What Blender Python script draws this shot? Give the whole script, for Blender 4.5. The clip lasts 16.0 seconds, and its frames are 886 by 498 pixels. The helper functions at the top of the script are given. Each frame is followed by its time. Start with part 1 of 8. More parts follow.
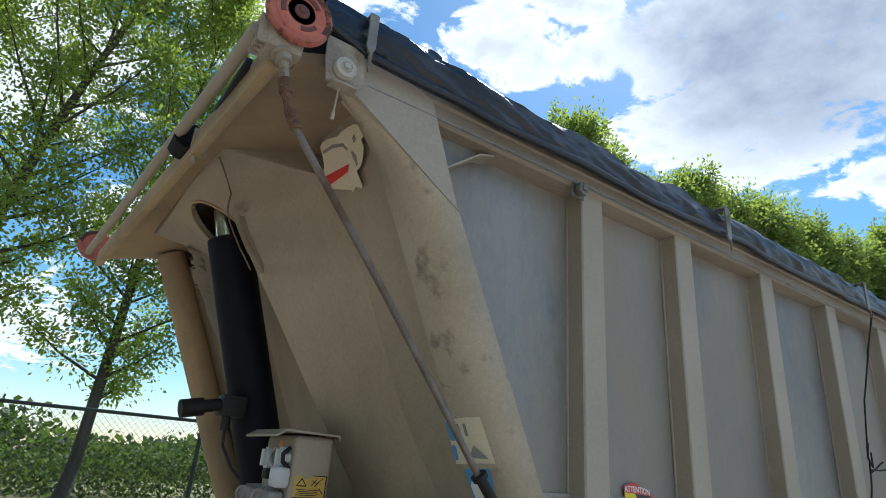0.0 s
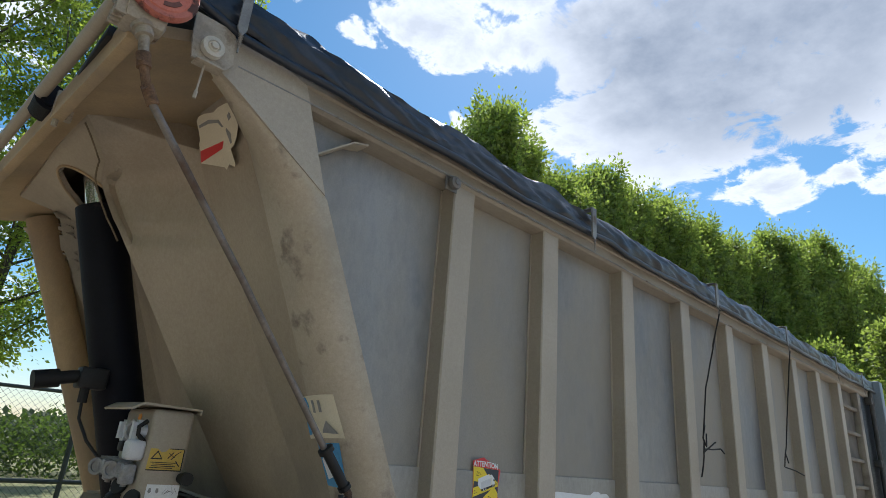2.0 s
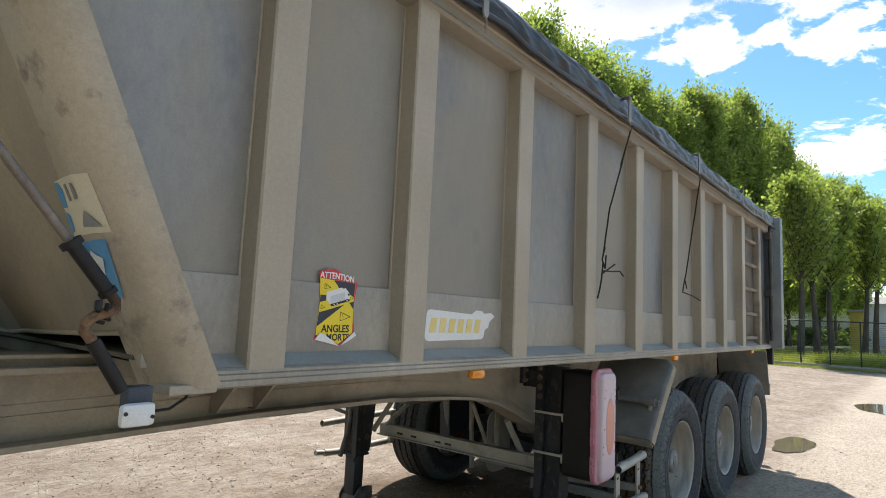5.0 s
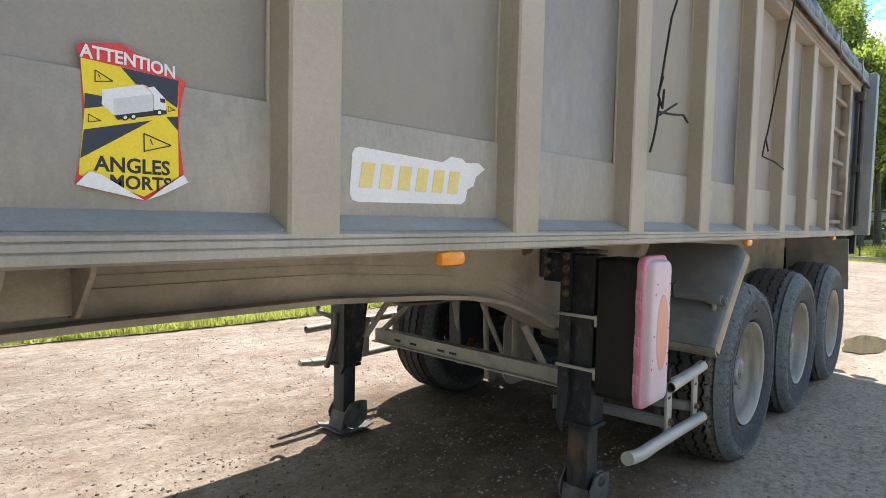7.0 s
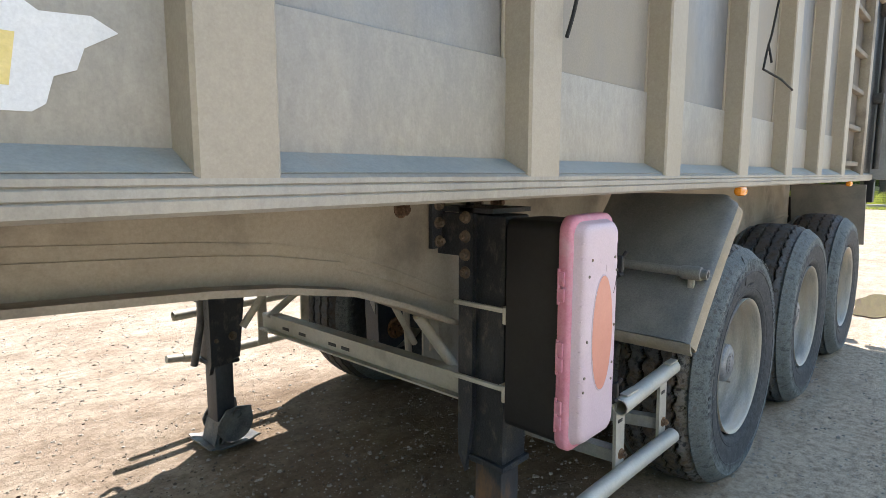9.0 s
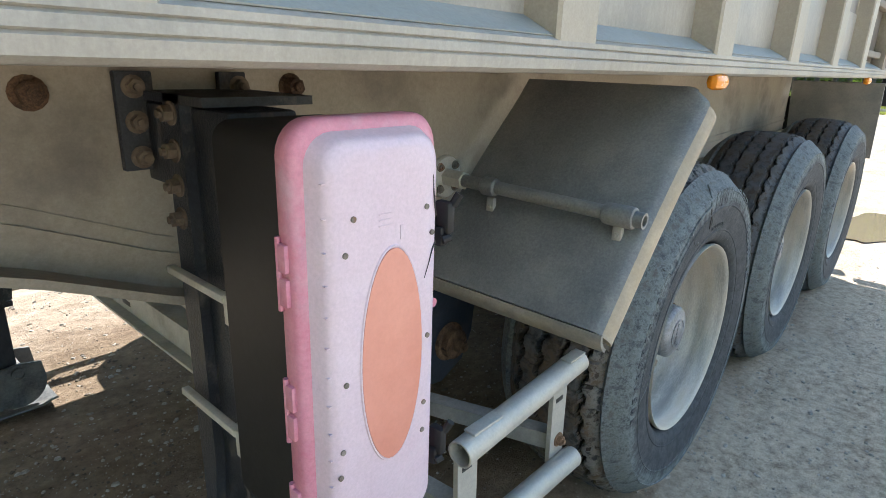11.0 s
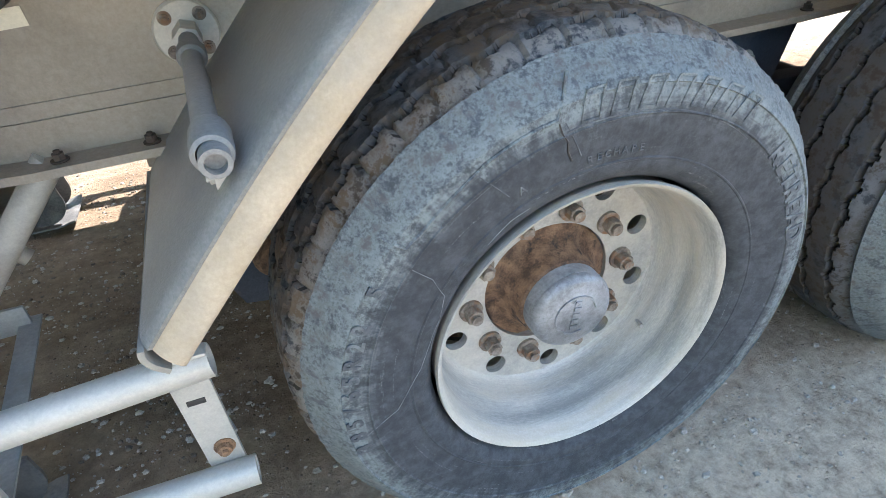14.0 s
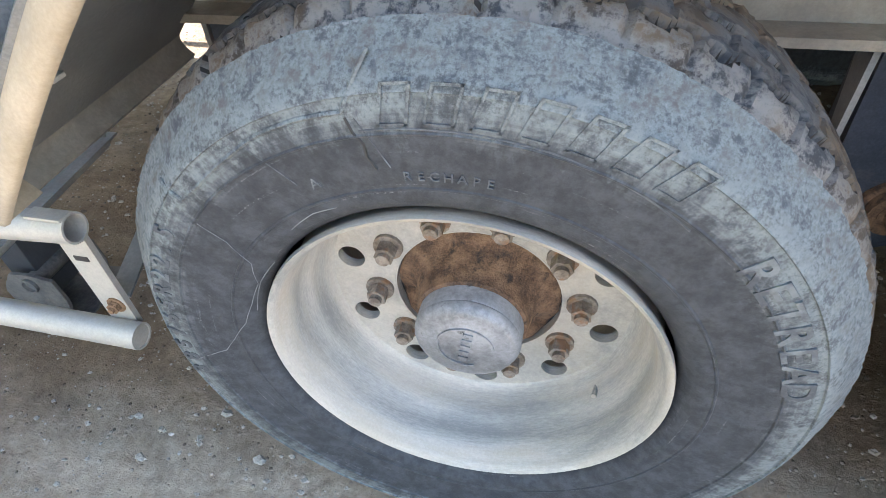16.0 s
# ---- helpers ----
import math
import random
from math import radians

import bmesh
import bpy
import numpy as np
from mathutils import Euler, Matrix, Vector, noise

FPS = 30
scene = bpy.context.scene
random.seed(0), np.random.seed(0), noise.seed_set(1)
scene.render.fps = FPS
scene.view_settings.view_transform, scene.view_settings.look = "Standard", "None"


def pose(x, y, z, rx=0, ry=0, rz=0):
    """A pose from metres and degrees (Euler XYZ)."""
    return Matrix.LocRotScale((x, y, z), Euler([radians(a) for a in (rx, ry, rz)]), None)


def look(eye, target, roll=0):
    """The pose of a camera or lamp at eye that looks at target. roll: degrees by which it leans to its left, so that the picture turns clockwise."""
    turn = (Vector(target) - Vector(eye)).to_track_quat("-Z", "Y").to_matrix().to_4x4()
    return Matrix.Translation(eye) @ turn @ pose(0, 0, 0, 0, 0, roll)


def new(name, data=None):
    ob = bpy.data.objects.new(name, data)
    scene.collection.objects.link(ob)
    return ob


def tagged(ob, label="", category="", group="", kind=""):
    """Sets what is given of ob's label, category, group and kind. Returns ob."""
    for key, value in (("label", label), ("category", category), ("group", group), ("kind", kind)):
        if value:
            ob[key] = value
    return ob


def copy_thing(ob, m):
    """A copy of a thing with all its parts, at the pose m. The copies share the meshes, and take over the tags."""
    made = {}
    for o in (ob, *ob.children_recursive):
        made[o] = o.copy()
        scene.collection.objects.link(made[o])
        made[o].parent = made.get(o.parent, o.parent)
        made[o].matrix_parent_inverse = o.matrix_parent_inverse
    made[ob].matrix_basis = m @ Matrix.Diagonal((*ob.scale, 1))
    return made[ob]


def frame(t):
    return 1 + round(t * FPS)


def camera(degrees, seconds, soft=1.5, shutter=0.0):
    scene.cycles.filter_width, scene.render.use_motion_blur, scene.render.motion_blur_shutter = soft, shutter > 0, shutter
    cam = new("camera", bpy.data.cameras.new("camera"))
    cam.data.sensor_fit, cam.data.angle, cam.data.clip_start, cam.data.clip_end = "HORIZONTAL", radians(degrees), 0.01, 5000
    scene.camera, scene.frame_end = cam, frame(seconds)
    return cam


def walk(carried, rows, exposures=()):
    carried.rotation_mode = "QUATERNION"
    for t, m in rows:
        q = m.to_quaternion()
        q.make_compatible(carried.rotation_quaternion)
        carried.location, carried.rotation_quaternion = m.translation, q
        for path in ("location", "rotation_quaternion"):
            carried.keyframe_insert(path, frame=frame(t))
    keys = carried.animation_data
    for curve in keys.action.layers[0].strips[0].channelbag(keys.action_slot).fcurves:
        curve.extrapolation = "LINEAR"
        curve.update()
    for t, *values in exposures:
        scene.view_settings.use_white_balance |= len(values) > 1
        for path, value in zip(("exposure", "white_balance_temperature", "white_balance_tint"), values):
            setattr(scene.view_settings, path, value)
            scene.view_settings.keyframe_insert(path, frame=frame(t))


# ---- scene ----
cam = camera(74.6, 16.0, soft=0.8)
PATH = [
    (0, (0.735, -1.424, 1.706), (1.789, 0.118, 2.42), 4.4),
    (0.5, (0.723, -1.532, 1.718), (1.723, -0.028, 2.578), 4.6),
    (1, (0.743, -1.567, 1.718), (1.792, -0.099, 2.58), 4.9),
    (1.5, (0.774, -1.596, 1.716), (1.941, -0.182, 2.517), 5.0),
    (2, (0.816, -1.615, 1.709), (2.1, -0.237, 2.381), 4.8),
    (2.3, (0.805, -1.673, 1.701), (2.132, -0.31, 2.319), 4.3),
    (2.5, (0.851, -1.626, 1.699), (2.203, -0.269, 2.277), 4.8),
    (2.7, (0.867, -1.635, 1.684), (2.239, -0.287, 2.232), 4.8),
    (3, (0.891, -1.637, 1.689), (2.302, -0.306, 2.179), 4.8),
    (3.5, (0.959, -1.666, 1.681), (2.408, -0.342, 2.066), 3.9),
    (4, (1.068, -1.669, 1.64), (2.546, -0.357, 1.946), 3.7),
    (4.2, (1.11, -1.646, 1.626), (2.624, -0.369, 1.906), 4.0),
    (6.3, (2.023, -1.208, 1.502), (3.485, 0.155, 1.569), -0.3),
    (6.5, (2.089, -1.18, 1.486), (3.543, 0.193, 1.489), -0.4),
    (7, (2.36, -1.003, 1.442), (3.823, 0.357, 1.334), 1.3),
    (7.5, (2.613, -0.874, 1.437), (4.067, 0.483, 1.22), 1.3),
    (8, (2.89, -0.835, 1.412), (4.336, 0.515, 1.119), 0.6),
    (8.5, (3.152, -0.848, 1.43), (4.588, 0.524, 1.2), 1.6),
    (8.7, (3.256, -0.813, 1.418), (4.699, 0.553, 1.188), 1.0),
    (10.8, (4.281, -0.575, 1.386), (5.698, 0.704, 0.793), -0.1),
    (11, (4.395, -0.527, 1.362), (5.818, 0.739, 0.753), 1.8),
    (11.5, (4.658, -0.464, 1.357), (6.1, 0.702, 0.607), 2.1),
    (12, (4.898, -0.567, 1.334), (6.166, 0.724, 0.482), 2.4),
    (12.5, (5.087, -0.685, 1.354), (6.285, 0.688, 0.53), 1.7),
    (13, (5.307, -0.7, 1.335), (6.506, 0.657, 0.485), 2.7),
    (13.5, (5.526, -0.665, 1.338), (6.378, 0.797, 0.272), 1.9),
    (14, (5.715, -0.678, 1.321), (6.238, 0.872, 0.171), -4.2),
    (14.5, (5.939, -0.722, 1.335), (6.239, 0.907, 0.214), -0.8),
    (15, (6.07, -0.672, 1.318), (6.158, 1.016, 0.249), -0.8),
    (15.5, (6.234, -0.537, 1.304), (6.093, 1.021, 0.058), 0.5),
    (16, (6.349, -0.505, 1.294), (5.981, 0.902, -0.08), -3.2),
]
walk(cam, [(t, look(eye, target, roll)) for t, eye, target, roll in PATH], [(0, 0.5, 5650, 8), (0.5, -0.18, 5600, 8), (1.0, -0.05, 5650, 8), (1.5, 0.15, 5800, 10), (2.5, 0.52, 5800, 10), (3.0, 0.55, 5850, 10), (3.5, 0.70, 6000, 12), (4.0, 0.68, 6100, 12), (6.5, 1.08, 6300, 14), (7, 1.26, 6300, 15), (7.5, 1.50, 6300, 15), (8.0, 1.55, 6300, 15), (8.5, 1.6, 6300, 14), (11, 1.93, 6100, 10), (11.5, 1.78, 5850, 7), (12, 2.48, 6000, 10), (12.5, 2.76, 6000, 13), (13.5, 2.62, 6100, 14), (14.5, 2.82, 6200, 16), (16, 2.88, 6600, 18)])
# ---- world, sun, exposure ----
SUN = Vector((0.63, 0.39, 1.0)).normalized()
world = bpy.data.worlds.new("sky")
scene.world = world
world.use_nodes = True
wn, wl = world.node_tree.nodes, world.node_tree.links
wn.clear()
sky = wn.new("ShaderNodeTexSky")
sky.sky_type, sky.sun_disc = "NISHITA", False
sky.sun_elevation = math.asin(SUN.z)
sky.sun_rotation = math.atan2(SUN.x, SUN.y)
sky.air_density, sky.dust_density, sky.ozone_density = 1.0, 0.3, 1.6
tc = wn.new("ShaderNodeTexCoord")
sep = wn.new("ShaderNodeSeparateXYZ")
wl.new(tc.outputs["Generated"], sep.inputs[0])
# clouds lie on a flat layer: the direction divided by its height
lift = wn.new("ShaderNodeMath"); lift.operation = "ADD"; lift.inputs[1].default_value = 0.16
wl.new(sep.outputs["Z"], lift.inputs[0])
flat = wn.new("ShaderNodeVectorMath"); flat.operation = "DIVIDE"
wl.new(tc.outputs["Generated"], flat.inputs[0]); wl.new(lift.outputs[0], flat.inputs[1])
cloud = wn.new("ShaderNodeTexNoise")
cloud.inputs["Scale"].default_value, cloud.inputs["Detail"].default_value, cloud.inputs["Roughness"].default_value, cloud.inputs["Distortion"].default_value = 8.0, 10.0, 0.64, 0.4
shift = wn.new("ShaderNodeVectorMath"); shift.operation = "ADD"; shift.inputs[1].default_value = (3.1, 1.45, 0.3)
wl.new(flat.outputs[0], shift.inputs[0]); wl.new(shift.outputs[0], cloud.inputs["Vector"])
# cumulus heaps on that layer: place, radius
HEAPS = [(0.18, 0.82, 0.18), (0.27, 0.75, 0.15), (0.12, 0.95, 0.18), (0.08, 0.60, 0.16), (0.525, 0.825, 0.055), (0.56, 0.70, 0.08), (0.69, 0.70, 0.095), (0.62, 0.53, 0.09), (0.74, 0.60, 0.10),
         (0.84, 0.54, 0.17), (1.03, 0.42, 0.25), (0.93, 0.20, 0.28), (1.22, 0.56, 0.20), (1.10, 0.02, 0.30), (0.96, 0.84, 0.10), (1.08, 0.66, 0.16), (1.25, 0.22, 0.16),
         (1.57, 0.42, 0.125), (1.54, 0.24, 0.06), (1.66, 0.09, 0.10), (1.38, 0.11, 0.14), (2.35, 0.22, 0.20), (2.0, -0.35, 0.35), (1.6, 1.3, 0.3), (2.6, 0.9, 0.3),
         # the heaps at negative y here are unseen, added to tune fill light
         (-0.2, 1.35, 0.28), (0.5, 2.0, 0.5), (-0.8, 0.5, 0.4), (-0.5, -0.9, 0.42), (0.9, -0.9, 0.45), (2.6, -1.4, 0.6), (-1.8, -0.3, 0.5), (-1.8, 1.4, 0.5), (0.0, -2.4, 0.6), (-0.4, 3.2, 0.7)]
level = wn.new("ShaderNodeVectorMath"); level.operation = "MULTIPLY"; level.inputs[1].default_value = (1, 1, 0)
wl.new(flat.outputs[0], level.inputs[0])
warp = wn.new("ShaderNodeTexNoise")
warp.inputs["Scale"].default_value, warp.inputs["Detail"].default_value, warp.inputs["Roughness"].default_value = 3.6, 8.0, 0.62
wl.new(shift.outputs[0], warp.inputs["Vector"])
stray = wn.new("ShaderNodeVectorMath"); stray.operation = "MULTIPLY_ADD"
stray.inputs[1].default_value, stray.inputs[2].default_value = (0.34, 0.34, 0), (-0.17, -0.17, 0)
wl.new(warp.outputs["Color"], stray.inputs[0])
bent = wn.new("ShaderNodeVectorMath"); bent.operation = "ADD"
wl.new(level.outputs[0], bent.inputs[0]); wl.new(stray.outputs[0], bent.inputs[1])


def heap_at(x, y, r, lo=0.15, hi=1.65):
    away = wn.new("ShaderNodeVectorMath"); away.operation = "DISTANCE"; away.inputs[1].default_value = (x, y, 0)
    wl.new(bent.outputs[0], away.inputs[0])
    m = wn.new("ShaderNodeMapRange"); m.interpolation_type = "SMOOTHSTEP"
    m.inputs["From Min"].default_value, m.inputs["From Max"].default_value = r * lo, r * hi
    m.inputs["To Min"].default_value, m.inputs["To Max"].default_value = 1.0, 0.0
    wl.new(away.outputs["Value"], m.inputs["Value"])
    return m.outputs["Result"]


most = None
for hx, hy, hr in HEAPS:
    one = heap_at(hx, hy, hr)
    if most is None:
        most = one
        continue
    top_ = wn.new("ShaderNodeMath"); top_.operation = "MAXIMUM"
    wl.new(most, top_.inputs[0]); wl.new(one, top_.inputs[1])
    most = top_.outputs[0]
fray = wn.new("ShaderNodeMath"); fray.operation = "MULTIPLY_ADD"; fray.inputs[1].default_value, fray.inputs[2].default_value = 2.6, -1.3
wl.new(cloud.outputs["Fac"], fray.inputs[0])
mass = wn.new("ShaderNodeMath"); mass.operation = "ADD"
wl.new(most, mass.inputs[0]); wl.new(fray.outputs[0], mass.inputs[1])
cover = wn.new("ShaderNodeMapRange"); cover.interpolation_type = "SMOOTHSTEP"
cover.inputs["From Min"].default_value, cover.inputs["From Max"].default_value = 0.33, 0.66
wl.new(mass.outputs[0], cover.inputs["Value"])
# the thick bank is greyer than its rims
thickest = heap_at(1.03, 0.30, 0.50, 0.35, 1.1)
billow = wn.new("ShaderNodeMapRange"); billow.inputs["From Min"].default_value, billow.inputs["From Max"].default_value = 0.34, 0.62
billow.inputs["To Min"].default_value, billow.inputs["To Max"].default_value = 0.62, 1.0
wl.new(warp.outputs["Fac"], billow.inputs["Value"])
core = wn.new("ShaderNodeMath"); core.operation = "MULTIPLY"
wl.new(thickest, core.inputs[0]); wl.new(billow.outputs["Result"], core.inputs[1])
shade_ = wn.new("ShaderNodeMapRange"); shade_.inputs["From Min"].default_value, shade_.inputs["From Max"].default_value = 0.55, 1.25
shade_.inputs["To Max"].default_value = 0.45
wl.new(mass.outputs[0], shade_.inputs["Value"])
grey_ = wn.new("ShaderNodeMath"); grey_.operation = "MAXIMUM"
wl.new(core.outputs[0], grey_.inputs[0]); wl.new(shade_.outputs["Result"], grey_.inputs[1])
white = wn.new("ShaderNodeMix"); white.data_type = "RGBA"
white.inputs["A"].default_value, white.inputs["B"].default_value = (14.0, 14.1, 14.3, 1), (4.9, 5.5, 6.5, 1)
wl.new(grey_.outputs[0], white.inputs["Factor"])
deep = wn.new("ShaderNodeHueSaturation"); deep.inputs["Hue"].default_value, deep.inputs["Saturation"].default_value, deep.inputs["Value"].default_value = 0.485, 1.22, 1.68
wl.new(sky.outputs["Color"], deep.inputs["Color"])
over = wn.new("ShaderNodeMix"); over.data_type = "RGBA"
wl.new(cover.outputs["Result"], over.inputs["Factor"]); wl.new(deep.outputs["Color"], over.inputs["A"]); wl.new(white.outputs["Result"], over.inputs["B"])
bg = wn.new("ShaderNodeBackground"); bg.inputs["Strength"].default_value = 0.06
out = wn.new("ShaderNodeOutputWorld")
wl.new(over.outputs["Result"], bg.inputs["Color"]); wl.new(bg.outputs[0], out.inputs[0])

lamp = bpy.data.lights.new("sun", "SUN")
lamp.energy, lamp.angle, lamp.color = 4.15, radians(0.5), (1.0, 0.95, 0.86)
new("sun", lamp).matrix_world = look(SUN * 50, (0, 0, 0))


# ---- materials ----
def material(name, base, other, rough=0.6, metal=0.0, scale=2.0, fine=45.0, bump=0.08, dust=None, dust_at=(0.45, 0.7), dust_scale=1.3, stretch=(1, 1, 1), spec=0.5, vary=0.0, flecks=0.07):
    """Two tones mixed by broad noise, fine grain, a layer of dust or dirt in patches, and a fine relief."""
    m = bpy.data.materials.new(name)
    m.use_nodes = True
    n, l = m.node_tree.nodes, m.node_tree.links
    b = n["Principled BSDF"]
    co = n.new("ShaderNodeTexCoord")
    mp = n.new("ShaderNodeMapping"); mp.inputs["Scale"].default_value = stretch
    l.new(co.outputs["Object"], mp.inputs[0])
    big = n.new("ShaderNodeTexNoise"); big.inputs["Scale"].default_value, big.inputs["Detail"].default_value = scale, 5
    small = n.new("ShaderNodeTexNoise"); small.inputs["Scale"].default_value, small.inputs["Detail"].default_value = fine, 6
    small.inputs["Roughness"].default_value = 0.7
    l.new(mp.outputs[0], big.inputs[0]); l.new(mp.outputs[0], small.inputs[0])
    sm = n.new("ShaderNodeMath"); sm.operation = "MULTIPLY_ADD"
    sm.inputs[1].default_value = 0.62
    l.new(small.outputs["Fac"], sm.inputs[0])
    half = n.new("ShaderNodeMath"); half.operation = "MULTIPLY_ADD"; half.inputs[1].default_value, half.inputs[2].default_value = 0.9, -0.26
    l.new(big.outputs["Fac"], half.inputs[0]); l.new(half.outputs[0], sm.inputs[2])
    rng = n.new("ShaderNodeMapRange"); rng.inputs["From Min"].default_value, rng.inputs["From Max"].default_value = 0.34, 0.68
    l.new(sm.outputs[0], rng.inputs["Value"])
    mix = n.new("ShaderNodeMix"); mix.data_type = "RGBA"
    mix.inputs["A"].default_value, mix.inputs["B"].default_value = (*base, 1), (*other, 1)
    l.new(rng.outputs[0], mix.inputs["Factor"])
    col = mix.outputs["Result"]
    r = n.new("ShaderNodeMath"); r.operation = "MULTIPLY_ADD"; r.inputs[1].default_value, r.inputs[2].default_value = 0.25, rough - 0.12
    l.new(small.outputs["Fac"], r.inputs[0])
    rout = r.outputs[0]
    if dust:
        dn = n.new("ShaderNodeTexNoise"); dn.inputs["Scale"].default_value, dn.inputs["Detail"].default_value, dn.inputs["Roughness"].default_value = dust_scale, 8, 0.62
        l.new(mp.outputs[0], dn.inputs[0])
        dr = n.new("ShaderNodeMapRange"); dr.inputs["From Min"].default_value, dr.inputs["From Max"].default_value = dust_at
        l.new(dn.outputs["Fac"], dr.inputs["Value"])
        dm = n.new("ShaderNodeMix"); dm.data_type = "RGBA"; dm.inputs["B"].default_value = (*dust, 1)
        l.new(dr.outputs[0], dm.inputs["Factor"]); l.new(col, dm.inputs["A"])
        col = dm.outputs["Result"]
        rr = n.new("ShaderNodeMix"); rr.inputs["B"].default_value = 0.85
        l.new(dr.outputs[0], rr.inputs["Factor"]); l.new(rout, rr.inputs["A"])
        rout = rr.outputs["Result"]
    fleck = n.new("ShaderNodeTexNoise"); fleck.inputs["Scale"].default_value, fleck.inputs["Detail"].default_value, fleck.inputs["Roughness"].default_value = 190, 4, 0.7
    l.new(co.outputs["Object"], fleck.inputs["Vector"])
    fv = n.new("ShaderNodeMapRange"); fv.inputs["From Min"].default_value, fv.inputs["From Max"].default_value = 0.32, 0.68
    fv.inputs["To Min"].default_value, fv.inputs["To Max"].default_value = 1 - flecks, 1 + flecks
    l.new(fleck.outputs["Fac"], fv.inputs["Value"])
    fm = n.new("ShaderNodeHueSaturation"); l.new(fv.outputs[0], fm.inputs["Value"]); l.new(col, fm.inputs["Color"])
    col = fm.outputs["Color"]
    if vary:
        oi = n.new("ShaderNodeObjectInfo")
        vr = n.new("ShaderNodeMapRange"); vr.inputs["To Min"].default_value, vr.inputs["To Max"].default_value = 1 - vary, 1 + vary
        l.new(oi.outputs["Random"], vr.inputs["Value"])
        vm = n.new("ShaderNodeHueSaturation"); l.new(vr.outputs[0], vm.inputs["Value"]); l.new(col, vm.inputs["Color"])
        col = vm.outputs["Color"]
    l.new(col, b.inputs["Base Color"]); l.new(rout, b.inputs["Roughness"])
    b.inputs["Metallic"].default_value = metal
    b.inputs["Specular IOR Level"].default_value = spec
    if bump:
        bu = n.new("ShaderNodeBump"); bu.inputs["Strength"].default_value, bu.inputs["Distance"].default_value = bump, 0.01
        l.new(sm.outputs[0], bu.inputs["Height"]); l.new(bu.outputs[0], b.inputs["Normal"])
    return m


ALU = material("bare_aluminium_sheet", (0.18, 0.184, 0.198), (0.31, 0.305, 0.298), 0.48, 0.35, 1.6, 30, 0.03, dust=(0.35, 0.32, 0.27), dust_at=(0.38, 0.64), stretch=(1, 1, 0.45))
DUSTY = material("dusty_aluminium", (0.355, 0.312, 0.25), (0.44, 0.39, 0.32), 0.6, 0.2, 1.6, 60, 0.04, dust=(0.38, 0.38, 0.38), dust_at=(0.58, 0.85))
DUSTY_LOW = material("clay_dusted_aluminium", (0.30, 0.28, 0.245), (0.43, 0.40, 0.35), 0.6, 0.15, 2.2, 60, 0.03, dust=(0.25, 0.25, 0.255), dust_at=(0.52, 0.80), dust_scale=1.6, stretch=(1, 1, 0.4))
WELD = material("dirty_weld", (0.13, 0.10, 0.065), (0.22, 0.175, 0.12), 0.8, 0.1, 20, 120, 0.3)
GRIME = material("grimy_grey_metal", (0.27, 0.235, 0.19), (0.43, 0.38, 0.31), 0.6, 0.15, 9, 90, 0.15, dust=(0.15, 0.105, 0.07), dust_at=(0.56, 0.70), dust_scale=14)
RAILMAT = material("grimy_top_rail", (0.27, 0.235, 0.19), (0.37, 0.33, 0.275), 0.6, 0.2, 2.5, 60, 0.04, dust=(0.12, 0.10, 0.085), dust_at=(0.58, 0.70), dust_scale=3.5, stretch=(0.35, 1, 1))
SCUFFED = material("scuffed_dusty_aluminium", (0.36, 0.31, 0.24), (0.47, 0.415, 0.335), 0.5, 0.2, 3.0, 60, 0.05, dust=(0.26, 0.22, 0.185), dust_at=(0.56, 0.66), dust_scale=8.0)
CANOPY = material("ochre_dusted_aluminium", (0.36, 0.262, 0.148), (0.47, 0.355, 0.215), 0.65, 0.15, 2.2, 90, 0.06, dust=(0.25, 0.215, 0.17), dust_at=(0.46, 0.74), dust_scale=1.7, stretch=(1, 1, 0.5))
FRONTMAT = material("brown_dusted_aluminium", (0.325, 0.272, 0.205), (0.43, 0.372, 0.292), 0.6, 0.15, 2.0, 90, 0.05, dust=(0.235, 0.215, 0.19), dust_at=(0.48, 0.74), dust_scale=1.5, stretch=(1, 1, 0.5))
SILL = material("grey_blue_sill", (0.265, 0.285, 0.275), (0.36, 0.37, 0.35), 0.55, 0.2, 2.0, 50, 0.03, dust=(0.38, 0.345, 0.29), dust_at=(0.5, 0.75), dust_scale=5)
RAMBLACK = material("blue_black_ram_paint", (0.004, 0.005, 0.010), (0.009, 0.010, 0.016), 0.6, 0, 5, 120, 0.2, dust=(0.05, 0.038, 0.036), dust_at=(0.66, 0.80), dust_scale=6, spec=0.18)
CHASSIS = material("dirty_chassis_aluminium", (0.275, 0.236, 0.185), (0.40, 0.353, 0.287), 0.65, 0.15, 1.8, 70, 0.06, dust=(0.19, 0.165, 0.14), dust_at=(0.48, 0.7), dust_scale=3)
GALV = material("galvanised_tube", (0.37, 0.358, 0.325), (0.48, 0.457, 0.41), 0.5, 0.25, 4, 60, 0.04, dust=(0.48, 0.43, 0.36), dust_at=(0.5, 0.75))
BLACK = material("black_painted_steel", (0.007, 0.008, 0.010), (0.016, 0.017, 0.021), 0.42, 0.0, 6, 140, 0.4, dust=(0.075, 0.062, 0.05), dust_at=(0.62, 0.85), dust_scale=5, spec=0.35)
BLACK_PLASTIC = material("black_plastic", (0.011, 0.011, 0.012), (0.022, 0.022, 0.023), 0.55, 0, 5, 60, 0.04, dust=(0.06, 0.055, 0.05), dust_at=(0.55, 0.9), spec=0.35)
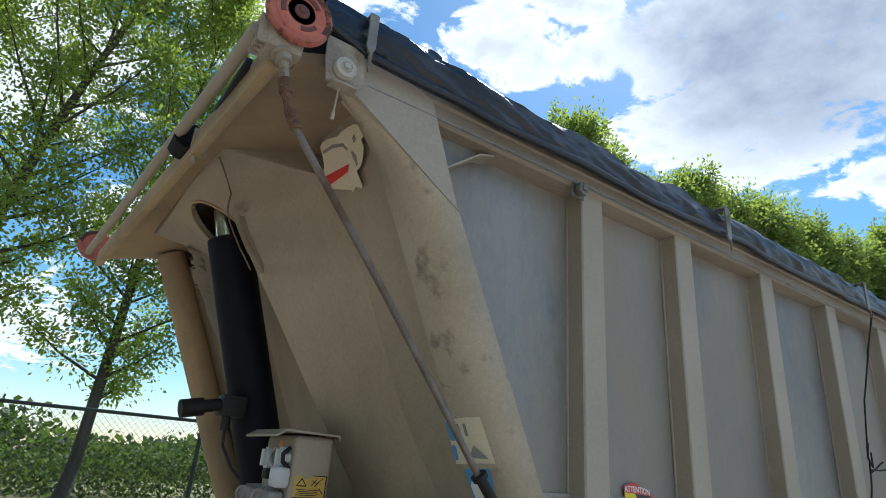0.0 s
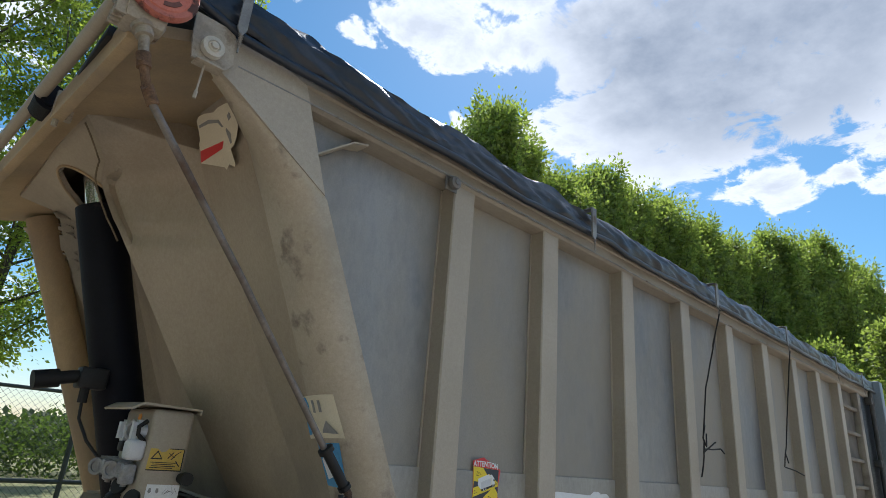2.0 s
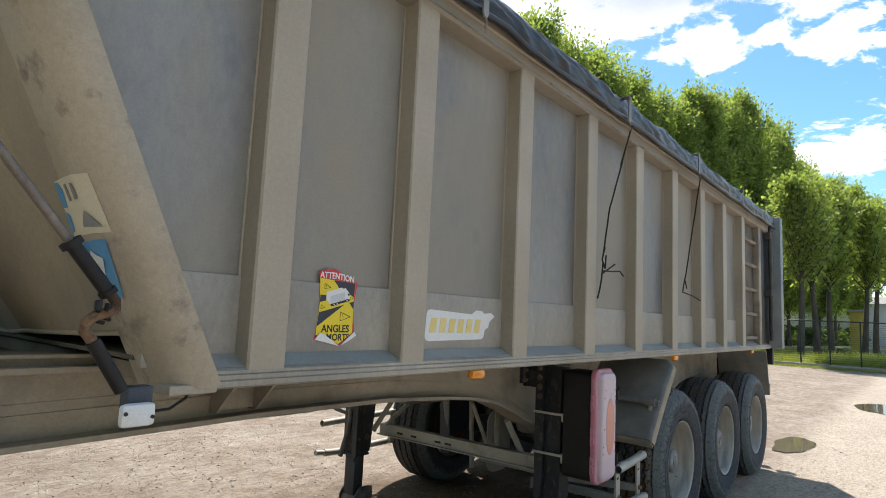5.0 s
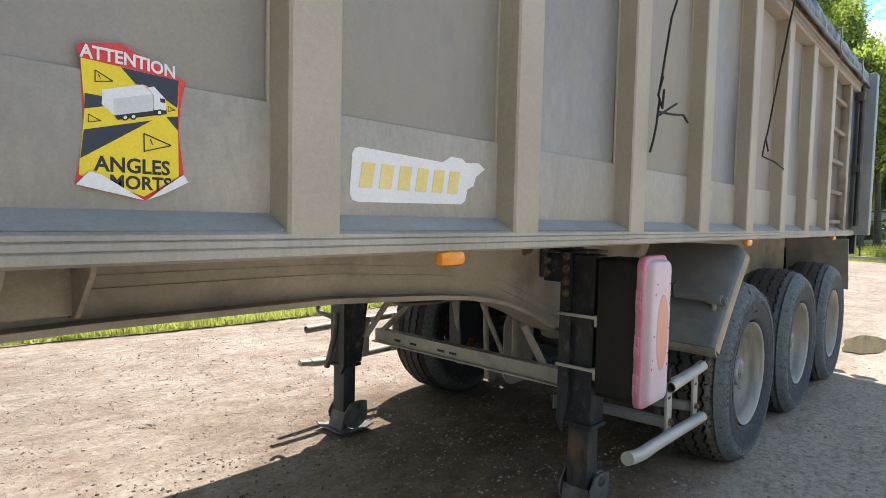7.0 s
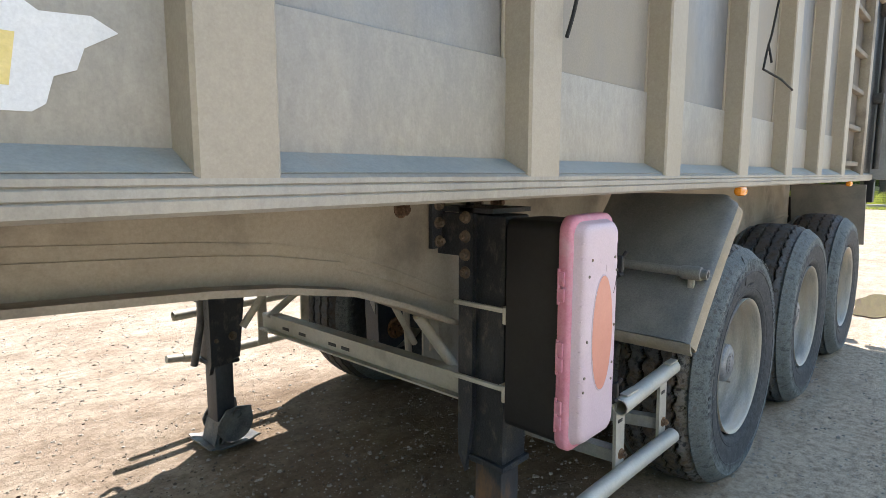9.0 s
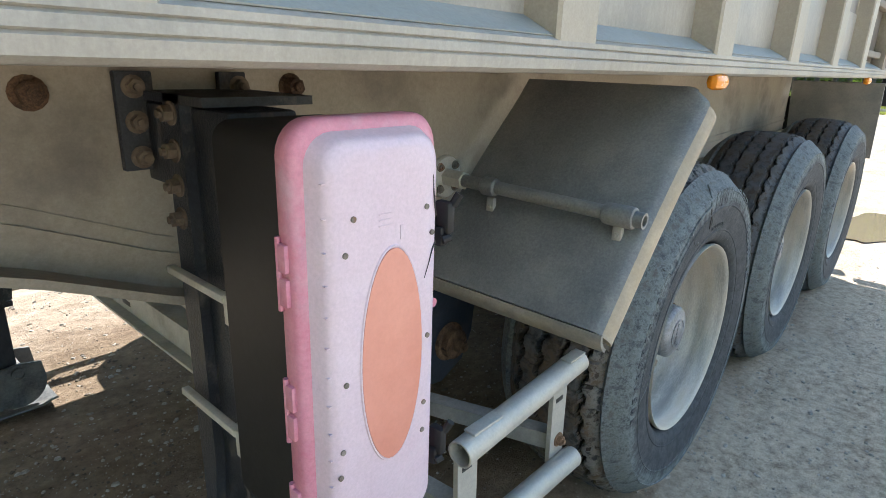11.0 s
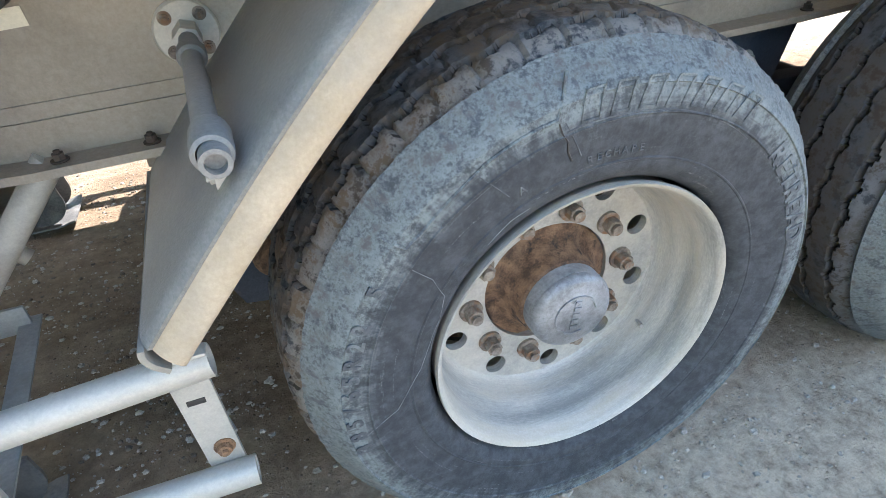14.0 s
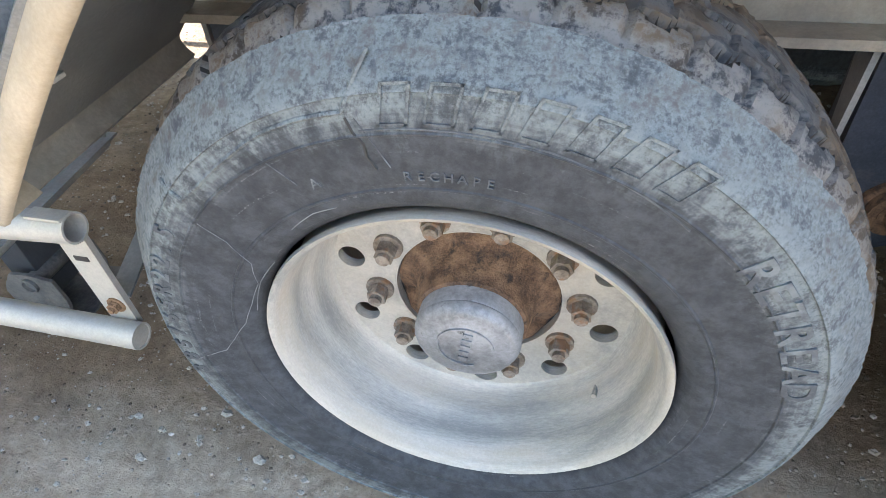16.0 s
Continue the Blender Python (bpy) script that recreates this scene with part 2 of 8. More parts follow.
RUST = material("rusty_steel", (0.085, 0.05, 0.034), (0.34, 0.20, 0.11), 0.85, 0.1, 10, 260, 1.0, dust=(0.07, 0.048, 0.038), dust_at=(0.54, 0.70), dust_scale=16)
BOLT = material("dirty_bolt_steel", (0.13, 0.105, 0.085), (0.32, 0.275, 0.23), 0.7, 0.3, 45, 200, 0.4, dust=(0.26, 0.15, 0.09), dust_at=(0.52, 0.62), dust_scale=30)
RIMMAT = material("dusty_alloy_rim", (0.27, 0.27, 0.255), (0.50, 0.475, 0.43), 0.5, 0.2, 5, 70, 0.08, dust=(0.46, 0.415, 0.345), dust_at=(0.46, 0.66), dust_scale=3.5, stretch=(0.8, 4.5, 0.8))
CAPMAT = material("scuffed_cast_cap", (0.15, 0.155, 0.165), (0.33, 0.34, 0.36), 0.5, 0.4, 14, 120, 0.12, dust=(0.07, 0.07, 0.075), dust_at=(0.65, 0.72), dust_scale=30)
MUDG = material("grey_plastic_mudguard", (0.14, 0.144, 0.145), (0.235, 0.234, 0.222), 0.45, 0, 3, 110, 0.25, dust=(0.31, 0.295, 0.262), dust_at=(0.46, 0.80), dust_scale=4.5, flecks=0.16)
MUDEDGE = material("dust_covered_plastic_edge", (0.33, 0.265, 0.18), (0.44, 0.36, 0.26), 0.75, 0, 7, 90, 0.08, dust=(0.30, 0.265, 0.215), dust_at=(0.5, 0.72), dust_scale=4)
MUDLIP = material("dusty_plastic_lip", (0.25, 0.225, 0.185), (0.37, 0.33, 0.27), 0.65, 0, 6, 90, 0.1, dust=(0.16, 0.155, 0.145), dust_at=(0.5, 0.72), dust_scale=5)
LEGBLACK = material("dusty_black_leg_paint", (0.013, 0.016, 0.022), (0.036, 0.041, 0.051), 0.45, 0, 6, 160, 0.5, dust=(0.125, 0.113, 0.10), dust_at=(0.54, 0.72), dust_scale=26, stretch=(1, 1, 0.6), flecks=0.3)
FLAPPALE = material("pale_dirty_plastic", (0.40, 0.385, 0.345), (0.54, 0.52, 0.47), 0.55, 0, 4, 60, 0.05, dust=(0.27, 0.24, 0.195), dust_at=(0.52, 0.72), dust_scale=4)
PINK = material("faded_pink_plastic", (0.60, 0.468, 0.535), (0.655, 0.535, 0.60), 0.42, 0, 1.6, 14, 0.02, dust=(0.64, 0.38, 0.46), dust_at=(0.52, 0.85), dust_scale=2.4)
PINK_RIM = material("bright_pink_plastic", (0.56, 0.19, 0.27), (0.64, 0.30, 0.38), 0.5, 0, 6, 60, 0.03, dust=(0.60, 0.40, 0.47), dust_at=(0.55, 0.75), dust_scale=9)
ORANGE_OVAL = material("faded_orange_film", (0.60, 0.235, 0.17), (0.67, 0.295, 0.225), 0.38, 0, 4, 12, 0.12, flecks=0.03)
AMBER = material("amber_lens", (0.75, 0.24, 0.01), (0.85, 0.32, 0.02), 0.25, 0, 8, 40, 0.02)
TARP = material("dark_blue_tarpaulin", (0.010, 0.014, 0.024), (0.022, 0.028, 0.042), 0.34, 0, 3, 30, 0.25, dust=(0.07, 0.07, 0.078), dust_at=(0.62, 0.85), dust_scale=5)
RED = material("faded_red_paint", (0.42, 0.10, 0.07), (0.55, 0.19, 0.14), 0.65, 0, 8, 80, 0.1, dust=(0.20, 0.11, 0.09), dust_at=(0.56, 0.7), dust_scale=9)
WORNRED = material("chipped_red_paint", (0.40, 0.11, 0.08), (0.50, 0.18, 0.135), 0.65, 0, 8, 80, 0.15, dust=(0.085, 0.045, 0.04), dust_at=(0.49, 0.55), dust_scale=13)
DARKRED = material("dark_worn_red_paint", (0.10, 0.04, 0.035), (0.18, 0.08, 0.065), 0.7, 0, 10, 80, 0.15)
STEEL = material("dull_steel", (0.33, 0.32, 0.31), (0.45, 0.44, 0.42), 0.45, 0.6, 8, 90, 0.1, dust=(0.36, 0.31, 0.25), dust_at=(0.5, 0.75), dust_scale=5)
CHROME = material("polished_piston_steel", (0.7, 0.7, 0.7), (0.8, 0.8, 0.8), 0.15, 1.0, 3, 50, 0.01)
BLUEBLACK = material("blue_black_steel", (0.018, 0.027, 0.044), (0.045, 0.058, 0.080), 0.45, 0, 4, 80, 0.15, dust=(0.13, 0.12, 0.11), dust_at=(0.54, 0.80), dust_scale=9, flecks=0.25)
ROPE = material("black_rope", (0.012, 0.012, 0.012), (0.03, 0.03, 0.03), 0.8, 0, 20, 200, 0.3)
WHITE = material("white_vinyl", (0.70, 0.71, 0.73), (0.78, 0.79, 0.80), 0.45, 0, 3, 40, 0.02)
PALEGREY = material("pale_grey_print", (0.55, 0.56, 0.60), (0.62, 0.63, 0.66), 0.45, 0, 3, 40, 0.02)
YELLOW = material("yellow_vinyl", (0.78, 0.60, 0.015), (0.82, 0.65, 0.03), 0.45, 0, 3, 40, 0.02)
DULLYELLOW = material("dirty_yellow_vinyl", (0.50, 0.34, 0.06), (0.60, 0.43, 0.09), 0.55, 0, 9, 60, 0.02)
PALEYELLOW = material("faded_yellow_print", (0.72, 0.58, 0.20), (0.78, 0.65, 0.30), 0.5, 0, 12, 60, 0.02)
BLACKINK = material("black_print", (0.014, 0.014, 0.016), (0.03, 0.03, 0.03), 0.5, 0, 5, 60, 0.02)
NAVY = material("dark_navy_print", (0.02, 0.028, 0.045), (0.03, 0.04, 0.06), 0.45, 0, 5, 60, 0.02)
REDINK = material("red_print", (0.60, 0.03, 0.035), (0.66, 0.06, 0.06), 0.45, 0, 5, 60, 0.02)
BLUEINK = material("blue_print", (0.05, 0.25, 0.55), (0.09, 0.32, 0.6), 0.45, 0, 5, 60, 0.02)
CREAM = material("cream_vinyl", (0.66, 0.60, 0.46), (0.72, 0.66, 0.52), 0.5, 0, 6, 60, 0.02)
ORANGEINK = material("orange_print", (0.75, 0.28, 0.02), (0.8, 0.34, 0.05), 0.5, 0, 6, 60, 0.02)
GREYINK = material("grey_print", (0.22, 0.22, 0.22), (0.3, 0.3, 0.3), 0.5, 0, 6, 60, 0.02)
ARMGREY = material("grimy_grey_angle_iron", (0.23, 0.235, 0.23), (0.37, 0.365, 0.345), 0.6, 0.3, 5, 60, 0.08, dust=(0.27, 0.24, 0.20), dust_at=(0.52, 0.75), dust_scale=6)
STRUT = material("dusty_dull_steel", (0.43, 0.41, 0.355), (0.56, 0.53, 0.465), 0.6, 0.1, 4, 60, 0.05, dust=(0.33, 0.29, 0.235), dust_at=(0.52, 0.74), dust_scale=6)
BARK = material("poplar_bark", (0.06, 0.05, 0.04), (0.12, 0.105, 0.085), 0.9, 0, 4, 40, 0.6, stretch=(1, 1, 0.3))
GREENFENCE = material("dark_green_coated_steel", (0.012, 0.022, 0.018), (0.025, 0.04, 0.032), 0.5, 0, 5, 60, 0.05)
CONCRETE = material("weathered_concrete", (0.30, 0.28, 0.25), (0.40, 0.38, 0.34), 0.85, 0, 3, 60, 0.2)
FARWALL = material("pale_far_cladding", (0.55, 0.56, 0.57), (0.62, 0.63, 0.64), 0.6, 0, 0.4, 8, 0.02)


def leaf_material(name, dark, light):
    m = bpy.data.materials.new(name)
    m.use_nodes = True
    n, l = m.node_tree.nodes, m.node_tree.links
    b = n["Principled BSDF"]
    g = n.new("ShaderNodeNewGeometry")
    mix = n.new("ShaderNodeMix"); mix.data_type = "RGBA"
    mix.inputs["A"].default_value, mix.inputs["B"].default_value = (*dark, 1), (*light, 1)
    # young and old sprays differ in tone
    co = n.new("ShaderNodeTexCoord")
    spray = n.new("ShaderNodeTexNoise"); spray.inputs["Scale"].default_value, spray.inputs["Detail"].default_value = 2.6, 4
    l.new(co.outputs["Object"], spray.inputs["Vector"])
    tone = n.new("ShaderNodeMapRange"); tone.inputs["From Min"].default_value, tone.inputs["From Max"].default_value = 0.34, 0.66
    l.new(spray.outputs["Fac"], tone.inputs["Value"])
    both = n.new("ShaderNodeMix"); both.inputs["Factor"].default_value = 0.5
    l.new(g.outputs["Random Per Island"], both.inputs["A"]); l.new(tone.outputs[0], both.inputs["B"])
    l.new(both.outputs["Result"], mix.inputs["Factor"])
    l.new(mix.outputs["Result"], b.inputs["Base Color"])
    b.inputs["Roughness"].default_value = 0.55
    t = n.new("ShaderNodeBsdfTranslucent")
    tint = n.new("ShaderNodeMix"); tint.data_type = "RGBA"; tint.blend_type = "MULTIPLY"; tint.inputs["Factor"].default_value = 1.0
    tint.inputs["B"].default_value = (2.2, 2.4, 1.0, 1)
    l.new(mix.outputs["Result"], tint.inputs["A"]); l.new(tint.outputs["Result"], t.inputs["Color"])
    ms = n.new("ShaderNodeMixShader"); ms.inputs[0].default_value = 0.55
    l.new(b.outputs[0], ms.inputs[1]); l.new(t.outputs[0], ms.inputs[2])
    l.new(ms.outputs[0], n["Material Output"].inputs[0])
    return m


LEAF = leaf_material("poplar_leaves", (0.10, 0.135, 0.038), (0.29, 0.325, 0.09))
FARLEAF = leaf_material("tree_row_leaves", (0.095, 0.125, 0.042), (0.28, 0.31, 0.11))
BUSH = leaf_material("hedge_leaves", (0.028, 0.045, 0.018), (0.075, 0.10, 0.035))
GRASS = leaf_material("grass_blades", (0.15, 0.162, 0.060), (0.28, 0.282, 0.12))


# ---- geometry helpers ----
def part(name, bm, mat, parent=None, label="", angle=35, kind=""):
    """Links a bmesh as one mesh object, under a thing or a part."""
    me = bpy.data.meshes.new(name)
    bmesh.ops.recalc_face_normals(bm, faces=bm.faces)
    bm.to_mesh(me)
    bm.free()
    me.shade_smooth()
    me.set_sharp_from_angle(angle=radians(angle))
    me.materials.append(mat)
    ob = new(name, me)
    ob.parent = parent
    if label or kind:
        tagged(ob, label=label, kind=kind)
    return ob


def thing(name, label, category, at=(0, 0, 0), group="", kind=""):
    ob = new(name)
    ob.location = at
    return tagged(ob, label, category, group, kind)


def box(bm, x0, x1, y0, y1, z0, z1, bev=0.0, m=None):
    """A block, with bevelled edges if bev is given."""
    r = bmesh.ops.create_cube(bm, size=1.0)
    vs = r["verts"]
    for v in vs:
        v.co = Vector((x0 if v.co.x < 0 else x1, y0 if v.co.y < 0 else y1, z0 if v.co.z < 0 else z1))
    if bev:
        es = list({e for v in vs for e in v.link_edges})
        r = bmesh.ops.bevel(bm, geom=es, offset=bev, segments=2, affect="EDGES", profile=0.5)
        vs = list({v for f in r["faces"] for v in f.verts} | {v for v in vs if v.is_valid})
    if m:
        bmesh.ops.transform(bm, matrix=m, verts=vs)
    return vs


def prism(bm, pts, axis, a, b):
    """A polygon drawn in the plane across an axis, extruded from a to b. Points are in the order of the two other axes."""
    def place(p, d):
        return {"x": (d, p[0], p[1]), "y": (p[0], d, p[1]), "z": (p[0], p[1], d)}[axis]
    lo = [bm.verts.new(place(p, a)) for p in pts]
    hi = [bm.verts.new(place(p, b)) for p in pts]
    n = len(pts)
    bm.faces.new(lo); bm.faces.new(hi[::-1])
    for i in range(n):
        bm.faces.new((lo[i], hi[i], hi[(i + 1) % n], lo[(i + 1) % n]))
    return lo + hi


def pipe(bm, pts, r, n=12, cap=True, r_end=None):
    """A round tube along a line of points."""
    pts = [Vector(p) for p in pts]
    rings = []
    up = None
    for i, p in enumerate(pts):
        d = (pts[min(i + 1, len(pts) - 1)] - pts[max(i - 1, 0)]).normalized()
        if up is None:
            up = d.orthogonal().normalized()
        up = (up - d * up.dot(d)).normalized()
        side = d.cross(up)
        rad = r if r_end is None else r + (r_end - r) * i / (len(pts) - 1)
        rings.append([bm.verts.new(p + rad * (math.cos(a) * up + math.sin(a) * side)) for a in [2 * math.pi * k / n for k in range(n)]])
    for a, b in zip(rings, rings[1:]):
        for k in range(n):
            bm.faces.new((a[k], a[(k + 1) % n], b[(k + 1) % n], b[k]))
    if cap:
        bm.faces.new(rings[0][::-1]); bm.faces.new(rings[-1])
    return [v for ring in rings for v in ring]


def hollow(bm, p, q, r, wall=0.006, n=20, deep=0.15):
    """A tube with open ends that one can look into."""
    p, q = Vector(p), Vector(q)
    d = (q - p).normalized()
    up = d.orthogonal().normalized(); side = d.cross(up)
    def ring(c, rad):
        return [bm.verts.new(c + rad * (math.cos(a) * up + math.sin(a) * side)) for a in [2 * math.pi * k / n for k in range(n)]]
    seq = [ring(p + d * deep, r - wall), ring(p, r - wall), ring(p, r), ring(q, r), ring(q, r - wall), ring(q - d * deep, r - wall)]
    for a, b in zip(seq, seq[1:]):
        for k in range(n):
            bm.faces.new((a[k], a[(k + 1) % n], b[(k + 1) % n], b[k]))
    bm.faces.new(seq[0]); bm.faces.new(seq[-1])


def lathe(bm, profile, c=(0, 0, 0), axis="y", n=48, close=False):
    """A profile of (radius, along) turned about an axis through c."""
    c = Vector(c)
    rings = []
    for r, a in profile:
        ring = []
        for k in range(n):
            t = 2 * math.pi * k / n
            u, v = r * math.cos(t), r * math.sin(t)
            ring.append(bm.verts.new(c + Vector({"y": (u, a, v), "x": (a, u, v), "z": (u, v, a)}[axis])))
        rings.append(ring)
    pairs = list(zip(rings, rings[1:])) + ([(rings[-1], rings[0])] if close else [])
    for a, b in pairs:
        for k in range(n):
            bm.faces.new((a[k], a[(k + 1) % n], b[(k + 1) % n], b[k]))
    if not close:
        if profile[0][0] > 1e-4: bm.faces.new(rings[0][::-1])
        if profile[-1][0] > 1e-4: bm.faces.new(rings[-1])
    return [v for ring in rings for v in ring]


def hexbolt(bm, c, axis, r=0.012, h=0.012, washer=True):
    """A hexagonal head on a washer; axis is the way it points."""
    c, d = Vector(c), Vector(axis).normalized()
    if washer:
        pipe(bm, [c, c + d * 0.003], r * 1.45, 14)
    pipe(bm, [c + d * 0.002, c + d * h], r, 6)
    pipe(bm, [c + d * (h - 0.002), c + d * (h + r * 0.5)], r * 0.5, 10)


def grid(bm, f, us, vs):
    """A sheet of quads over two lists of parameters."""
    rows = [[bm.verts.new(f(u, v)) for v in vs] for u in us]
    for a, b in zip(rows, rows[1:]):
        for i in range(len(vs) - 1):
            bm.faces.new((a[i], a[i + 1], b[i + 1], b[i]))
    return rows


def thick(bm, t):
    """Gives an open sheet a thickness."""
    bmesh.ops.recalc_face_normals(bm, faces=bm.faces)
    bmesh.ops.solidify(bm, geom=bm.faces[:], thickness=t)


def lin(a, b, n):
    return [a + (b - a) * i / (n - 1) for i in range(n)]


def smooth(a, b, x):
    t = min(1.0, max(0.0, (x - a) / (b - a)))
    return t * t * (3 - 2 * t)


def text_mesh(body, size, depth=0.0008, bold=0.0, shear=0.0, align="CENTER"):
    """Lettering in the built-in font, as a bmesh in its own plane."""
    cu = bpy.data.curves.new("lettering", "FONT")
    cu.body, cu.size, cu.align_x, cu.align_y, cu.extrude, cu.offset, cu.shear = body, size, align, "CENTER", depth, bold, shear
    cu.resolution_u = 3
    ob = bpy.data.objects.new("lettering", cu)
    scene.collection.objects.link(ob)
    bpy.context.view_layer.update()
    me = bpy.data.meshes.new_from_object(ob.evaluated_get(bpy.context.evaluated_depsgraph_get()))
    bm = bmesh.new(); bm.from_mesh(me)
    bpy.data.objects.remove(ob); bpy.data.curves.remove(cu); bpy.data.meshes.remove(me)
    return bm


def flat_on(bm, origin, right, up):
    """Lays a bmesh drawn in x, y onto a plane in the world."""
    right, up = Vector(right).normalized(), Vector(up).normalized()
    out_ = right.cross(up)
    m = Matrix((right, up, out_)).transposed().to_4x4()
    bmesh.ops.transform(bm, matrix=Matrix.Translation(origin) @ m, verts=bm.verts)
    return bm


def poly(bm, pts, z=0.0, t=0.0006):
    """A flat polygon with a hair's thickness, in x, y."""
    return prism(bm, pts, "z", z, z + t)


# ---- ground ----
def ground_material():
    m = bpy.data.materials.new("sandy_gravel_yard")
    m.use_nodes = True
    n, l = m.node_tree.nodes, m.node_tree.links
    b = n["Principled BSDF"]
    co = n.new("ShaderNodeTexCoord")
    big = n.new("ShaderNodeTexNoise"); big.inputs["Scale"].default_value, big.inputs["Detail"].default_value = 0.35, 6
    mid = n.new("ShaderNodeTexNoise"); mid.inputs["Scale"].default_value, mid.inputs["Detail"].default_value, mid.inputs["Roughness"].default_value = 24, 10, 0.80
    peb = n.new("ShaderNodeTexVoronoi"); peb.inputs["Scale"].default_value = 55
    for t in (big, mid, peb): l.new(co.outputs["Object"], t.inputs["Vector"])
    r1 = n.new("ShaderNodeValToRGB")
    r1.color_ramp.elements[0].position, r1.color_ramp.elements[1].position = 0.32, 0.68
    r1.color_ramp.elements[0].color, r1.color_ramp.elements[1].color = (0.175, 0.145, 0.113, 1), (0.44, 0.382, 0.315, 1)
    add = n.new("ShaderNodeMath"); add.operation = "MULTIPLY_ADD"; add.inputs[1].default_value = 0.75
    hb = n.new("ShaderNodeMath"); hb.operation = "MULTIPLY"; hb.inputs[1].default_value = 0.25
    l.new(big.outputs["Fac"], hb.inputs[0]); l.new(mid.outputs["Fac"], add.inputs[0]); l.new(hb.outputs[0], add.inputs[2]); l.new(add.outputs[0], r1.inputs[0])
    # scattered pale and dark pebbles
    pr = n.new("ShaderNodeMapRange"); pr.inputs["From Min"].default_value, pr.inputs["From Max"].default_value = 0.16, 0.30
    pr.inputs["To Min"].default_value, pr.inputs["To Max"].default_value = 1.0, 0.0
    l.new(peb.outputs["Distance"], pr.inputs["Value"])
    sepc = n.new("ShaderNodeSeparateColor"); l.new(peb.outputs["Color"], sepc.inputs[0])
    pick = n.new("ShaderNodeMath"); pick.operation = "GREATER_THAN"; pick.inputs[1].default_value = 0.72
    l.new(sepc.outputs[0], pick.inputs[0])
    pm = n.new("ShaderNodeMath"); pm.operation = "MULTIPLY"; l.new(pr.outputs[0], pm.inputs[0]); l.new(pick.outputs[0], pm.inputs[1])
    tone = n.new("ShaderNodeMix"); tone.data_type = "RGBA"; tone.inputs["A"].default_value, tone.inputs["B"].default_value = (0.10, 0.085, 0.07, 1), (0.50, 0.46, 0.41, 1)
    l.new(sepc.outputs[1], tone.inputs["Factor"])
    mx = n.new("ShaderNodeMix"); mx.data_type = "RGBA"
    l.new(pm.outputs[0], mx.inputs["Factor"]); l.new(r1.outputs[0], mx.inputs["A"]); l.new(tone.outputs["Result"], mx.inputs["B"])
    # brown soil with little gravel on the stretch where the trailer is parked, darkened further for its shade
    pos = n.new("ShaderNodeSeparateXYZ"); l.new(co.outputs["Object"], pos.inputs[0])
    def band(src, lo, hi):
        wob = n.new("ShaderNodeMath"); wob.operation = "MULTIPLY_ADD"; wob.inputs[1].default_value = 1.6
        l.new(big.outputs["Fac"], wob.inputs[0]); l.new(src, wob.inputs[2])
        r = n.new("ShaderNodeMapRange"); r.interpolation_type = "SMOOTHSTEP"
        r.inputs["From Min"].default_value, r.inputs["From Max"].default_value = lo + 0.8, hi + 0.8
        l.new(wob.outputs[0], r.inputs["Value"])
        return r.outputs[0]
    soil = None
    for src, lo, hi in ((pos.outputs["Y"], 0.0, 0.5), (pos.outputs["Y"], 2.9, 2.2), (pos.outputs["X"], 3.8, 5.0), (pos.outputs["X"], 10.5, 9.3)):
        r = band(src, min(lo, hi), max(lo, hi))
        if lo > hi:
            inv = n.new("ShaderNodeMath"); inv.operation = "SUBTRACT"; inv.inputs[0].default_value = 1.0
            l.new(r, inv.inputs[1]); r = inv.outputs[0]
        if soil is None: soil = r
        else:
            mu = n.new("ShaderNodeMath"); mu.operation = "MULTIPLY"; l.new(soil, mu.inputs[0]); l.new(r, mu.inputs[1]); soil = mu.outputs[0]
    # the multiply colour holds soil brown and painted shade under the trailer
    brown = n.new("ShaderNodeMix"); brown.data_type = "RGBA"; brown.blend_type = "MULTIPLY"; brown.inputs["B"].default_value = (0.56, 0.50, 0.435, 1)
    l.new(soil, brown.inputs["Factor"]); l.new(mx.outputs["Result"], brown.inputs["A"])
    # broad reddish and grey stains
    stain = n.new("ShaderNodeTexNoise"); stain.inputs["Scale"].default_value, stain.inputs["Detail"].default_value, stain.inputs["Roughness"].default_value = 1.3, 7, 0.65
    l.new(co.outputs["Object"], stain.inputs["Vector"])
    sr = n.new("ShaderNodeMapRange"); sr.inputs["From Min"].default_value, sr.inputs["From Max"].default_value = 0.38, 0.62
    l.new(stain.outputs["Fac"], sr.inputs["Value"])
    st = n.new("ShaderNodeMix"); st.data_type = "RGBA"; st.inputs["A"].default_value, st.inputs["B"].default_value = (0.82, 0.74, 0.68, 1), (1.08, 1.05, 1.02, 1)
    l.new(sr.outputs[0], st.inputs["Factor"])
    worn = n.new("ShaderNodeMix"); worn.data_type = "RGBA"; worn.blend_type = "MULTIPLY"; worn.inputs["Factor"].default_value = 1.0
    l.new(brown.outputs["Result"], worn.inputs["A"]); l.new(st.outputs["Result"], worn.inputs["B"])
    # clods and dusty patches a hand's width across, drawn out along the yard by wheels
    long_ = n.new("ShaderNodeMapping"); long_.inputs["Scale"].default_value = (0.7, 1.3, 1)
    l.new(co.outputs["Object"], long_.inputs[0])
    clod = n.new("ShaderNodeTexNoise"); clod.inputs["Scale"].default_value, clod.inputs["Detail"].default_value, clod.inputs["Roughness"].default_value = 5.5, 9, 0.72
    l.new(long_.outputs[0], clod.inputs["Vector"])
    cr = n.new("ShaderNodeMapRange"); cr.inputs["From Min"].default_value, cr.inputs["From Max"].default_value = 0.36, 0.64
    l.new(clod.outputs["Fac"], cr.inputs["Value"])
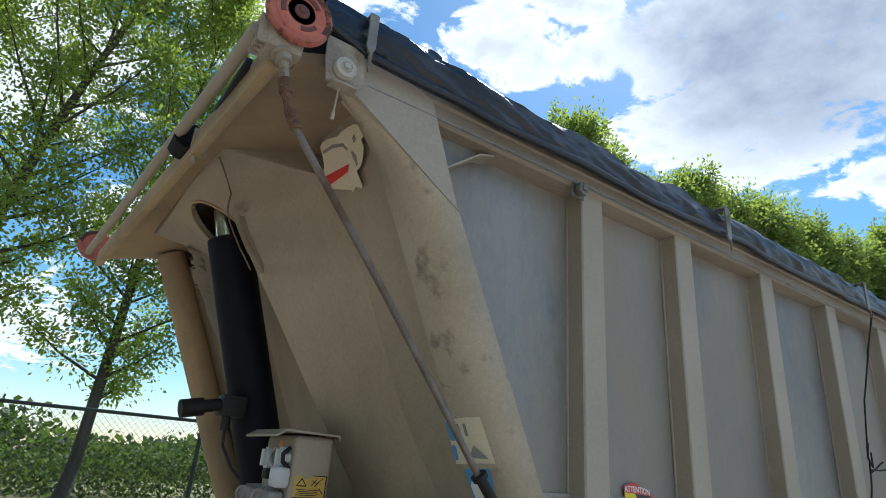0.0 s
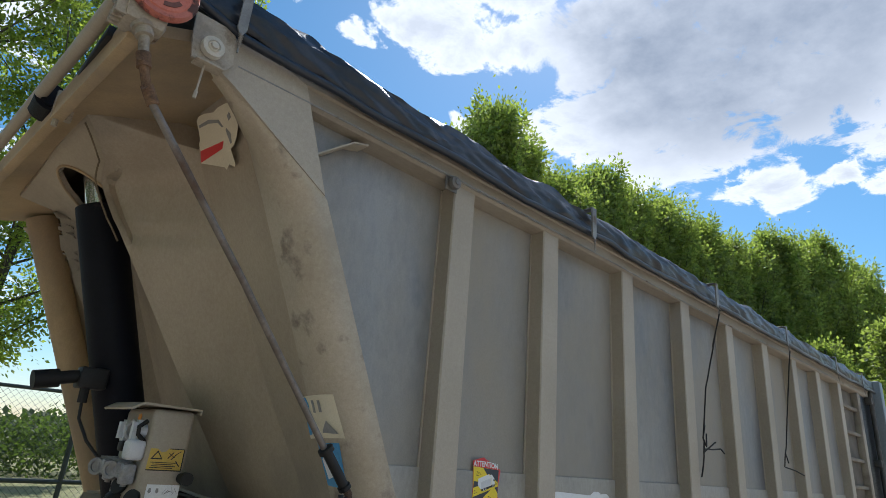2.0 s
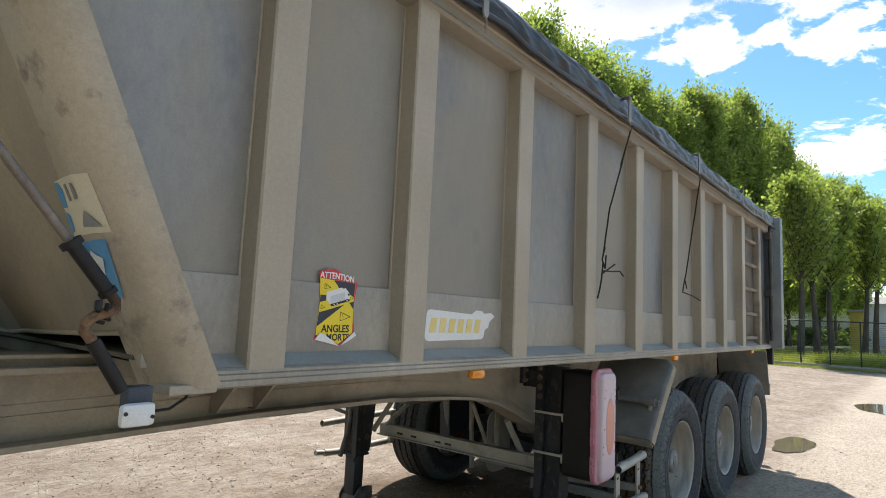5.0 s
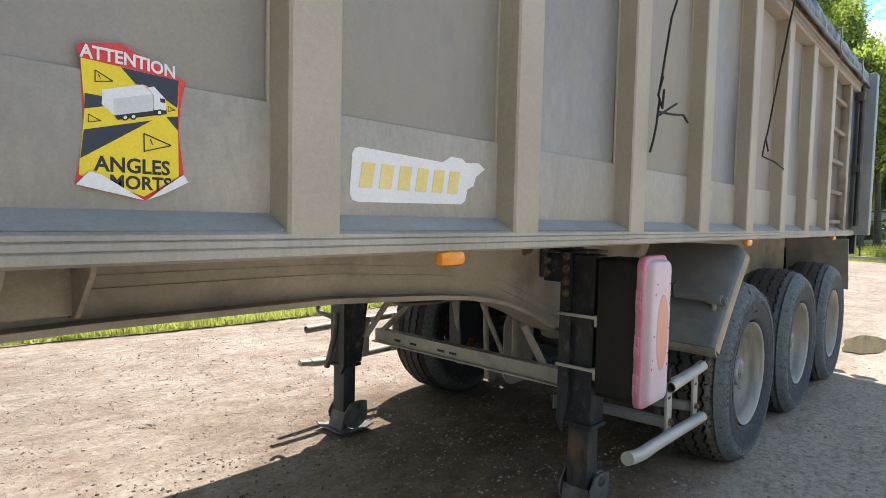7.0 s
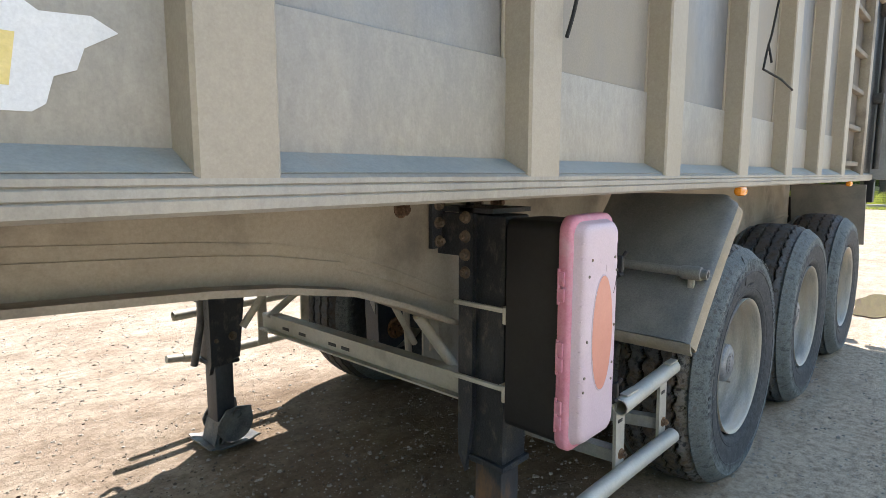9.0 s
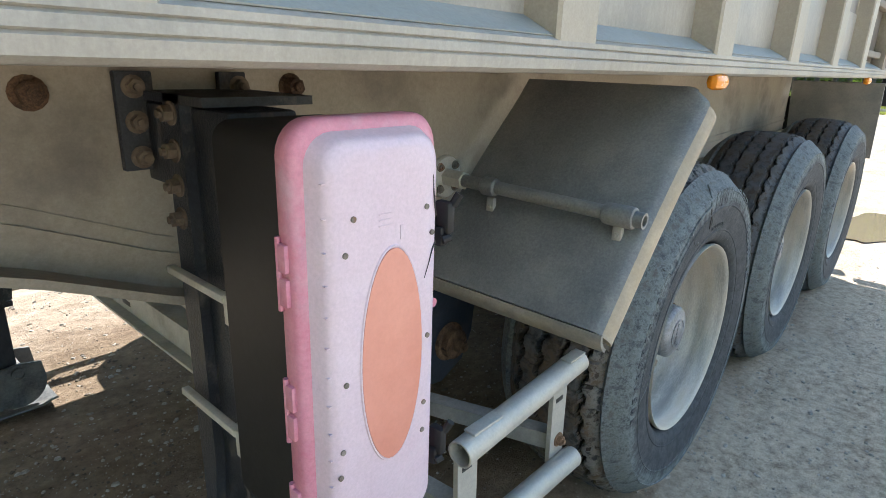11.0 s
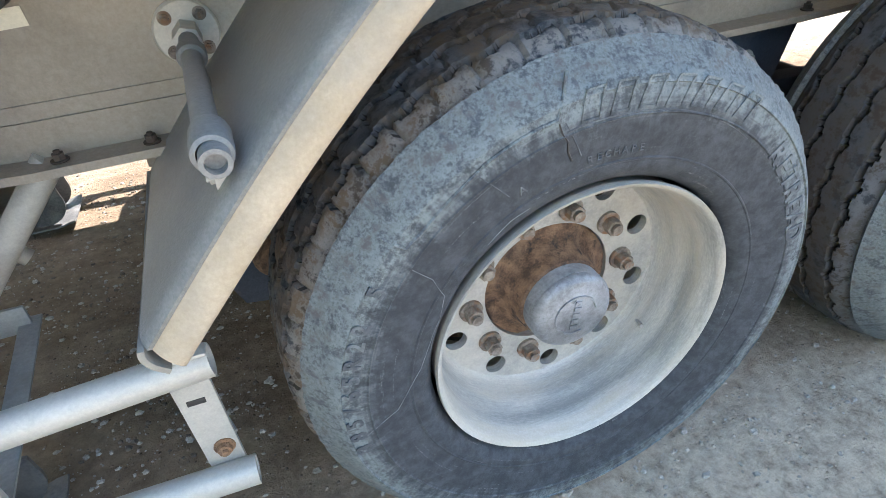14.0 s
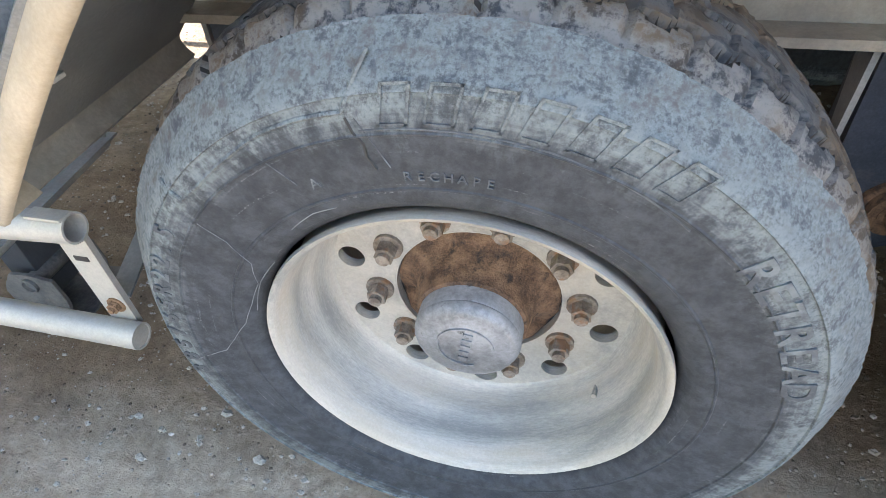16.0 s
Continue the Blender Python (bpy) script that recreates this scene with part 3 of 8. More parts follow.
    ct = n.new("ShaderNodeMix"); ct.data_type = "RGBA"; ct.inputs["A"].default_value, ct.inputs["B"].default_value = (0.82, 0.785, 0.75, 1), (1.32, 1.33, 1.34, 1)
    l.new(cr.outputs[0], ct.inputs["Factor"])
    patchy = n.new("ShaderNodeMix"); patchy.data_type = "RGBA"; patchy.blend_type = "MULTIPLY"; patchy.inputs["Factor"].default_value = 1.0
    l.new(worn.outputs["Result"], patchy.inputs["A"]); l.new(ct.outputs["Result"], patchy.inputs["B"])
    brown = patchy
    # pale packed ground beside the trailer, lightened further to paint skylight into the open shade
    fill_side = n.new("ShaderNodeMath"); fill_side.operation = "SUBTRACT"; fill_side.inputs[0].default_value = 1.0
    l.new(band(pos.outputs["Y"], -0.40, 0.25), fill_side.inputs[1])
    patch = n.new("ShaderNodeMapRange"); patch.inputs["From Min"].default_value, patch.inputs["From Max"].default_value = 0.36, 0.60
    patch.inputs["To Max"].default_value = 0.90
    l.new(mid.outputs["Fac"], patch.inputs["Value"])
    lay = n.new("ShaderNodeMath"); lay.operation = "MULTIPLY"; l.new(fill_side.outputs[0], lay.inputs[0]); l.new(patch.outputs[0], lay.inputs[1])
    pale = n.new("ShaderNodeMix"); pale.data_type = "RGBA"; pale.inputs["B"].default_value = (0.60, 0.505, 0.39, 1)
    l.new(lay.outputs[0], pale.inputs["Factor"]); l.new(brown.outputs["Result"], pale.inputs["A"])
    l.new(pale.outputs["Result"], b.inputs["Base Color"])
    b.inputs["Roughness"].default_value = 0.9
    b.inputs["Specular IOR Level"].default_value = 0.25
    hs = n.new("ShaderNodeMath"); hs.operation = "MULTIPLY_ADD"; hs.inputs[1].default_value = 0.6
    hc = n.new("ShaderNodeMath"); hc.operation = "MULTIPLY_ADD"; hc.inputs[1].default_value = 1.6
    l.new(clod.outputs["Fac"], hc.inputs[0]); l.new(mid.outputs["Fac"], hc.inputs[2])
    l.new(pm.outputs[0], hs.inputs[0]); l.new(hc.outputs[0], hs.inputs[2])
    bu = n.new("ShaderNodeBump"); bu.inputs["Strength"].default_value, bu.inputs["Distance"].default_value = 0.8, 0.018
    l.new(hs.outputs[0], bu.inputs["Height"]); l.new(bu.outputs[0], b.inputs["Normal"])
    return m


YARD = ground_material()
bm = bmesh.new()
xs = [-400, -120, -40, -12] + lin(-4, 16, 81) + [22, 30, 45, 80, 160, 400]
ys = [-400, -120, -40, -14] + lin(-6, 8, 57) + [12, 20, 45, 120, 400]
grid(bm, lambda x, y: Vector((x, y, 0.012 * (noise.noise((x * 0.9, y * 0.9, 0)) + 0.5 * noise.noise((x * 3, y * 3, 4))) - 0.006 if -4 < x < 16 and -6 < y < 8 else 0.0)), xs, ys)
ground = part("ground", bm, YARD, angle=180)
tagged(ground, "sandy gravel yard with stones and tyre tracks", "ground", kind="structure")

# verge behind the trailer and at the yard's end
VERGE = material("mossy_verge_soil", (0.17, 0.17, 0.07), (0.26, 0.25, 0.11), 0.95, 0, 1.2, 25, 0.4, dust=(0.22, 0.18, 0.12), dust_at=(0.5, 0.75), dust_scale=1.5)
bm = bmesh.new()
grid(bm, lambda x, y: Vector((x, y - (0.55 * smooth(2.0, 7.0, x) if y < 6.7 else 0) + (0.12 * noise.noise((x * 1.3, 0, 0)) if y < 7 else 0), 0.004 + 0.03 * smooth(6.5, 7.2, y))), lin(-60, 33.2, 190), [6.5, 6.8, 7.2, 9, 14, 40, 120])
verge = part("verge", bm, VERGE, angle=180)
tagged(verge, "strip of rough grass beside the yard", "verge", kind="structure")
bm = bmesh.new()
grid(bm, lambda x, y: Vector((x, y, 0.06)), [33.5, 36, 45, 80, 200], [-60, -20, 0, 10, 40, 120])
verge2 = part("verge", bm, VERGE, angle=180)
tagged(verge2, "grass field behind a concrete kerb", "verge", kind="structure")
bm = bmesh.new()
box(bm, 33.2, 33.5, -60, 6.5, -0.05, 0.16, 0.01)
kerb = part("kerb", bm, CONCRETE)
tagged(kerb, "low grey concrete kerb under the fence", "kerb", kind="structure")


# ---- tipper trailer ----
trailer = thing("tipper_trailer", "dusty aluminium three-axle tipper semi-trailer standing on its landing legs", "trailer")
WID = 2.5
Z_SILL, Z_RIB, Z_TOP, Y_PANEL = 1.40, 2.80, 2.93, 0.08
X_END = 9.75
RIBS = [2.362, 2.992, 3.744, 4.499, 5.249, 5.998, 6.75, 7.49, 8.27]


def edge_x(z):
    """The front corner's line: it leans forward towards the top."""
    return 1.559 + 0.47 * (2.859 - z)


def both(y, w=WID):
    return ((y, 1), (w - y, -1))


# side walls: upper sheet, lower strip, ribs, sill and top rail
for side in (0, 1):
    def ym(y):
        return y if side == 0 else WID - y
    bm = bmesh.new()
    def wall_pt(x, z):
        dent = 0.006 * noise.noise((x * 1.1, z * 1.4, side * 7)) + 0.003 * noise.noise((x * 4, z * 3, side))
        return Vector((x, ym(Y_PANEL + dent), z))
    zs = lin(1.42, 2.86, 25)
    us = lin(0, 1, 130)
    grid(bm, lambda u, z: wall_pt(edge_x(z) - 0.02 + u * (X_END - 0.06 - edge_x(z)), z), us, zs)
    thick(bm, 0.03 if side else -0.03)
    part("side_panel", bm, ALU, trailer, "dull grey aluminium side sheet with dust", 180)
    bm = bmesh.new()
    box(bm, 2.10, X_END - 0.1, min(ym(Y_PANEL - 0.009), ym(Y_PANEL + 0.02)), max(ym(Y_PANEL - 0.009), ym(Y_PANEL + 0.02)), 1.41, 1.668, 0.003)
    part("kick_strip", bm, DUSTY_LOW, trailer, "paler clay-dusted lower strip of the side")
    bm = bmesh.new()
    sgn = 1 if side == 0 else -1
    # sill: ledge that slopes outwards, with three shallow steps on its face
    pts = [(ym(Y_PANEL), 1.445), (ym(0.012), 1.408), (ym(0.0), 1.402), (ym(0.0), 1.394), (ym(0.004), 1.392), (ym(0.0), 1.389), (ym(0.0), 1.378), (ym(0.004), 1.376),
           (ym(0.0), 1.373), (ym(0.002), 1.358), (ym(0.012), 1.352), (ym(0.05), 1.35), (ym(Y_PANEL + 0.05), 1.35), (ym(Y_PANEL + 0.05), 1.445)]
    prism(bm, pts, "x", 2.24, X_END)
    part("sill", bm, DUSTY_LOW, trailer, "stepped dusty aluminium floor sill", 25)
    bm = bmesh.new()
    grid(bm, lambda x, v: Vector((x, ym(0.010 + v * (Y_PANEL - 0.010)), 1.4105 + v * 0.037)), [2.26, 4, 6, 8, X_END - 0.02], [0, 1])
    thick(bm, 0.002)
    part("sill_ledge", bm, SILL, trailer, "blue-grey upper ledge of the sill")
    bm = bmesh.new()
    pts = [(ym(Y_PANEL + 0.02), 2.795), (ym(0.03), 2.795), (ym(0.0), 2.80), (ym(-0.012), 2.81), (ym(-0.012), 2.865), (ym(-0.02), 2.872), (ym(-0.02), 2.93), (ym(0.10), 2.93), (ym(0.10), 2.80)]
    prism(bm, pts, "x", 1.50, X_END)
    part("top_rail", bm, RAILMAT, trailer, "dusty boxed aluminium top rail", 25)

for side in (0, 1):
    for x in RIBS:
        bm = bmesh.new()
        y0 = 0.0
        prism(bm, [(x, 0.006), (x + 0.006, 0.0), (x + 0.122, 0.0), (x + 0.128, 0.006), (x + 0.128, Y_PANEL), (x, Y_PANEL)], "z", 1.402, 2.80)
        # weld bead where it meets the sheet
        pipe(bm, [(x - 0.003, Y_PANEL - 0.002, 1.44), (x - 0.003, Y_PANEL - 0.002, 2.79)], 0.005, 6)
        if side:
            for v in bm.verts: v.co.y = WID - v.co.y
        part("rib", bm, DUSTY, trailer, angle=25)

# dirty brown, with the shade of recesses put into the colour
DARKSHEET = material("grimy_shade_sheet", (0.09, 0.077, 0.063), (0.17, 0.148, 0.12), 0.8, 0.1, 4, 60, 0.1)
TAILGREY = material("blue_grey_tailgate", (0.17, 0.19, 0.215), (0.25, 0.27, 0.29), 0.5, 0.3, 3, 50, 0.05)
RUNGMAT = material("dull_brown_rung", (0.17, 0.145, 0.115), (0.24, 0.21, 0.17), 0.75, 0.1, 5, 60, 0.08)
STEELBLACK = material("dark_dirty_steel", (0.05, 0.05, 0.05), (0.11, 0.105, 0.10), 0.6, 0.3, 6, 80, 0.1)
# rear end: short rungs, dark rear post, tailgate frame
for side in (0, 1):
    def ym(y):
        return y if side == 0 else WID - y
    for z in (1.47, 1.74, 2.02, 2.30, 2.58):
        bm = bmesh.new()
        box(bm, 8.40, 9.10, min(ym(0.025), ym(0.07)), max(ym(0.025), ym(0.07)), z, z + 0.035, 0.004)
        part("rung", bm, RUNGMAT, trailer)
    # this sheet's dark tone paints the shade behind the rungs besides dirt
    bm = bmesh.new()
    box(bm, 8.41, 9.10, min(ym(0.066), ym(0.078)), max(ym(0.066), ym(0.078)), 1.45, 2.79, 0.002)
    part("rear_sheet", bm, DARKSHEET, trailer, "grimy rear side sheet, darkened for the shade behind the rungs")
    bm = bmesh.new()
    box(bm, 9.10, 9.22, min(ym(0.0), ym(0.08)), max(ym(0.0), ym(0.08)), 1.40, 2.80, 0.006)
    part("rear_rib", bm, CHASSIS, trailer)
    bm = bmesh.new()
    box(bm, 9.24, 9.74, min(ym(0.02), ym(0.1)), max(ym(0.02), ym(0.1)), 1.36, 2.86, 0.01)
    part("rear_post", bm, BLACK, trailer, "dark dirty rear corner post")
    bm = bmesh.new()
    pipe(bm, [(9.62, ym(-0.03), 1.45), (9.62, ym(-0.03), 2.9)], 0.025, 12)
    box(bm, 9.54, 9.70, min(ym(-0.05), ym(0.03)), max(ym(-0.05), ym(0.03)), 2.72, 2.80, 0.006)
    box(bm, 9.54, 9.70, min(ym(-0.05), ym(0.03)), max(ym(-0.05), ym(0.03)), 2.0, 2.08, 0.006)
    part("hinge_bar", bm, STEELBLACK, trailer, "dark grey hinge bar of the tailgate")
bm = bmesh.new()
box(bm, 9.76, 9.92, -0.12, WID + 0.12, 1.36, 3.02, 0.012)
tail = part("tailgate", bm, TAILGREY, trailer, "pale grey aluminium tailgate")
for z in (1.62, 1.95, 2.3, 2.65):
    bm = bmesh.new()
    box(bm, 9.925, 9.96, 0.0, WID, z, z + 0.06, 0.004)
    part("stiffener", bm, TAILGREY, tail)
bm = bmesh.new()
box(bm, 9.70, 9.80, -0.02, 0.05, 1.16, 1.36, 0.006)
part("tail_latch", bm, BLACK, trailer)
bm = bmesh.new()
box(bm, 2.2, X_END, Y_PANEL, WID - Y_PANEL, 1.352, 1.40)
part("floor_plate", bm, CHASSIS, trailer, "dirty underside of the body floor")


# front wall: a channel for the ram between two rounded ridges
def weld_y(z):
    """Where the swept panel meets the ram's channel: it runs towards the corner under the canopy."""
    return 0.88 + 0.04 * smooth(2.45, 2.62, z) - 0.26 * smooth(2.64, 2.80, z)


def fold_y(z):
    """The fold between the flat strip beside the corner and the swept sheet."""
    return 0.40 + 0.10 * smooth(1.5, 2.0, z) + 0.10 * smooth(2.35, 2.65, z)


def flare(y, z):
    """The corner leans out to the gusset plate near the top."""
    return -0.90 * max(0.0, min(z, 2.80) - 2.50) * max(0.0, 1 - (y + 0.014) / 0.18)


def front_g(y, z):
    """How far the front wall stands forward of the corner line."""
    y = min(y, WID - y)
    round_edge = 0.10 * (1 - math.sqrt(max(0.0, 1 - (max(0.0, 0.11 - y) / 0.11) ** 2)))
    flat_part = -0.10 + round_edge + 0.030 * smooth(0.15, 0.175, y)
    amp = 0.005 + 0.225 * max(0.0, min(z, 2.5) - 1.45)
    hood = -0.10 - 1.26 * max(0.0, min(z, 2.78) - 2.46) + 0.05
    w = weld_y(z)
    crest = min(-0.112 - amp, hood)
    if y < w:
        # a plain swept sheet from the fold to the crest
        run = min(1.0, max(0.0, (y - fold_y(z)) / (w - fold_y(z))))
        g = flat_part + (crest + 0.070 + 0.042 * smooth(2.38, 2.46, z)) * run ** (1.0 + 0.5 * smooth(2.6, 2.8, z))
    else:
        back_in = crest + (amp + 0.05) * min(1.0, (y - w) / 0.09)
        g = min(back_in, hood) if z > 2.46 else back_in
    back = 2.9 * max(0.0, z - 2.79) * max(1 - smooth(0.10, 0.26, y), smooth(0.52, 0.6, y))
    return g + flare(y, z) + back


bm = bmesh.new()
ysf = lin(0, 0.12, 12) + lin(0.14, 0.23, 4) + lin(0.24, 0.45, 12) + lin(0.46, 0.78, 66) + lin(0.786, 1.25, 76)
ysf = ysf + [WID - y for y in ysf[-2::-1]]
def front_pt(y, z):
    return Vector((max(1.105, edge_x(z) + front_g(y, z) - 0.04 * y) + 0.004 * noise.noise((y * 3, z * 2, 1)), y - (0.012 if y < 0.001 else 0) + (0.012 if y > WID - 0.001 else 0), z))
def warped(u, z):
    """One row of the sheet follows the weld."""
    s = min(u, WID - u)
    if z < 1.62:
        low = 1.372 + 0.118 * smooth(0.10, 0.22, s) - 0.033 * max(0.0, s - 0.22) / 0.66
        z = low + (z - 1.372) * (1.62 - low) / 0.248
    w = weld_y(z)
    f = fold_y(z)
    if s <= 0.24: pass
    elif s <= 0.46: s = 0.24 + (s - 0.24) * (f - 0.24) / 0.22
    else: s = f + (s - 0.46) * (w - f) / 0.32 if s < 0.78 else w + (s - 0.78) * (1.25 - w) / 0.47
    return front_pt(s if u <= WID / 2 else WID - s, z)
grid(bm, warped, ysf, lin(1.372, 2.40, 24) + lin(2.415, 2.93, 96))
# oval opening for the ram
HOLE = Vector((1.34, 1.19, 2.655))
HOLE_UP, HOLE_W, HOLE_H = Vector((-0.866, 0, 0.5)), 0.17, 0.205
def in_hole(c):
    u, v = (c.y - HOLE.y) / HOLE_W, (c - HOLE).dot(HOLE_UP) / HOLE_H
    return u * u + v * v < 1 and c.z > 2.47
bmesh.ops.delete(bm, geom=[f for f in bm.faces if in_hole(f.calc_center_median())], context="FACES")
thick(bm, 0.02)
part("front_panel", bm, FRONTMAT, trailer, "brown-dusted aluminium front wall with swept wings", 24)
bm = bmesh.new()
pipe(bm, [front_pt(weld_y(z), z) + Vector((-0.021, 0, -0.006)) for z in lin(2.42, 2.765, 60)], 0.0035, 6)
part("weld_bead", bm, WELD, trailer, "dark dirty weld bead", angle=60)
# lip along the wall's lower edge; the sheet behind it paints the gap's shade
bm = bmesh.new()
pipe(bm, [warped(u, 1.372) + Vector((-0.004, 0, 0.002)) for u in lin(0.24, WID - 0.24, 60)], 0.008, 8)
part("wall_lip", bm, DUSTY, trailer, "thin pale lip under the front wall", 60)
bm = bmesh.new(); box(bm, 2.10, 2.60, 0.12, WID - 0.12, 1.428, 1.440, 0.0)
part("floor_front", bm, DARKSHEET, trailer)
# rolled edge round the ram's opening
bm = bmesh.new()
loop = []
for k in range(49):
    t = math.pi * (-0.08 + 1.16 * k / 48)
    y, lo, hi = HOLE.y + HOLE_W * math.cos(t), 2.40, 2.79
    for _ in range(24):
        z = (lo + hi) / 2
        if (front_pt(y, z) - HOLE).dot(HOLE_UP) < HOLE_H * math.sin(t): lo = z
        else: hi = z
    loop.append(front_pt(y, z) + Vector((-0.008, 0, 0)))
pipe(bm, loop, 0.006, 8)
part("opening_edge", bm, CANOPY, trailer, angle=60)
# round pipe down the far side of the front wall
bm = bmesh.new()
pipe(bm, [(edge_x(z) - 0.285, 2.35, z) for z in lin(1.39, 2.84, 8)], 0.080, 28)
part("front_pipe", bm, CANOPY, trailer, "ochre-dusted round pipe down the front wall", 40)
# rounded corner posts, scuffed low on their outer faces
for side in (0, 1):
    bm = bmesh.new()
    def ym(y):
        return y if side == 0 else WID - y
    def post_pt(a, z):
        # outer quarter round from the side face to the front face
        r = 0.10
        x = edge_x(z)
        if a < 0: return Vector((x + flare(-0.014, z), ym(-0.014 + 0.105 * -a), z))
        if a <= 1:
            t = a * math.pi / 2
            yy = -0.014 + 0.118 * (1 - math.cos(t))
            return Vector((x - 0.112 * math.sin(t) + flare(yy, z), ym(yy), z))
        yy = 0.104 + 0.14 * (a - 1)
        return Vector((x - 0.112 + flare(yy, z), ym(yy), z))
    grid(bm, post_pt, [-1.0, -0.5, 0.0] + lin(0.08, 1, 12) + [1.4], lin(1.365, 2.79, 24))
    thick(bm, 0.012)
    part("corner_post", bm, SCUFFED, trailer, "rounded corner post with scraped dirty patches", 50)
    bm = bmesh.new()
    box(bm, 2.14, 2.27, min(ym(-0.012), ym(0.10)), max(ym(-0.012), ym(0.10)), 1.347, 1.372, 0.005)
    part("post_foot", bm, DUSTY, trailer)

# canopy over the front: soffit, front beam, end plates
def bow_x(y):
    """The canopy's front edge runs a little forward towards the far side."""
    return -0.055 * max(0.0, y)
def bow(bm, limit=9.0):
    for k in range(1, 10):
        bmesh.ops.bisect_plane(bm, geom=bm.verts[:] + bm.edges[:] + bm.faces[:], plane_co=(0, WID * k / 10, 0), plane_no=(0, 1, 0))
    for v in bm.verts:
        if v.co.x < limit: v.co.x += bow_x(v.co.y)
    return bm
bm = bmesh.new()
prism(bm, [(1.075, 2.755), (1.44, 2.90), (1.60, 2.90), (1.60, 2.94), (1.42, 2.94), (1.09, 2.80)], "y", -0.01, WID + 0.01)
part("canopy", bow(bm, 1.2), CANOPY, trailer, "ochre-dusted overhanging front canopy", 25)
bm = bmesh.new()
box(bm, 1.05, 1.09, -0.03, WID + 0.03, 2.715, 2.81, 0.008)
part("canopy_lip", bow(bm), CANOPY, trailer)
bm = bmesh.new()
box(bm, 1.026, 1.047, 0.12, 0.56, 2.785, 2.825, 0.004)
part("rubber_strip", bm, BLACK_PLASTIC, trailer, "black rubber strip along the canopy")
for side in (0, 1):
    def ym(y):
        return y if side == 0 else WID - y
    bm = bmesh.new()
    prism(bm, [(1.30, 2.76), (1.36, 2.73), (1.735, 2.50), (1.60, 2.86), (1.36, 2.93), (1.27, 2.90)], "y", ym(-0.03), ym(-0.012))
    part("gusset_plate", bm, DUSTY, trailer, "grey triangular gusset at the top corner", 20)
    bm = bmesh.new()
    prism(bm, [(1.62, 2.80), (1.62, 2.70), (1.685, 2.640), (1.70, 2.655), (1.825, 2.752), (1.86, 2.80)], "y", ym(0.045), ym(0.07))
    brace = part("corner_bracket", bm, ALU, trailer, "grey triangular brace plate under the rail")
    bm = bmesh.new()
    for (xa, za), (xb, zb) in (((1.685, 2.640), (1.835, 2.757)), ((1.835, 2.757), (1.90, 2.775))):
        prism(bm, [(xa, za), (xb, zb), (xb, zb + 0.007), (xa, za + 0.007)], "y", ym(0.0), ym(0.07))
    part("brace_flange", bm, DUSTY, brace)

HOOKGREY = material("worn_grey_steel", (0.20, 0.195, 0.19), (0.31, 0.30, 0.285), 0.55, 0.4, 9, 90, 0.1, dust=(0.16, 0.12, 0.09), dust_at=(0.56, 0.7), dust_scale=12)
# tarpaulin rolled over the top and hanging over both rails
tarp = thing("tarpaulin", "dark blue creased tarpaulin stretched over the trailer's top", "tarpaulin")
bm = bmesh.new()
def tarp_pt(x, s):
    # s runs from the near hem over the top to the far hem
    crease = abs(noise.noise((x * 4.5 + s * 26, s * 14 - x * 1.3, 21)))
    wob = -0.030 * max(0.0, 0.22 - crease) + 0.016 * noise.noise((x * 2.2, s * 6, 0)) + 0.013 * noise.noise((x * 6 + s * 20, s * 9, 3)) + 0.007 * noise.noise((x * 15 + s * 40, s * 30, 8))
    if s < 0.12:
        t = s / 0.12
        drop = 0.125 + 0.02 * noise.noise((x * 1.6, 0, 5)) + 0.014 * noise.noise((x * 5, 0, 9))
        return Vector((x, -0.05 - 0.015 * math.sin(t * 3.1) + wob, 3.0 - drop * (1 - t)))
    if s > 0.88:
        t = (1 - s) / 0.12
        return Vector((x, WID + 0.045 + wob, 3.0 - 0.12 * (1 - t)))
    t = (s - 0.12) / 0.76
    arch = 0.10 * math.sin(math.pi * t) ** 0.6
    fold = 0.018 * math.sin(x * 9 + 3 * noise.noise((x, s * 3, 1))) * math.exp(-t * 12)
    return Vector((x, -0.045 + (WID + 0.09) * t, 3.0 + arch + wob + fold))
grid(bm, lambda x, s: tarp_pt(x, s) + Vector((0, 0, 0.035 * (1 - smooth(1.2, 2.2, x)))), lin(1.18, 9.72, 620), lin(0, 0.12, 14) + lin(0.13, 0.25, 12) + lin(0.3, 0.88, 12) + [0.94, 1.0])
thick(bm, 0.006)
part("sheet", bm, TARP, tarp, angle=60)
bm = bmesh.new()
pipe(bm, [(1.2, -0.05, 2.93)] + [(x, -0.062 + 0.006 * noise.noise((x * 2, 0, 0)), 2.872 - 0.02 * noise.noise((x * 1.6, 0, 5)) - 0.014 * noise.noise((x * 5, 0, 9))) for x in lin(1.35, 9.72, 90)], 0.016, 8)
part("hem_roll", bm, TARP, tarp, "rolled hem of the tarpaulin", 60)
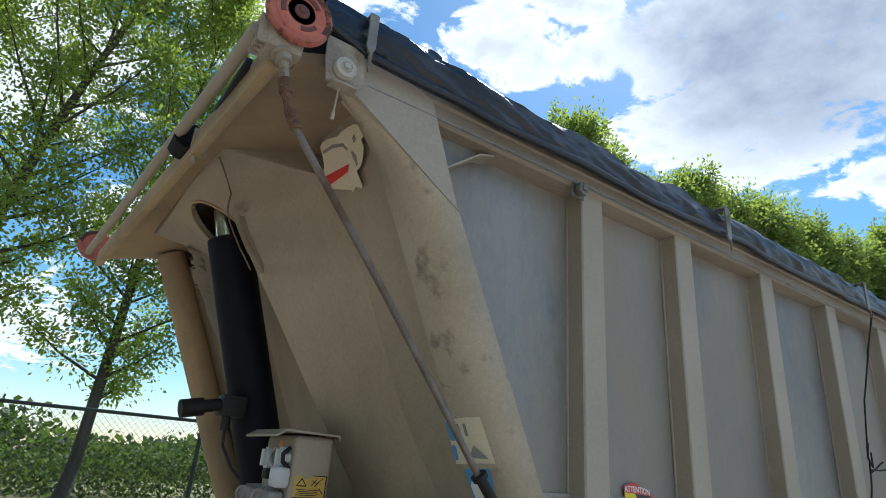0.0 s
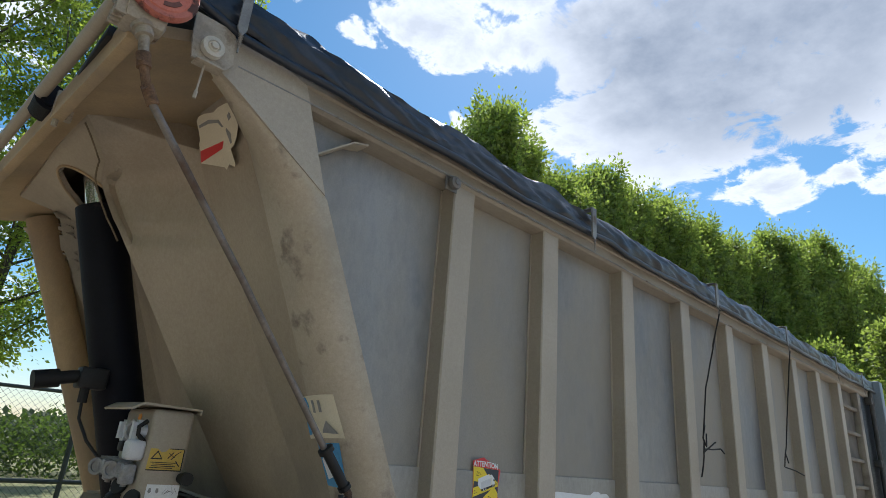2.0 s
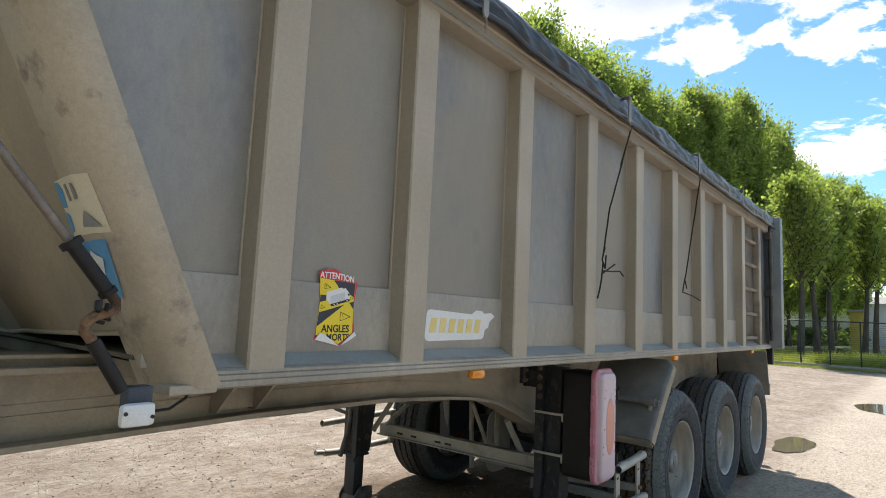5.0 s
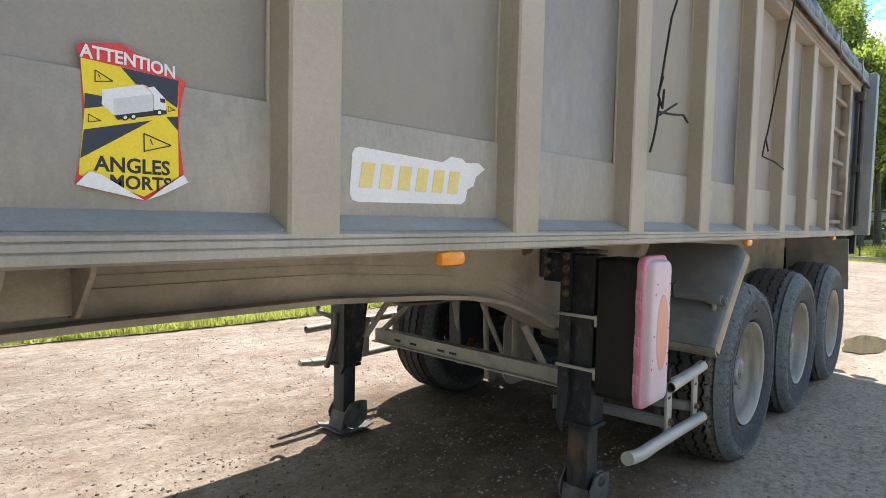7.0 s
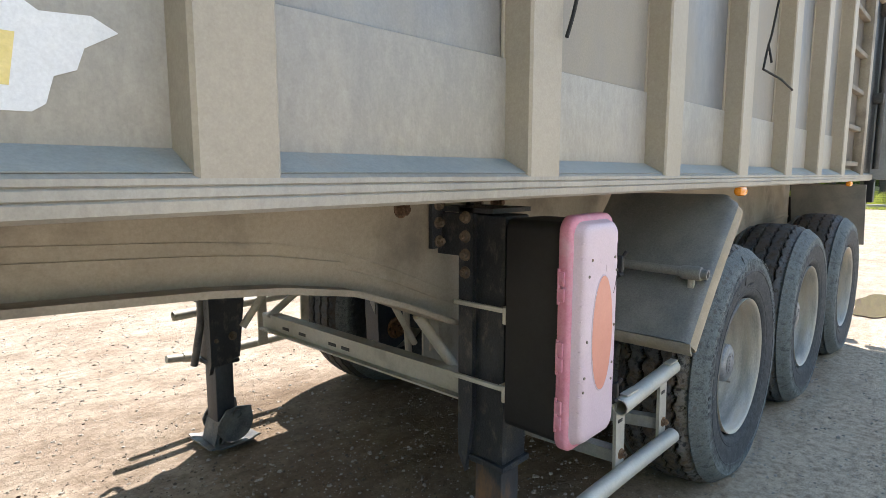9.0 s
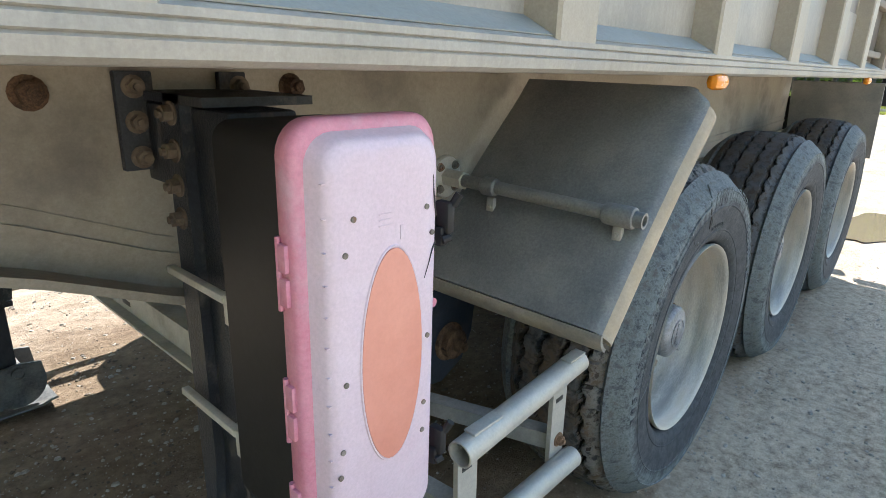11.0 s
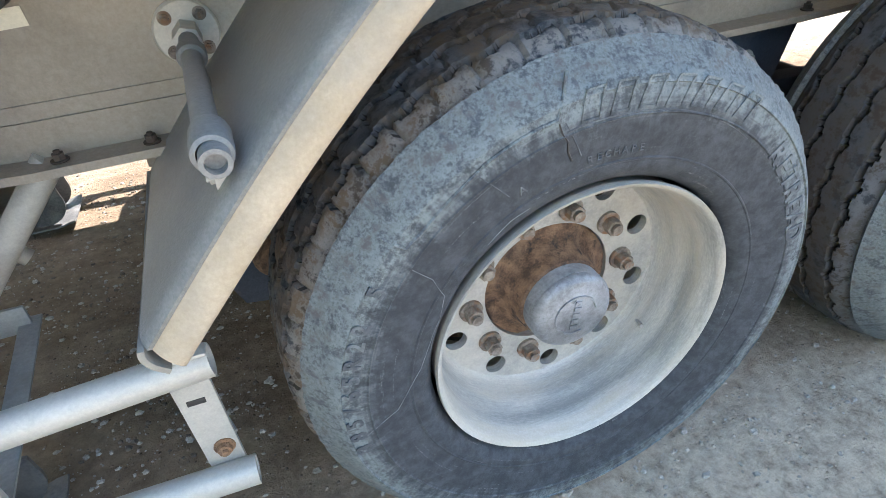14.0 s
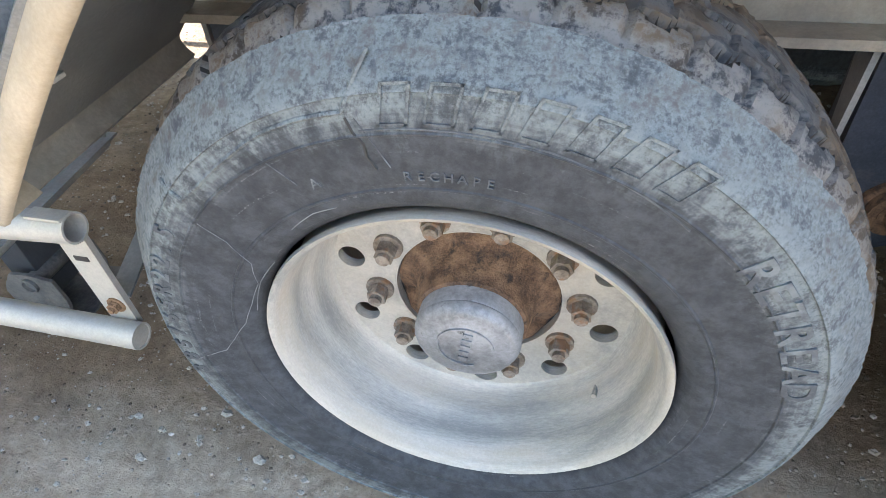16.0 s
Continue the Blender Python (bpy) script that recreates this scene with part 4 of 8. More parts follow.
for x in (1.31, 3.28, 4.86, 6.35, 7.9, 9.0):
    bm = bmesh.new()
    wide, low = (0.030, 2.865) if x < 2 else (0.038, 2.835)
    prism(bm, [(x, 3.01), (x + wide, 3.01), (x + wide, low + 0.02), (x + wide * 0.7, low), (x + wide * 0.3, low), (x, low + 0.02)], "y", -0.096, -0.088)
    box(bm, x, x + wide, -0.095, -0.03, 3.003, 3.011, 0.003)
    for k in range(5):
        lathe(bm, [(0.0035, low - 0.006 - 0.009 * k), (0.008, low - 0.009 - 0.009 * k), (0.0035, low - 0.012 - 0.009 * k)], (x + wide / 2, -0.097, 0), "z", 8)
    pipe(bm, [(x + wide / 2, -0.097, low + 0.005), (x + wide / 2, -0.097, low - 0.07)], 0.003, 6)
    part("tarp_hook", bm, HOOKGREY, trailer, "flat grey hook with a spring holding the tarpaulin")
bm = bmesh.new()
pipe(bm, [(x, -0.028, 2.80 + 0.012 * math.sin((x - 1.4) * 1.3)) for x in lin(1.36, 8.3, 40)], 0.004, 6)
part("guide_cable", bm, HOOKGREY, trailer, "thin steel cable along the rail")


# ---- chassis ----
BOTTOM = [(1.80, 1.15), (2.8, 1.172), (3.5, 1.17), (4.0, 1.14), (4.20, 1.12), (4.42, 1.08), (4.62, 1.01), (4.82, 0.925), (5.0, 0.865), (5.3, 0.85), (7.2, 0.87), (9.6, 0.95)]
for side in (0, 1):
    def ym(y):
        return y if side == 0 else WID - y
    bm = bmesh.new()
    prism(bm, BOTTOM + [(9.6, 1.355), (1.80, 1.355)], "y", ym(0.60), ym(0.625))
    beam = part("main_beam", bm, CHASSIS, trailer, "dirty aluminium chassis beam, deeper towards the axles", 30)
    bm = bmesh.new()
    for (xa, za), (xb, zb) in zip(BOTTOM, BOTTOM[1:]):
        prism(bm, [(xa, za), (xb, zb), (xb, zb - 0.018), (xa, za - 0.018)], "y", ym(0.53), ym(0.70))
    part("bottom_flange", bm, CHASSIS, beam, angle=30)
    bm = bmesh.new()
    for (xa, za), (xb, zb) in zip(BOTTOM, BOTTOM[1:]):
        prism(bm, [(xa, za + 0.075), (xb, zb + 0.075), (xb, zb + 0.06), (xa, za + 0.06)], "y", ym(0.594), ym(0.601))
        prism(bm, [(xa, za + 0.108), (xb, zb + 0.108), (xb, zb + 0.102), (xa, za + 0.102)], "y", ym(0.596), ym(0.601))
    part("web_ridge", bm, CHASSIS, beam, angle=30)
    bm = bmesh.new()
    box(bm, 1.80, 4.4, min(ym(0.54), ym(0.70)), max(ym(0.54), ym(0.70)), 1.352, 1.372, 0.003)
    part("top_flange", bm, CHASSIS, beam)
    for xg in (2.60, 2.765):
        bm = bmesh.new()
        prism(bm, [(ym(0.601), 1.18), (ym(0.601), 1.345), (ym(0.42), 1.345), (ym(0.43), 1.30), (ym(0.55), 1.185)], "x", xg, xg + 0.012)
        part("web_gusset", bm, CHASSIS, beam)
    bm = bmesh.new()
    prism(bm, [(ym(0.57), 1.19), (ym(0.57), 1.345), (ym(0.58), 1.345), (ym(0.58), 1.19)], "x", 2.612, 2.765)
    part("gusset_back", bm, CHASSIS, beam)
for side in (0, 1):
    def ym(y):
        return y if side == 0 else WID - y
    bm = bmesh.new()
    box(bm, 1.785, 2.42, min(ym(0.598), ym(0.63)), max(ym(0.598), ym(0.63)), 1.37, 1.398, 0.0)
    box(bm, 1.785, 2.42, min(ym(0.575), ym(0.70)), max(ym(0.575), ym(0.70)), 1.396, 1.408, 0.003)
    part("beam_head", bm, CHASSIS, trailer, "raised front end of the chassis beam")
bm = bmesh.new()
prism(bm, [(1.775, 0.594), (1.745, 0.70), (1.65, 1.0), (1.60, 1.25), (1.65, 1.50), (1.745, 1.80), (1.775, 1.906), (1.79, 1.906), (1.76, 1.80), (1.665, 1.50), (1.615, 1.25), (1.665, 1.0), (1.76, 0.70), (1.79, 0.594)], "z", 1.135, 1.395)
cross = part("front_crossmember", bm, DUSTY_LOW, trailer, "swept front chassis plate with rusty bolts", 30)
bm = bmesh.new()
prism(bm, [(1.765, 0.59), (1.735, 0.70), (1.64, 1.0), (1.59, 1.25), (1.64, 1.50), (1.735, 1.80), (1.765, 1.91), (1.84, 1.91), (1.80, 1.6), (1.76, 1.25), (1.80, 0.90), (1.84, 0.59)], "z", 1.392, 1.402)
part("top_flange", bm, CHASSIS, cross, "worn flange along the plate's upper edge", 30)
bm = bmesh.new()
prism(bm, [(1.70, 0.575), (1.55, 1.05), (1.50, 1.25), (1.55, 1.45), (1.70, 1.925), (1.88, 1.925), (1.88, 0.575)], "z", 1.118, 1.136)
part("base_plate", bm, DUSTY_LOW, cross, "", 30)
# sheet added low in the recess, its dark colour standing for shade there
bm = bmesh.new(); box(bm, 1.80, 2.50, 0.63, 1.87, 1.20, 1.215, 0.0)
part("well_floor", bm, DARKSHEET, cross)
for y, z in ((1.157, 1.352), (1.165, 1.285), (1.085, 1.352), (1.005, 1.278)):
    x = 1.65 - (y - 1.0) * 0.2 - 0.001
    for k in (0, 1):
        bm = bmesh.new(); hexbolt(bm, Vector((x - 0.0078 * k, y + 0.034 * k, z)), Vector((-0.975, -0.222, 0)), 0.012, 0.016)
        part("bolt", bm, RUST, cross)
bm = bmesh.new()
flat_on((lambda b: (poly(b, [(-0.05, -0.045), (0.042, -0.055), (0.05, 0.04), (0.02, 0.045), (-0.048, 0.042)]), b)[1])(bm), (1.7155, 0.783, 1.251), (0.302, -0.953, 0), (0, 0, 1))
label = part("torn_label", bm, WHITE, cross, "torn white paper label")
for a0, z0 in ((-0.03, -0.012), (-0.012, 0.004), (0.006, 0.020)):
    bm = bmesh.new(); poly(bm, [(a0 - 0.006, z0 - 0.012), (a0 + 0.006, z0 - 0.008), (a0 + 0.006, z0 + 0.012), (a0 - 0.006, z0 + 0.008)], 0.0012)
    part("print_bar", flat_on(bm, (1.7155, 0.783, 1.251), (0.302, -0.953, 0), (0, 0, 1)), GREYINK, label)
for x in (2.2, 3.4, 5.6, 6.9, 8.2, 9.4):
    bm = bmesh.new()
    box(bm, x, x + 0.12, 0.62, 1.88, 1.16, 1.34, 0.005)
    part("cross_beam", bm, CHASSIS, trailer)
bm = bmesh.new()
box(bm, 4.45, 9.5, 0.63, 1.87, 1.335, 1.352, 0.0)
part("belly_plate", bm, CHASSIS, trailer)


# ---- ram and valve box at the front ----
def along(a, b, t):
    return Vector(a).lerp(Vector(b), t)


RA, RB = Vector((1.82, 1.22, 1.26)), Vector((1.345, 1.22, 2.64))
ram = part("hydraulic_ram", (lambda b: (lathe(b, [(0.0, 0), (0.094, 0), (0.098, 0.004), (0.098, (RB - RA).length - 0.004), (0.094, (RB - RA).length), (0.0, (RB - RA).length)], axis="z", n=40), b)[1])(bmesh.new()), RAMBLACK, trailer, "black painted hydraulic tipping ram")
ram.matrix_local = Matrix.Translation(RA) @ (RB - RA).to_track_quat("Z", "Y").to_matrix().to_4x4()
bm = bmesh.new()
pipe(bm, [(0, 0, (RB - RA).length), (0, 0, (RB - RA).length + 0.14)], 0.058, 28)
part("piston", bm, CHROME, ram, "shiny chromed piston")
bm = bmesh.new()
box(bm, 1.425, 1.53, 1.09, 1.175, 1.855, 1.94, 0.01)
pipe(bm, [(1.43, 1.13, 1.90), (1.35, 1.125, 1.882)], 0.026, 14)
pipe(bm, [(1.36, 1.125, 1.884), (1.275, 1.12, 1.865)], 0.036, 16)
pipe(bm, [(1.46, 1.12, 1.86), (1.462, 1.12, 1.80)], 0.018, 10)
part("ram_fitting", bm, BLACK_PLASTIC, trailer, "black hose fitting on the ram")
bm = bmesh.new()
pipe(bm, [(1.462, 1.12, 1.80), (1.465, 1.11, 1.74), (1.50, 1.06, 1.66), (1.54, 0.98, 1.60)], 0.006, 6)
part("thin_hose", bm, BLACK_PLASTIC, trailer)
vbox = part("valve_box", (lambda b: (box(b, 1.605, 1.76, 0.70, 1.0, 1.398, 1.795, 0.018), b)[1])(bmesh.new()), DUSTY, trailer, "grey aluminium coupling box with stickers", 50)
bm = bmesh.new()
prism(bm, [(1.525, 1.782), (1.522, 1.789), (1.56, 1.812), (1.775, 1.806), (1.775, 1.786), (1.768, 1.786), (1.768, 1.799), (1.56, 1.803)], "y", 0.685, 1.02)
part("lid_plate", bm, DUSTY, vbox, "folded lid over the couplings")
CASTGREY = material("dusty_cast_metal", (0.20, 0.20, 0.21), (0.36, 0.36, 0.365), 0.55, 0.2, 20, 120, 0.2, dust=(0.28, 0.26, 0.23), dust_at=(0.5, 0.7), dust_scale=18)
def winged_cover(y, z, mat, strap):
    """A round dust cover with two wings, standing on its socket."""
    bm = bmesh.new()
    pipe(bm, [(1.607, y, z), (1.585, y, z)], 0.022, 16)
    prism(bm, [(y + 0.034 * math.cos(t) * (1 + 0.18 * math.cos(4 * t)), z + 0.040 * math.sin(t) * (1 + 0.10 * math.cos(6 * t))) for t in lin(0, 2 * math.pi, 25)[:-1]], "x", 1.572, 1.586)
    prism(bm, [(y - 0.012, z - 0.030), (y + 0.012, z - 0.030), (y + 0.012, z + 0.030), (y - 0.012, z + 0.030)], "x", 1.556, 1.573)
    cover = part("dust_cover", bm, mat, vbox, "", 30)
    bm = bmesh.new()
    pipe(bm, [(1.60, y - 0.028, z - 0.036), (1.570, y - 0.036, z - 0.012), (1.568, y - 0.036, z + 0.014), (1.595, y - 0.026, z + 0.036)], 0.008, 8)
    part("strap", bm, strap, cover)
winged_cover(0.890, 1.710, PALEGREY, PALEGREY)
winged_cover(0.745, 1.712, PALEGREY, BLACK_PLASTIC)
bm = bmesh.new(); box(bm, 1.545, 1.607, 0.70, 0.765, 1.612, 1.682, 0.014)
part("socket_cap", bm, PALEGREY, vbox, "white plastic socket cap", 50)
bm = bmesh.new(); box(bm, 1.57, 1.607, 0.86, 0.91, 1.635, 1.672, 0.008)
part("socket", bm, BLACK_PLASTIC, vbox)
for y in (0.815, 0.995):
    bm = bmesh.new()
    box(bm, 1.545, 1.585, y - 0.062, y + 0.050, 1.548, 1.604, 0.012)
    pipe(bm, [(1.607, y - 0.02, 1.58), (1.55, y, 1.578)], 0.034, 18)
    hollow(bm, (1.532, y - 0.022, 1.574), (1.560, y, 1.576), 0.031, 0.011, deep=0.03)
    box(bm, 1.552, 1.60, y - 0.088, y - 0.052, 1.530, 1.598, 0.008)
    pipe(bm, [(1.575, y - 0.06, 1.548), (1.575, y - 0.06, 1.522)], 0.010, 8)
    glad = part("air_coupling", bm, CASTGREY, vbox, "dusty cast air coupling", 40)
    # black disc paints the shade inside the coupling's hollow
    bm = bmesh.new(); pipe(bm, [(1.549, y - 0.009, 1.5755), (1.546, y - 0.011, 1.575)], 0.021, 16)
    part("coupling_port", bm, BLACKINK, glad, "black disc painted for the shaded coupling opening")
for y, z in ((0.90, 1.462), (0.745, 1.432)):
    bm = bmesh.new()
    a0, d = Vector((1.607, y - 0.03, z + 0.03)), Vector((-0.55, 0.12, -0.75)).normalized()
    profile = [(0.0, 0.0), (0.029, 0.0), (0.029, 0.028)]
    for k in range(5):
        r_, h_ = 0.030 - 0.0016 * k, 0.028 + 0.011 * k
        profile += [(r_, h_ + 0.001), (r_, h_ + 0.008), (r_ - 0.004, h_ + 0.009), (r_ - 0.004, h_ + 0.011)]
    lathe(bm, profile + [(0.0, 0.083)], axis="z", n=18)
    bmesh.ops.transform(bm, matrix=Matrix.Translation(a0) @ d.to_track_quat("Z", "Y").to_matrix().to_4x4(), verts=bm.verts)
    plug = part("electric_plug", bm, BLACK_PLASTIC, vbox, "black ribbed electric plug", 40)
    bm = bmesh.new()
    c_ = a0 + Vector((-0.02, -0.052, 0.028))
    pipe(bm, [c_, c_ + Vector((-0.010, -0.006, 0.004))], 0.030, 18)
    part("flap", bm, BLACK_PLASTIC, plug)
bm = bmesh.new()
pipe(bm, [(1.752, 0.70, 1.560), (1.752, 0.664, 1.560)], 0.018, 16)
pipe(bm, [(1.752, 0.668, 1.560), (1.752, 0.640, 1.560)], 0.023, 18)
part("knob", bm, BLACK_PLASTIC, vbox, "round black knob")
def on_box(bm, x, z):
    return flat_on(bm, (x, 0.6985, z), (1, 0, 0), (0, 0, 1))
bm = bmesh.new(); poly(bm, [(-0.063, -0.039), (0.063, -0.039), (0.063, 0.039), (0.005, 0.039), (-0.004, 0.028), (-0.02, 0.024), (-0.035, 0.036), (-0.06, 0.036)])
ylab = part("yellow_label", on_box(bm, 1.682, 1.621), DULLYELLOW, vbox, "dirty yellow warning label")
bars = [(-0.063, 0.063, -0.039, -0.035), (0.059, 0.063, -0.035, 0.039), (0.008, 0.063, 0.036, 0.039)]
bars += [(-0.052 + 0.004 * (k % 3), 0.03 + 0.008 * (k % 2), -0.030 + 0.006 * k, -0.0275 + 0.006 * k) for k in range(4)]
for x0, x1, z0, z1 in bars:
    bm = bmesh.new(); poly(bm, [(x0, z0), (x1, z0), (x1, z1), (x0, z1)], 0.0012)
    part("print_bar", on_box(bm, 1.682, 1.621), BLACKINK, ylab)
for pts in ([(-0.055, 0.0), (-0.012, 0.0), (-0.033, 0.030)],):
    bm = bmesh.new(); poly(bm, pts, 0.0012)
    part("triangle", on_box(bm, 1.682, 1.621), BLACKINK, ylab)
    bm = bmesh.new(); poly(bm, [(-0.048, 0.004), (-0.019, 0.004), (-0.033, 0.023)], 0.0018)
    part("triangle", on_box(bm, 1.682, 1.621), DULLYELLOW, ylab)
for p, q in (((0.006, 0.004), (0.024, 0.026)), ((0.018, 0.0), (0.034, 0.018)), ((0.030, 0.016), (0.050, 0.030)), ((0.036, -0.004), (0.052, -0.022)), ((0.008, 0.022), (0.030, 0.008))):
    bm = bmesh.new(); w_ = 0.0022; poly(bm, [(p[0] - w_, p[1]), (p[0] + w_, p[1]), (q[0] + w_, q[1]), (q[0] - w_, q[1])], 0.0012)
    part("print_bar", on_box(bm, 1.682, 1.621), BLACKINK, ylab)
bm = bmesh.new(); poly(bm, [(-0.058, -0.042), (0.058, -0.042), (0.058, 0.042), (-0.058, 0.042)])
wlab = part("white_label", on_box(bm, 1.695, 1.494), WHITE, vbox, "white instruction label with line drawings")
rl = random.Random(12)
for row_z in (-0.026, 0.012):
    for cx in (-0.046, -0.020):
        bm = bmesh.new(); poly(bm, [(cx - 0.006, row_z + 0.006), (cx, row_z), (cx + 0.006, row_z + 0.006), (cx + 0.003, row_z + 0.018), (cx - 0.003, row_z + 0.018)], 0.0012)
        part("print_mark", on_box(bm, 1.695, 1.494), GREYINK, wlab)
    for k in range(7):
        cx, cz, a = 0.004 + 0.007 * k, row_z + 0.010 + rl.uniform(-0.006, 0.006), rl.uniform(-1.2, 1.2)
        dx, dz = 0.010 * math.cos(a), 0.010 * math.sin(a)
        bm = bmesh.new(); poly(bm, [(cx - dx, cz - dz - 0.0010), (cx + dx, cz + dz - 0.0010), (cx + dx, cz + dz + 0.0010), (cx - dx, cz - dz + 0.0010)], 0.0012)
        part("print_mark", on_box(bm, 1.695, 1.494), GREYINK, wlab)
bm = bmesh.new(); poly(bm, [(-0.020, -0.018), (0.016, -0.016), (0.020, 0.012), (0.006, 0.018), (-0.018, 0.014)])
part("orange_label", flat_on(bm, (1.6035, 0.835, 1.757), (0, -1, 0), (0, 0, 1)), ORANGEINK, vbox)

WORNSTEEL = material("dark_worn_steel", (0.14, 0.13, 0.12), (0.24, 0.225, 0.205), 0.55, 0.4, 10, 90, 0.1)
# ---- rolling gear on the front top corner ----
for y, s in ((-0.13, 1), (WID + 0.11, -1)):
    wx = 1.092 + bow_x(y) - (0.06 if s < 0 else 0.0)
    bm = bmesh.new()
    lathe(bm, [(0.0, 0.0), (0.070, 0.0), (0.075, 0.006), (0.075, 0.02), (0.0, 0.02)], (wx, y if s > 0 else y - 0.02, 2.855), n=40)
    w = part("winding_wheel", bm, RED, trailer, "faded red winding wheel of the tarpaulin")
    bm = bmesh.new()
    lathe(bm, [(0.073, 0.004), (0.090, 0.000), (0.095, 0.010), (0.095, 0.022), (0.088, 0.03), (0.073, 0.026)], (wx, y if s > 0 else y - 0.03, 2.855), n=40, close=True)
    part("wheel_rim", bm, WORNRED, w, "worn outer rim with bare dark patches")
    bm = bmesh.new()
    lathe(bm, [(0.0, -0.012 * s), (0.009, -0.012 * s), (0.011, -0.007 * s), (0.021, -0.004 * s), (0.023, 0.004 * s), (0.0, 0.004 * s)], (wx, y, 2.855), n=24)
    part("wheel_hub", bm, DARKRED, w)
    for k in range(3):
        bm = bmesh.new()
        a0 = 0.6 + k * 2.1
        pts = [(0.047 * math.cos(a0 + t), 0.047 * math.sin(a0 + t)) for t in lin(0, 0.9, 7)] + [(0.060 * math.cos(a0 + t), 0.060 * math.sin(a0 + t)) for t in lin(0.9, 0, 7)]
        prism(bm, pts, "y", -0.003 * s, 0.001)
        bmesh.ops.translate(bm, vec=(wx, y, 2.855), verts=bm.verts)
        part("embossed_bar", bm, DARKRED, w)
bm = bmesh.new()
box(bm, 1.02, 1.13, -0.10, 0.0, 2.735, 2.90, 0.02)
pipe(bm, [(1.092, -0.13, 2.855), (1.092, 0.02, 2.855)], 0.04, 18)
for k in range(4):
    box(bm, 1.0, 1.03, -0.09 + 0.022 * k, -0.08 + 0.022 * k, 2.74, 2.83, 0.002)
gear = part("gearbox", bm, GRIME, trailer, "dusty finned gearbox behind the winding wheel")
bm = bmesh.new()
pipe(bm, [(1.075, -0.07, 2.745), (1.08, -0.078, 2.725)], 0.030, 16)
pipe(bm, [(1.08, -0.078, 2.73), (1.085, -0.084, 2.705)], 0.023, 16)
pipe(bm, [(1.084, -0.083, 2.71), (1.095, -0.088, 2.645)], 0.0135, 12)
part("drive_joint", bm, GRIME, gear)
bm = bmesh.new()
pipe(bm, [(1.005 + bow_x(y), y, 2.80) for y in lin(-0.05, WID + 0.1, 10)], 0.021, 14)
part("roller_bar", bm, DUSTY, trailer, "dusty round bar along the front edge")
bm = bmesh.new()
pipe(bm, [(1.0, 0.68, 2.80), (1.0, 0.80, 2.80)], 0.052, 18)
pipe(bm, [(1.0, 0.665, 2.80), (1.0, 0.69, 2.80)], 0.036, 14)
part("bar_bearing", bm, RAMBLACK, trailer, "black plastic bearing on the bar")
bm = bmesh.new()
box(bm, 1.01, 1.075, 0.655, 0.672, 2.72, 2.83, 0.006)
pipe(bm, [(1.03, 0.66, 2.72), (1.03, 0.66, 2.69)], 0.01, 8)
part("bar_bracket", bm, GRIME, trailer)
for y, s in ((-0.075, 1),):
    bm = bmesh.new()
    prism(bm, [(1.215, 2.735), (1.30, 2.725), (1.335, 2.77), (1.32, 2.885), (1.20, 2.885), (1.205, 2.80)], "y", -0.062, -0.052)
    plate = part("pulley_plate", bm, GRIME, trailer, "grey plate with a cable pulley")
    bm = bmesh.new()
    lathe(bm, [(0.0, -0.096), (0.010, -0.096), (0.012, -0.088), (0.015, -0.087), (0.017, -0.091), (0.020, -0.087), (0.032, -0.086), (0.034, -0.081), (0.027, -0.075), (0.034, -0.068), (0.032, -0.062), (0.0, -0.062)], (1.262, 0, 2.785), n=28)
    part("pulley", bm, STRUT, plate, "grey grooved pulley")
    bm = bmesh.new()
    pipe(bm, [(1.25, -0.08, 2.725), (1.245, -0.08, 2.60)], 0.0028, 6)
    pipe(bm, [(1.246, -0.08, 2.625), (1.245, -0.08, 2.60)], 0.0055, 8)
    part("spring_pin", bm, GRIME, plate)
    bm = bmesh.new()
    box(bm, 1.22, 1.30, -0.10, -0.055, 2.715, 2.722, 0.002)
    part("pulley_lip", bm, GRIME, plate)
bm = bmesh.new()
lathe(bm, [(0.0, -0.055), (0.012, -0.055), (0.014, -0.05), (0.026, -0.046), (0.029, -0.038), (0.026, -0.02), (0.0, -0.015)], (2.325, 0, 2.783), n=24)
box(bm, 2.29, 2.36, -0.016, -0.01, 2.752, 2.815, 0.003)
part("cable_disc", bm, WORNSTEEL, trailer, "small grey cable wheel on the rail")
WORNROD = material("worn_steel_rod", (0.14, 0.12, 0.105), (0.24, 0.21, 0.185), 0.5, 0.4, 12, 90, 0.1, dust=(0.13, 0.085, 0.06), dust_at=(0.52, 0.68), dust_scale=7)
# crank rod with its handle, clipped to the corner post
bm = bmesh.new()
pipe(bm, [(1.145, -0.086, 2.53), (1.50, -0.055, 2.14), (1.885, -0.015, 1.70)], 0.0105, 12)
rod = part("crank_rod", bm, WORNROD, trailer, "thin worn steel crank rod with rusty lower end")
bm = bmesh.new()
pipe(bm, [(1.093, -0.088, 2.655), (1.103, -0.09, 2.615)], 0.0185, 12)
pipe(bm, [(1.085, -0.104, 2.628), (1.115, -0.074, 2.622)], 0.009, 8)
pipe(bm, [(1.102, -0.09, 2.62), (1.125, -0.088, 2.56)], 0.0125, 10)
pipe(bm, [(1.122, -0.088, 2.57), (1.15, -0.086, 2.525)], 0.0165, 12)
pipe(bm, [(1.115, -0.10, 2.555), (1.145, -0.073, 2.545)], 0.008, 8)
part("universal_joint", bm, RUST, rod, "rusty universal joint")
bm = bmesh.new()
pipe(bm, [(1.885, -0.02, 1.70), (1.972, -0.02, 1.595)], 0.0165, 14)
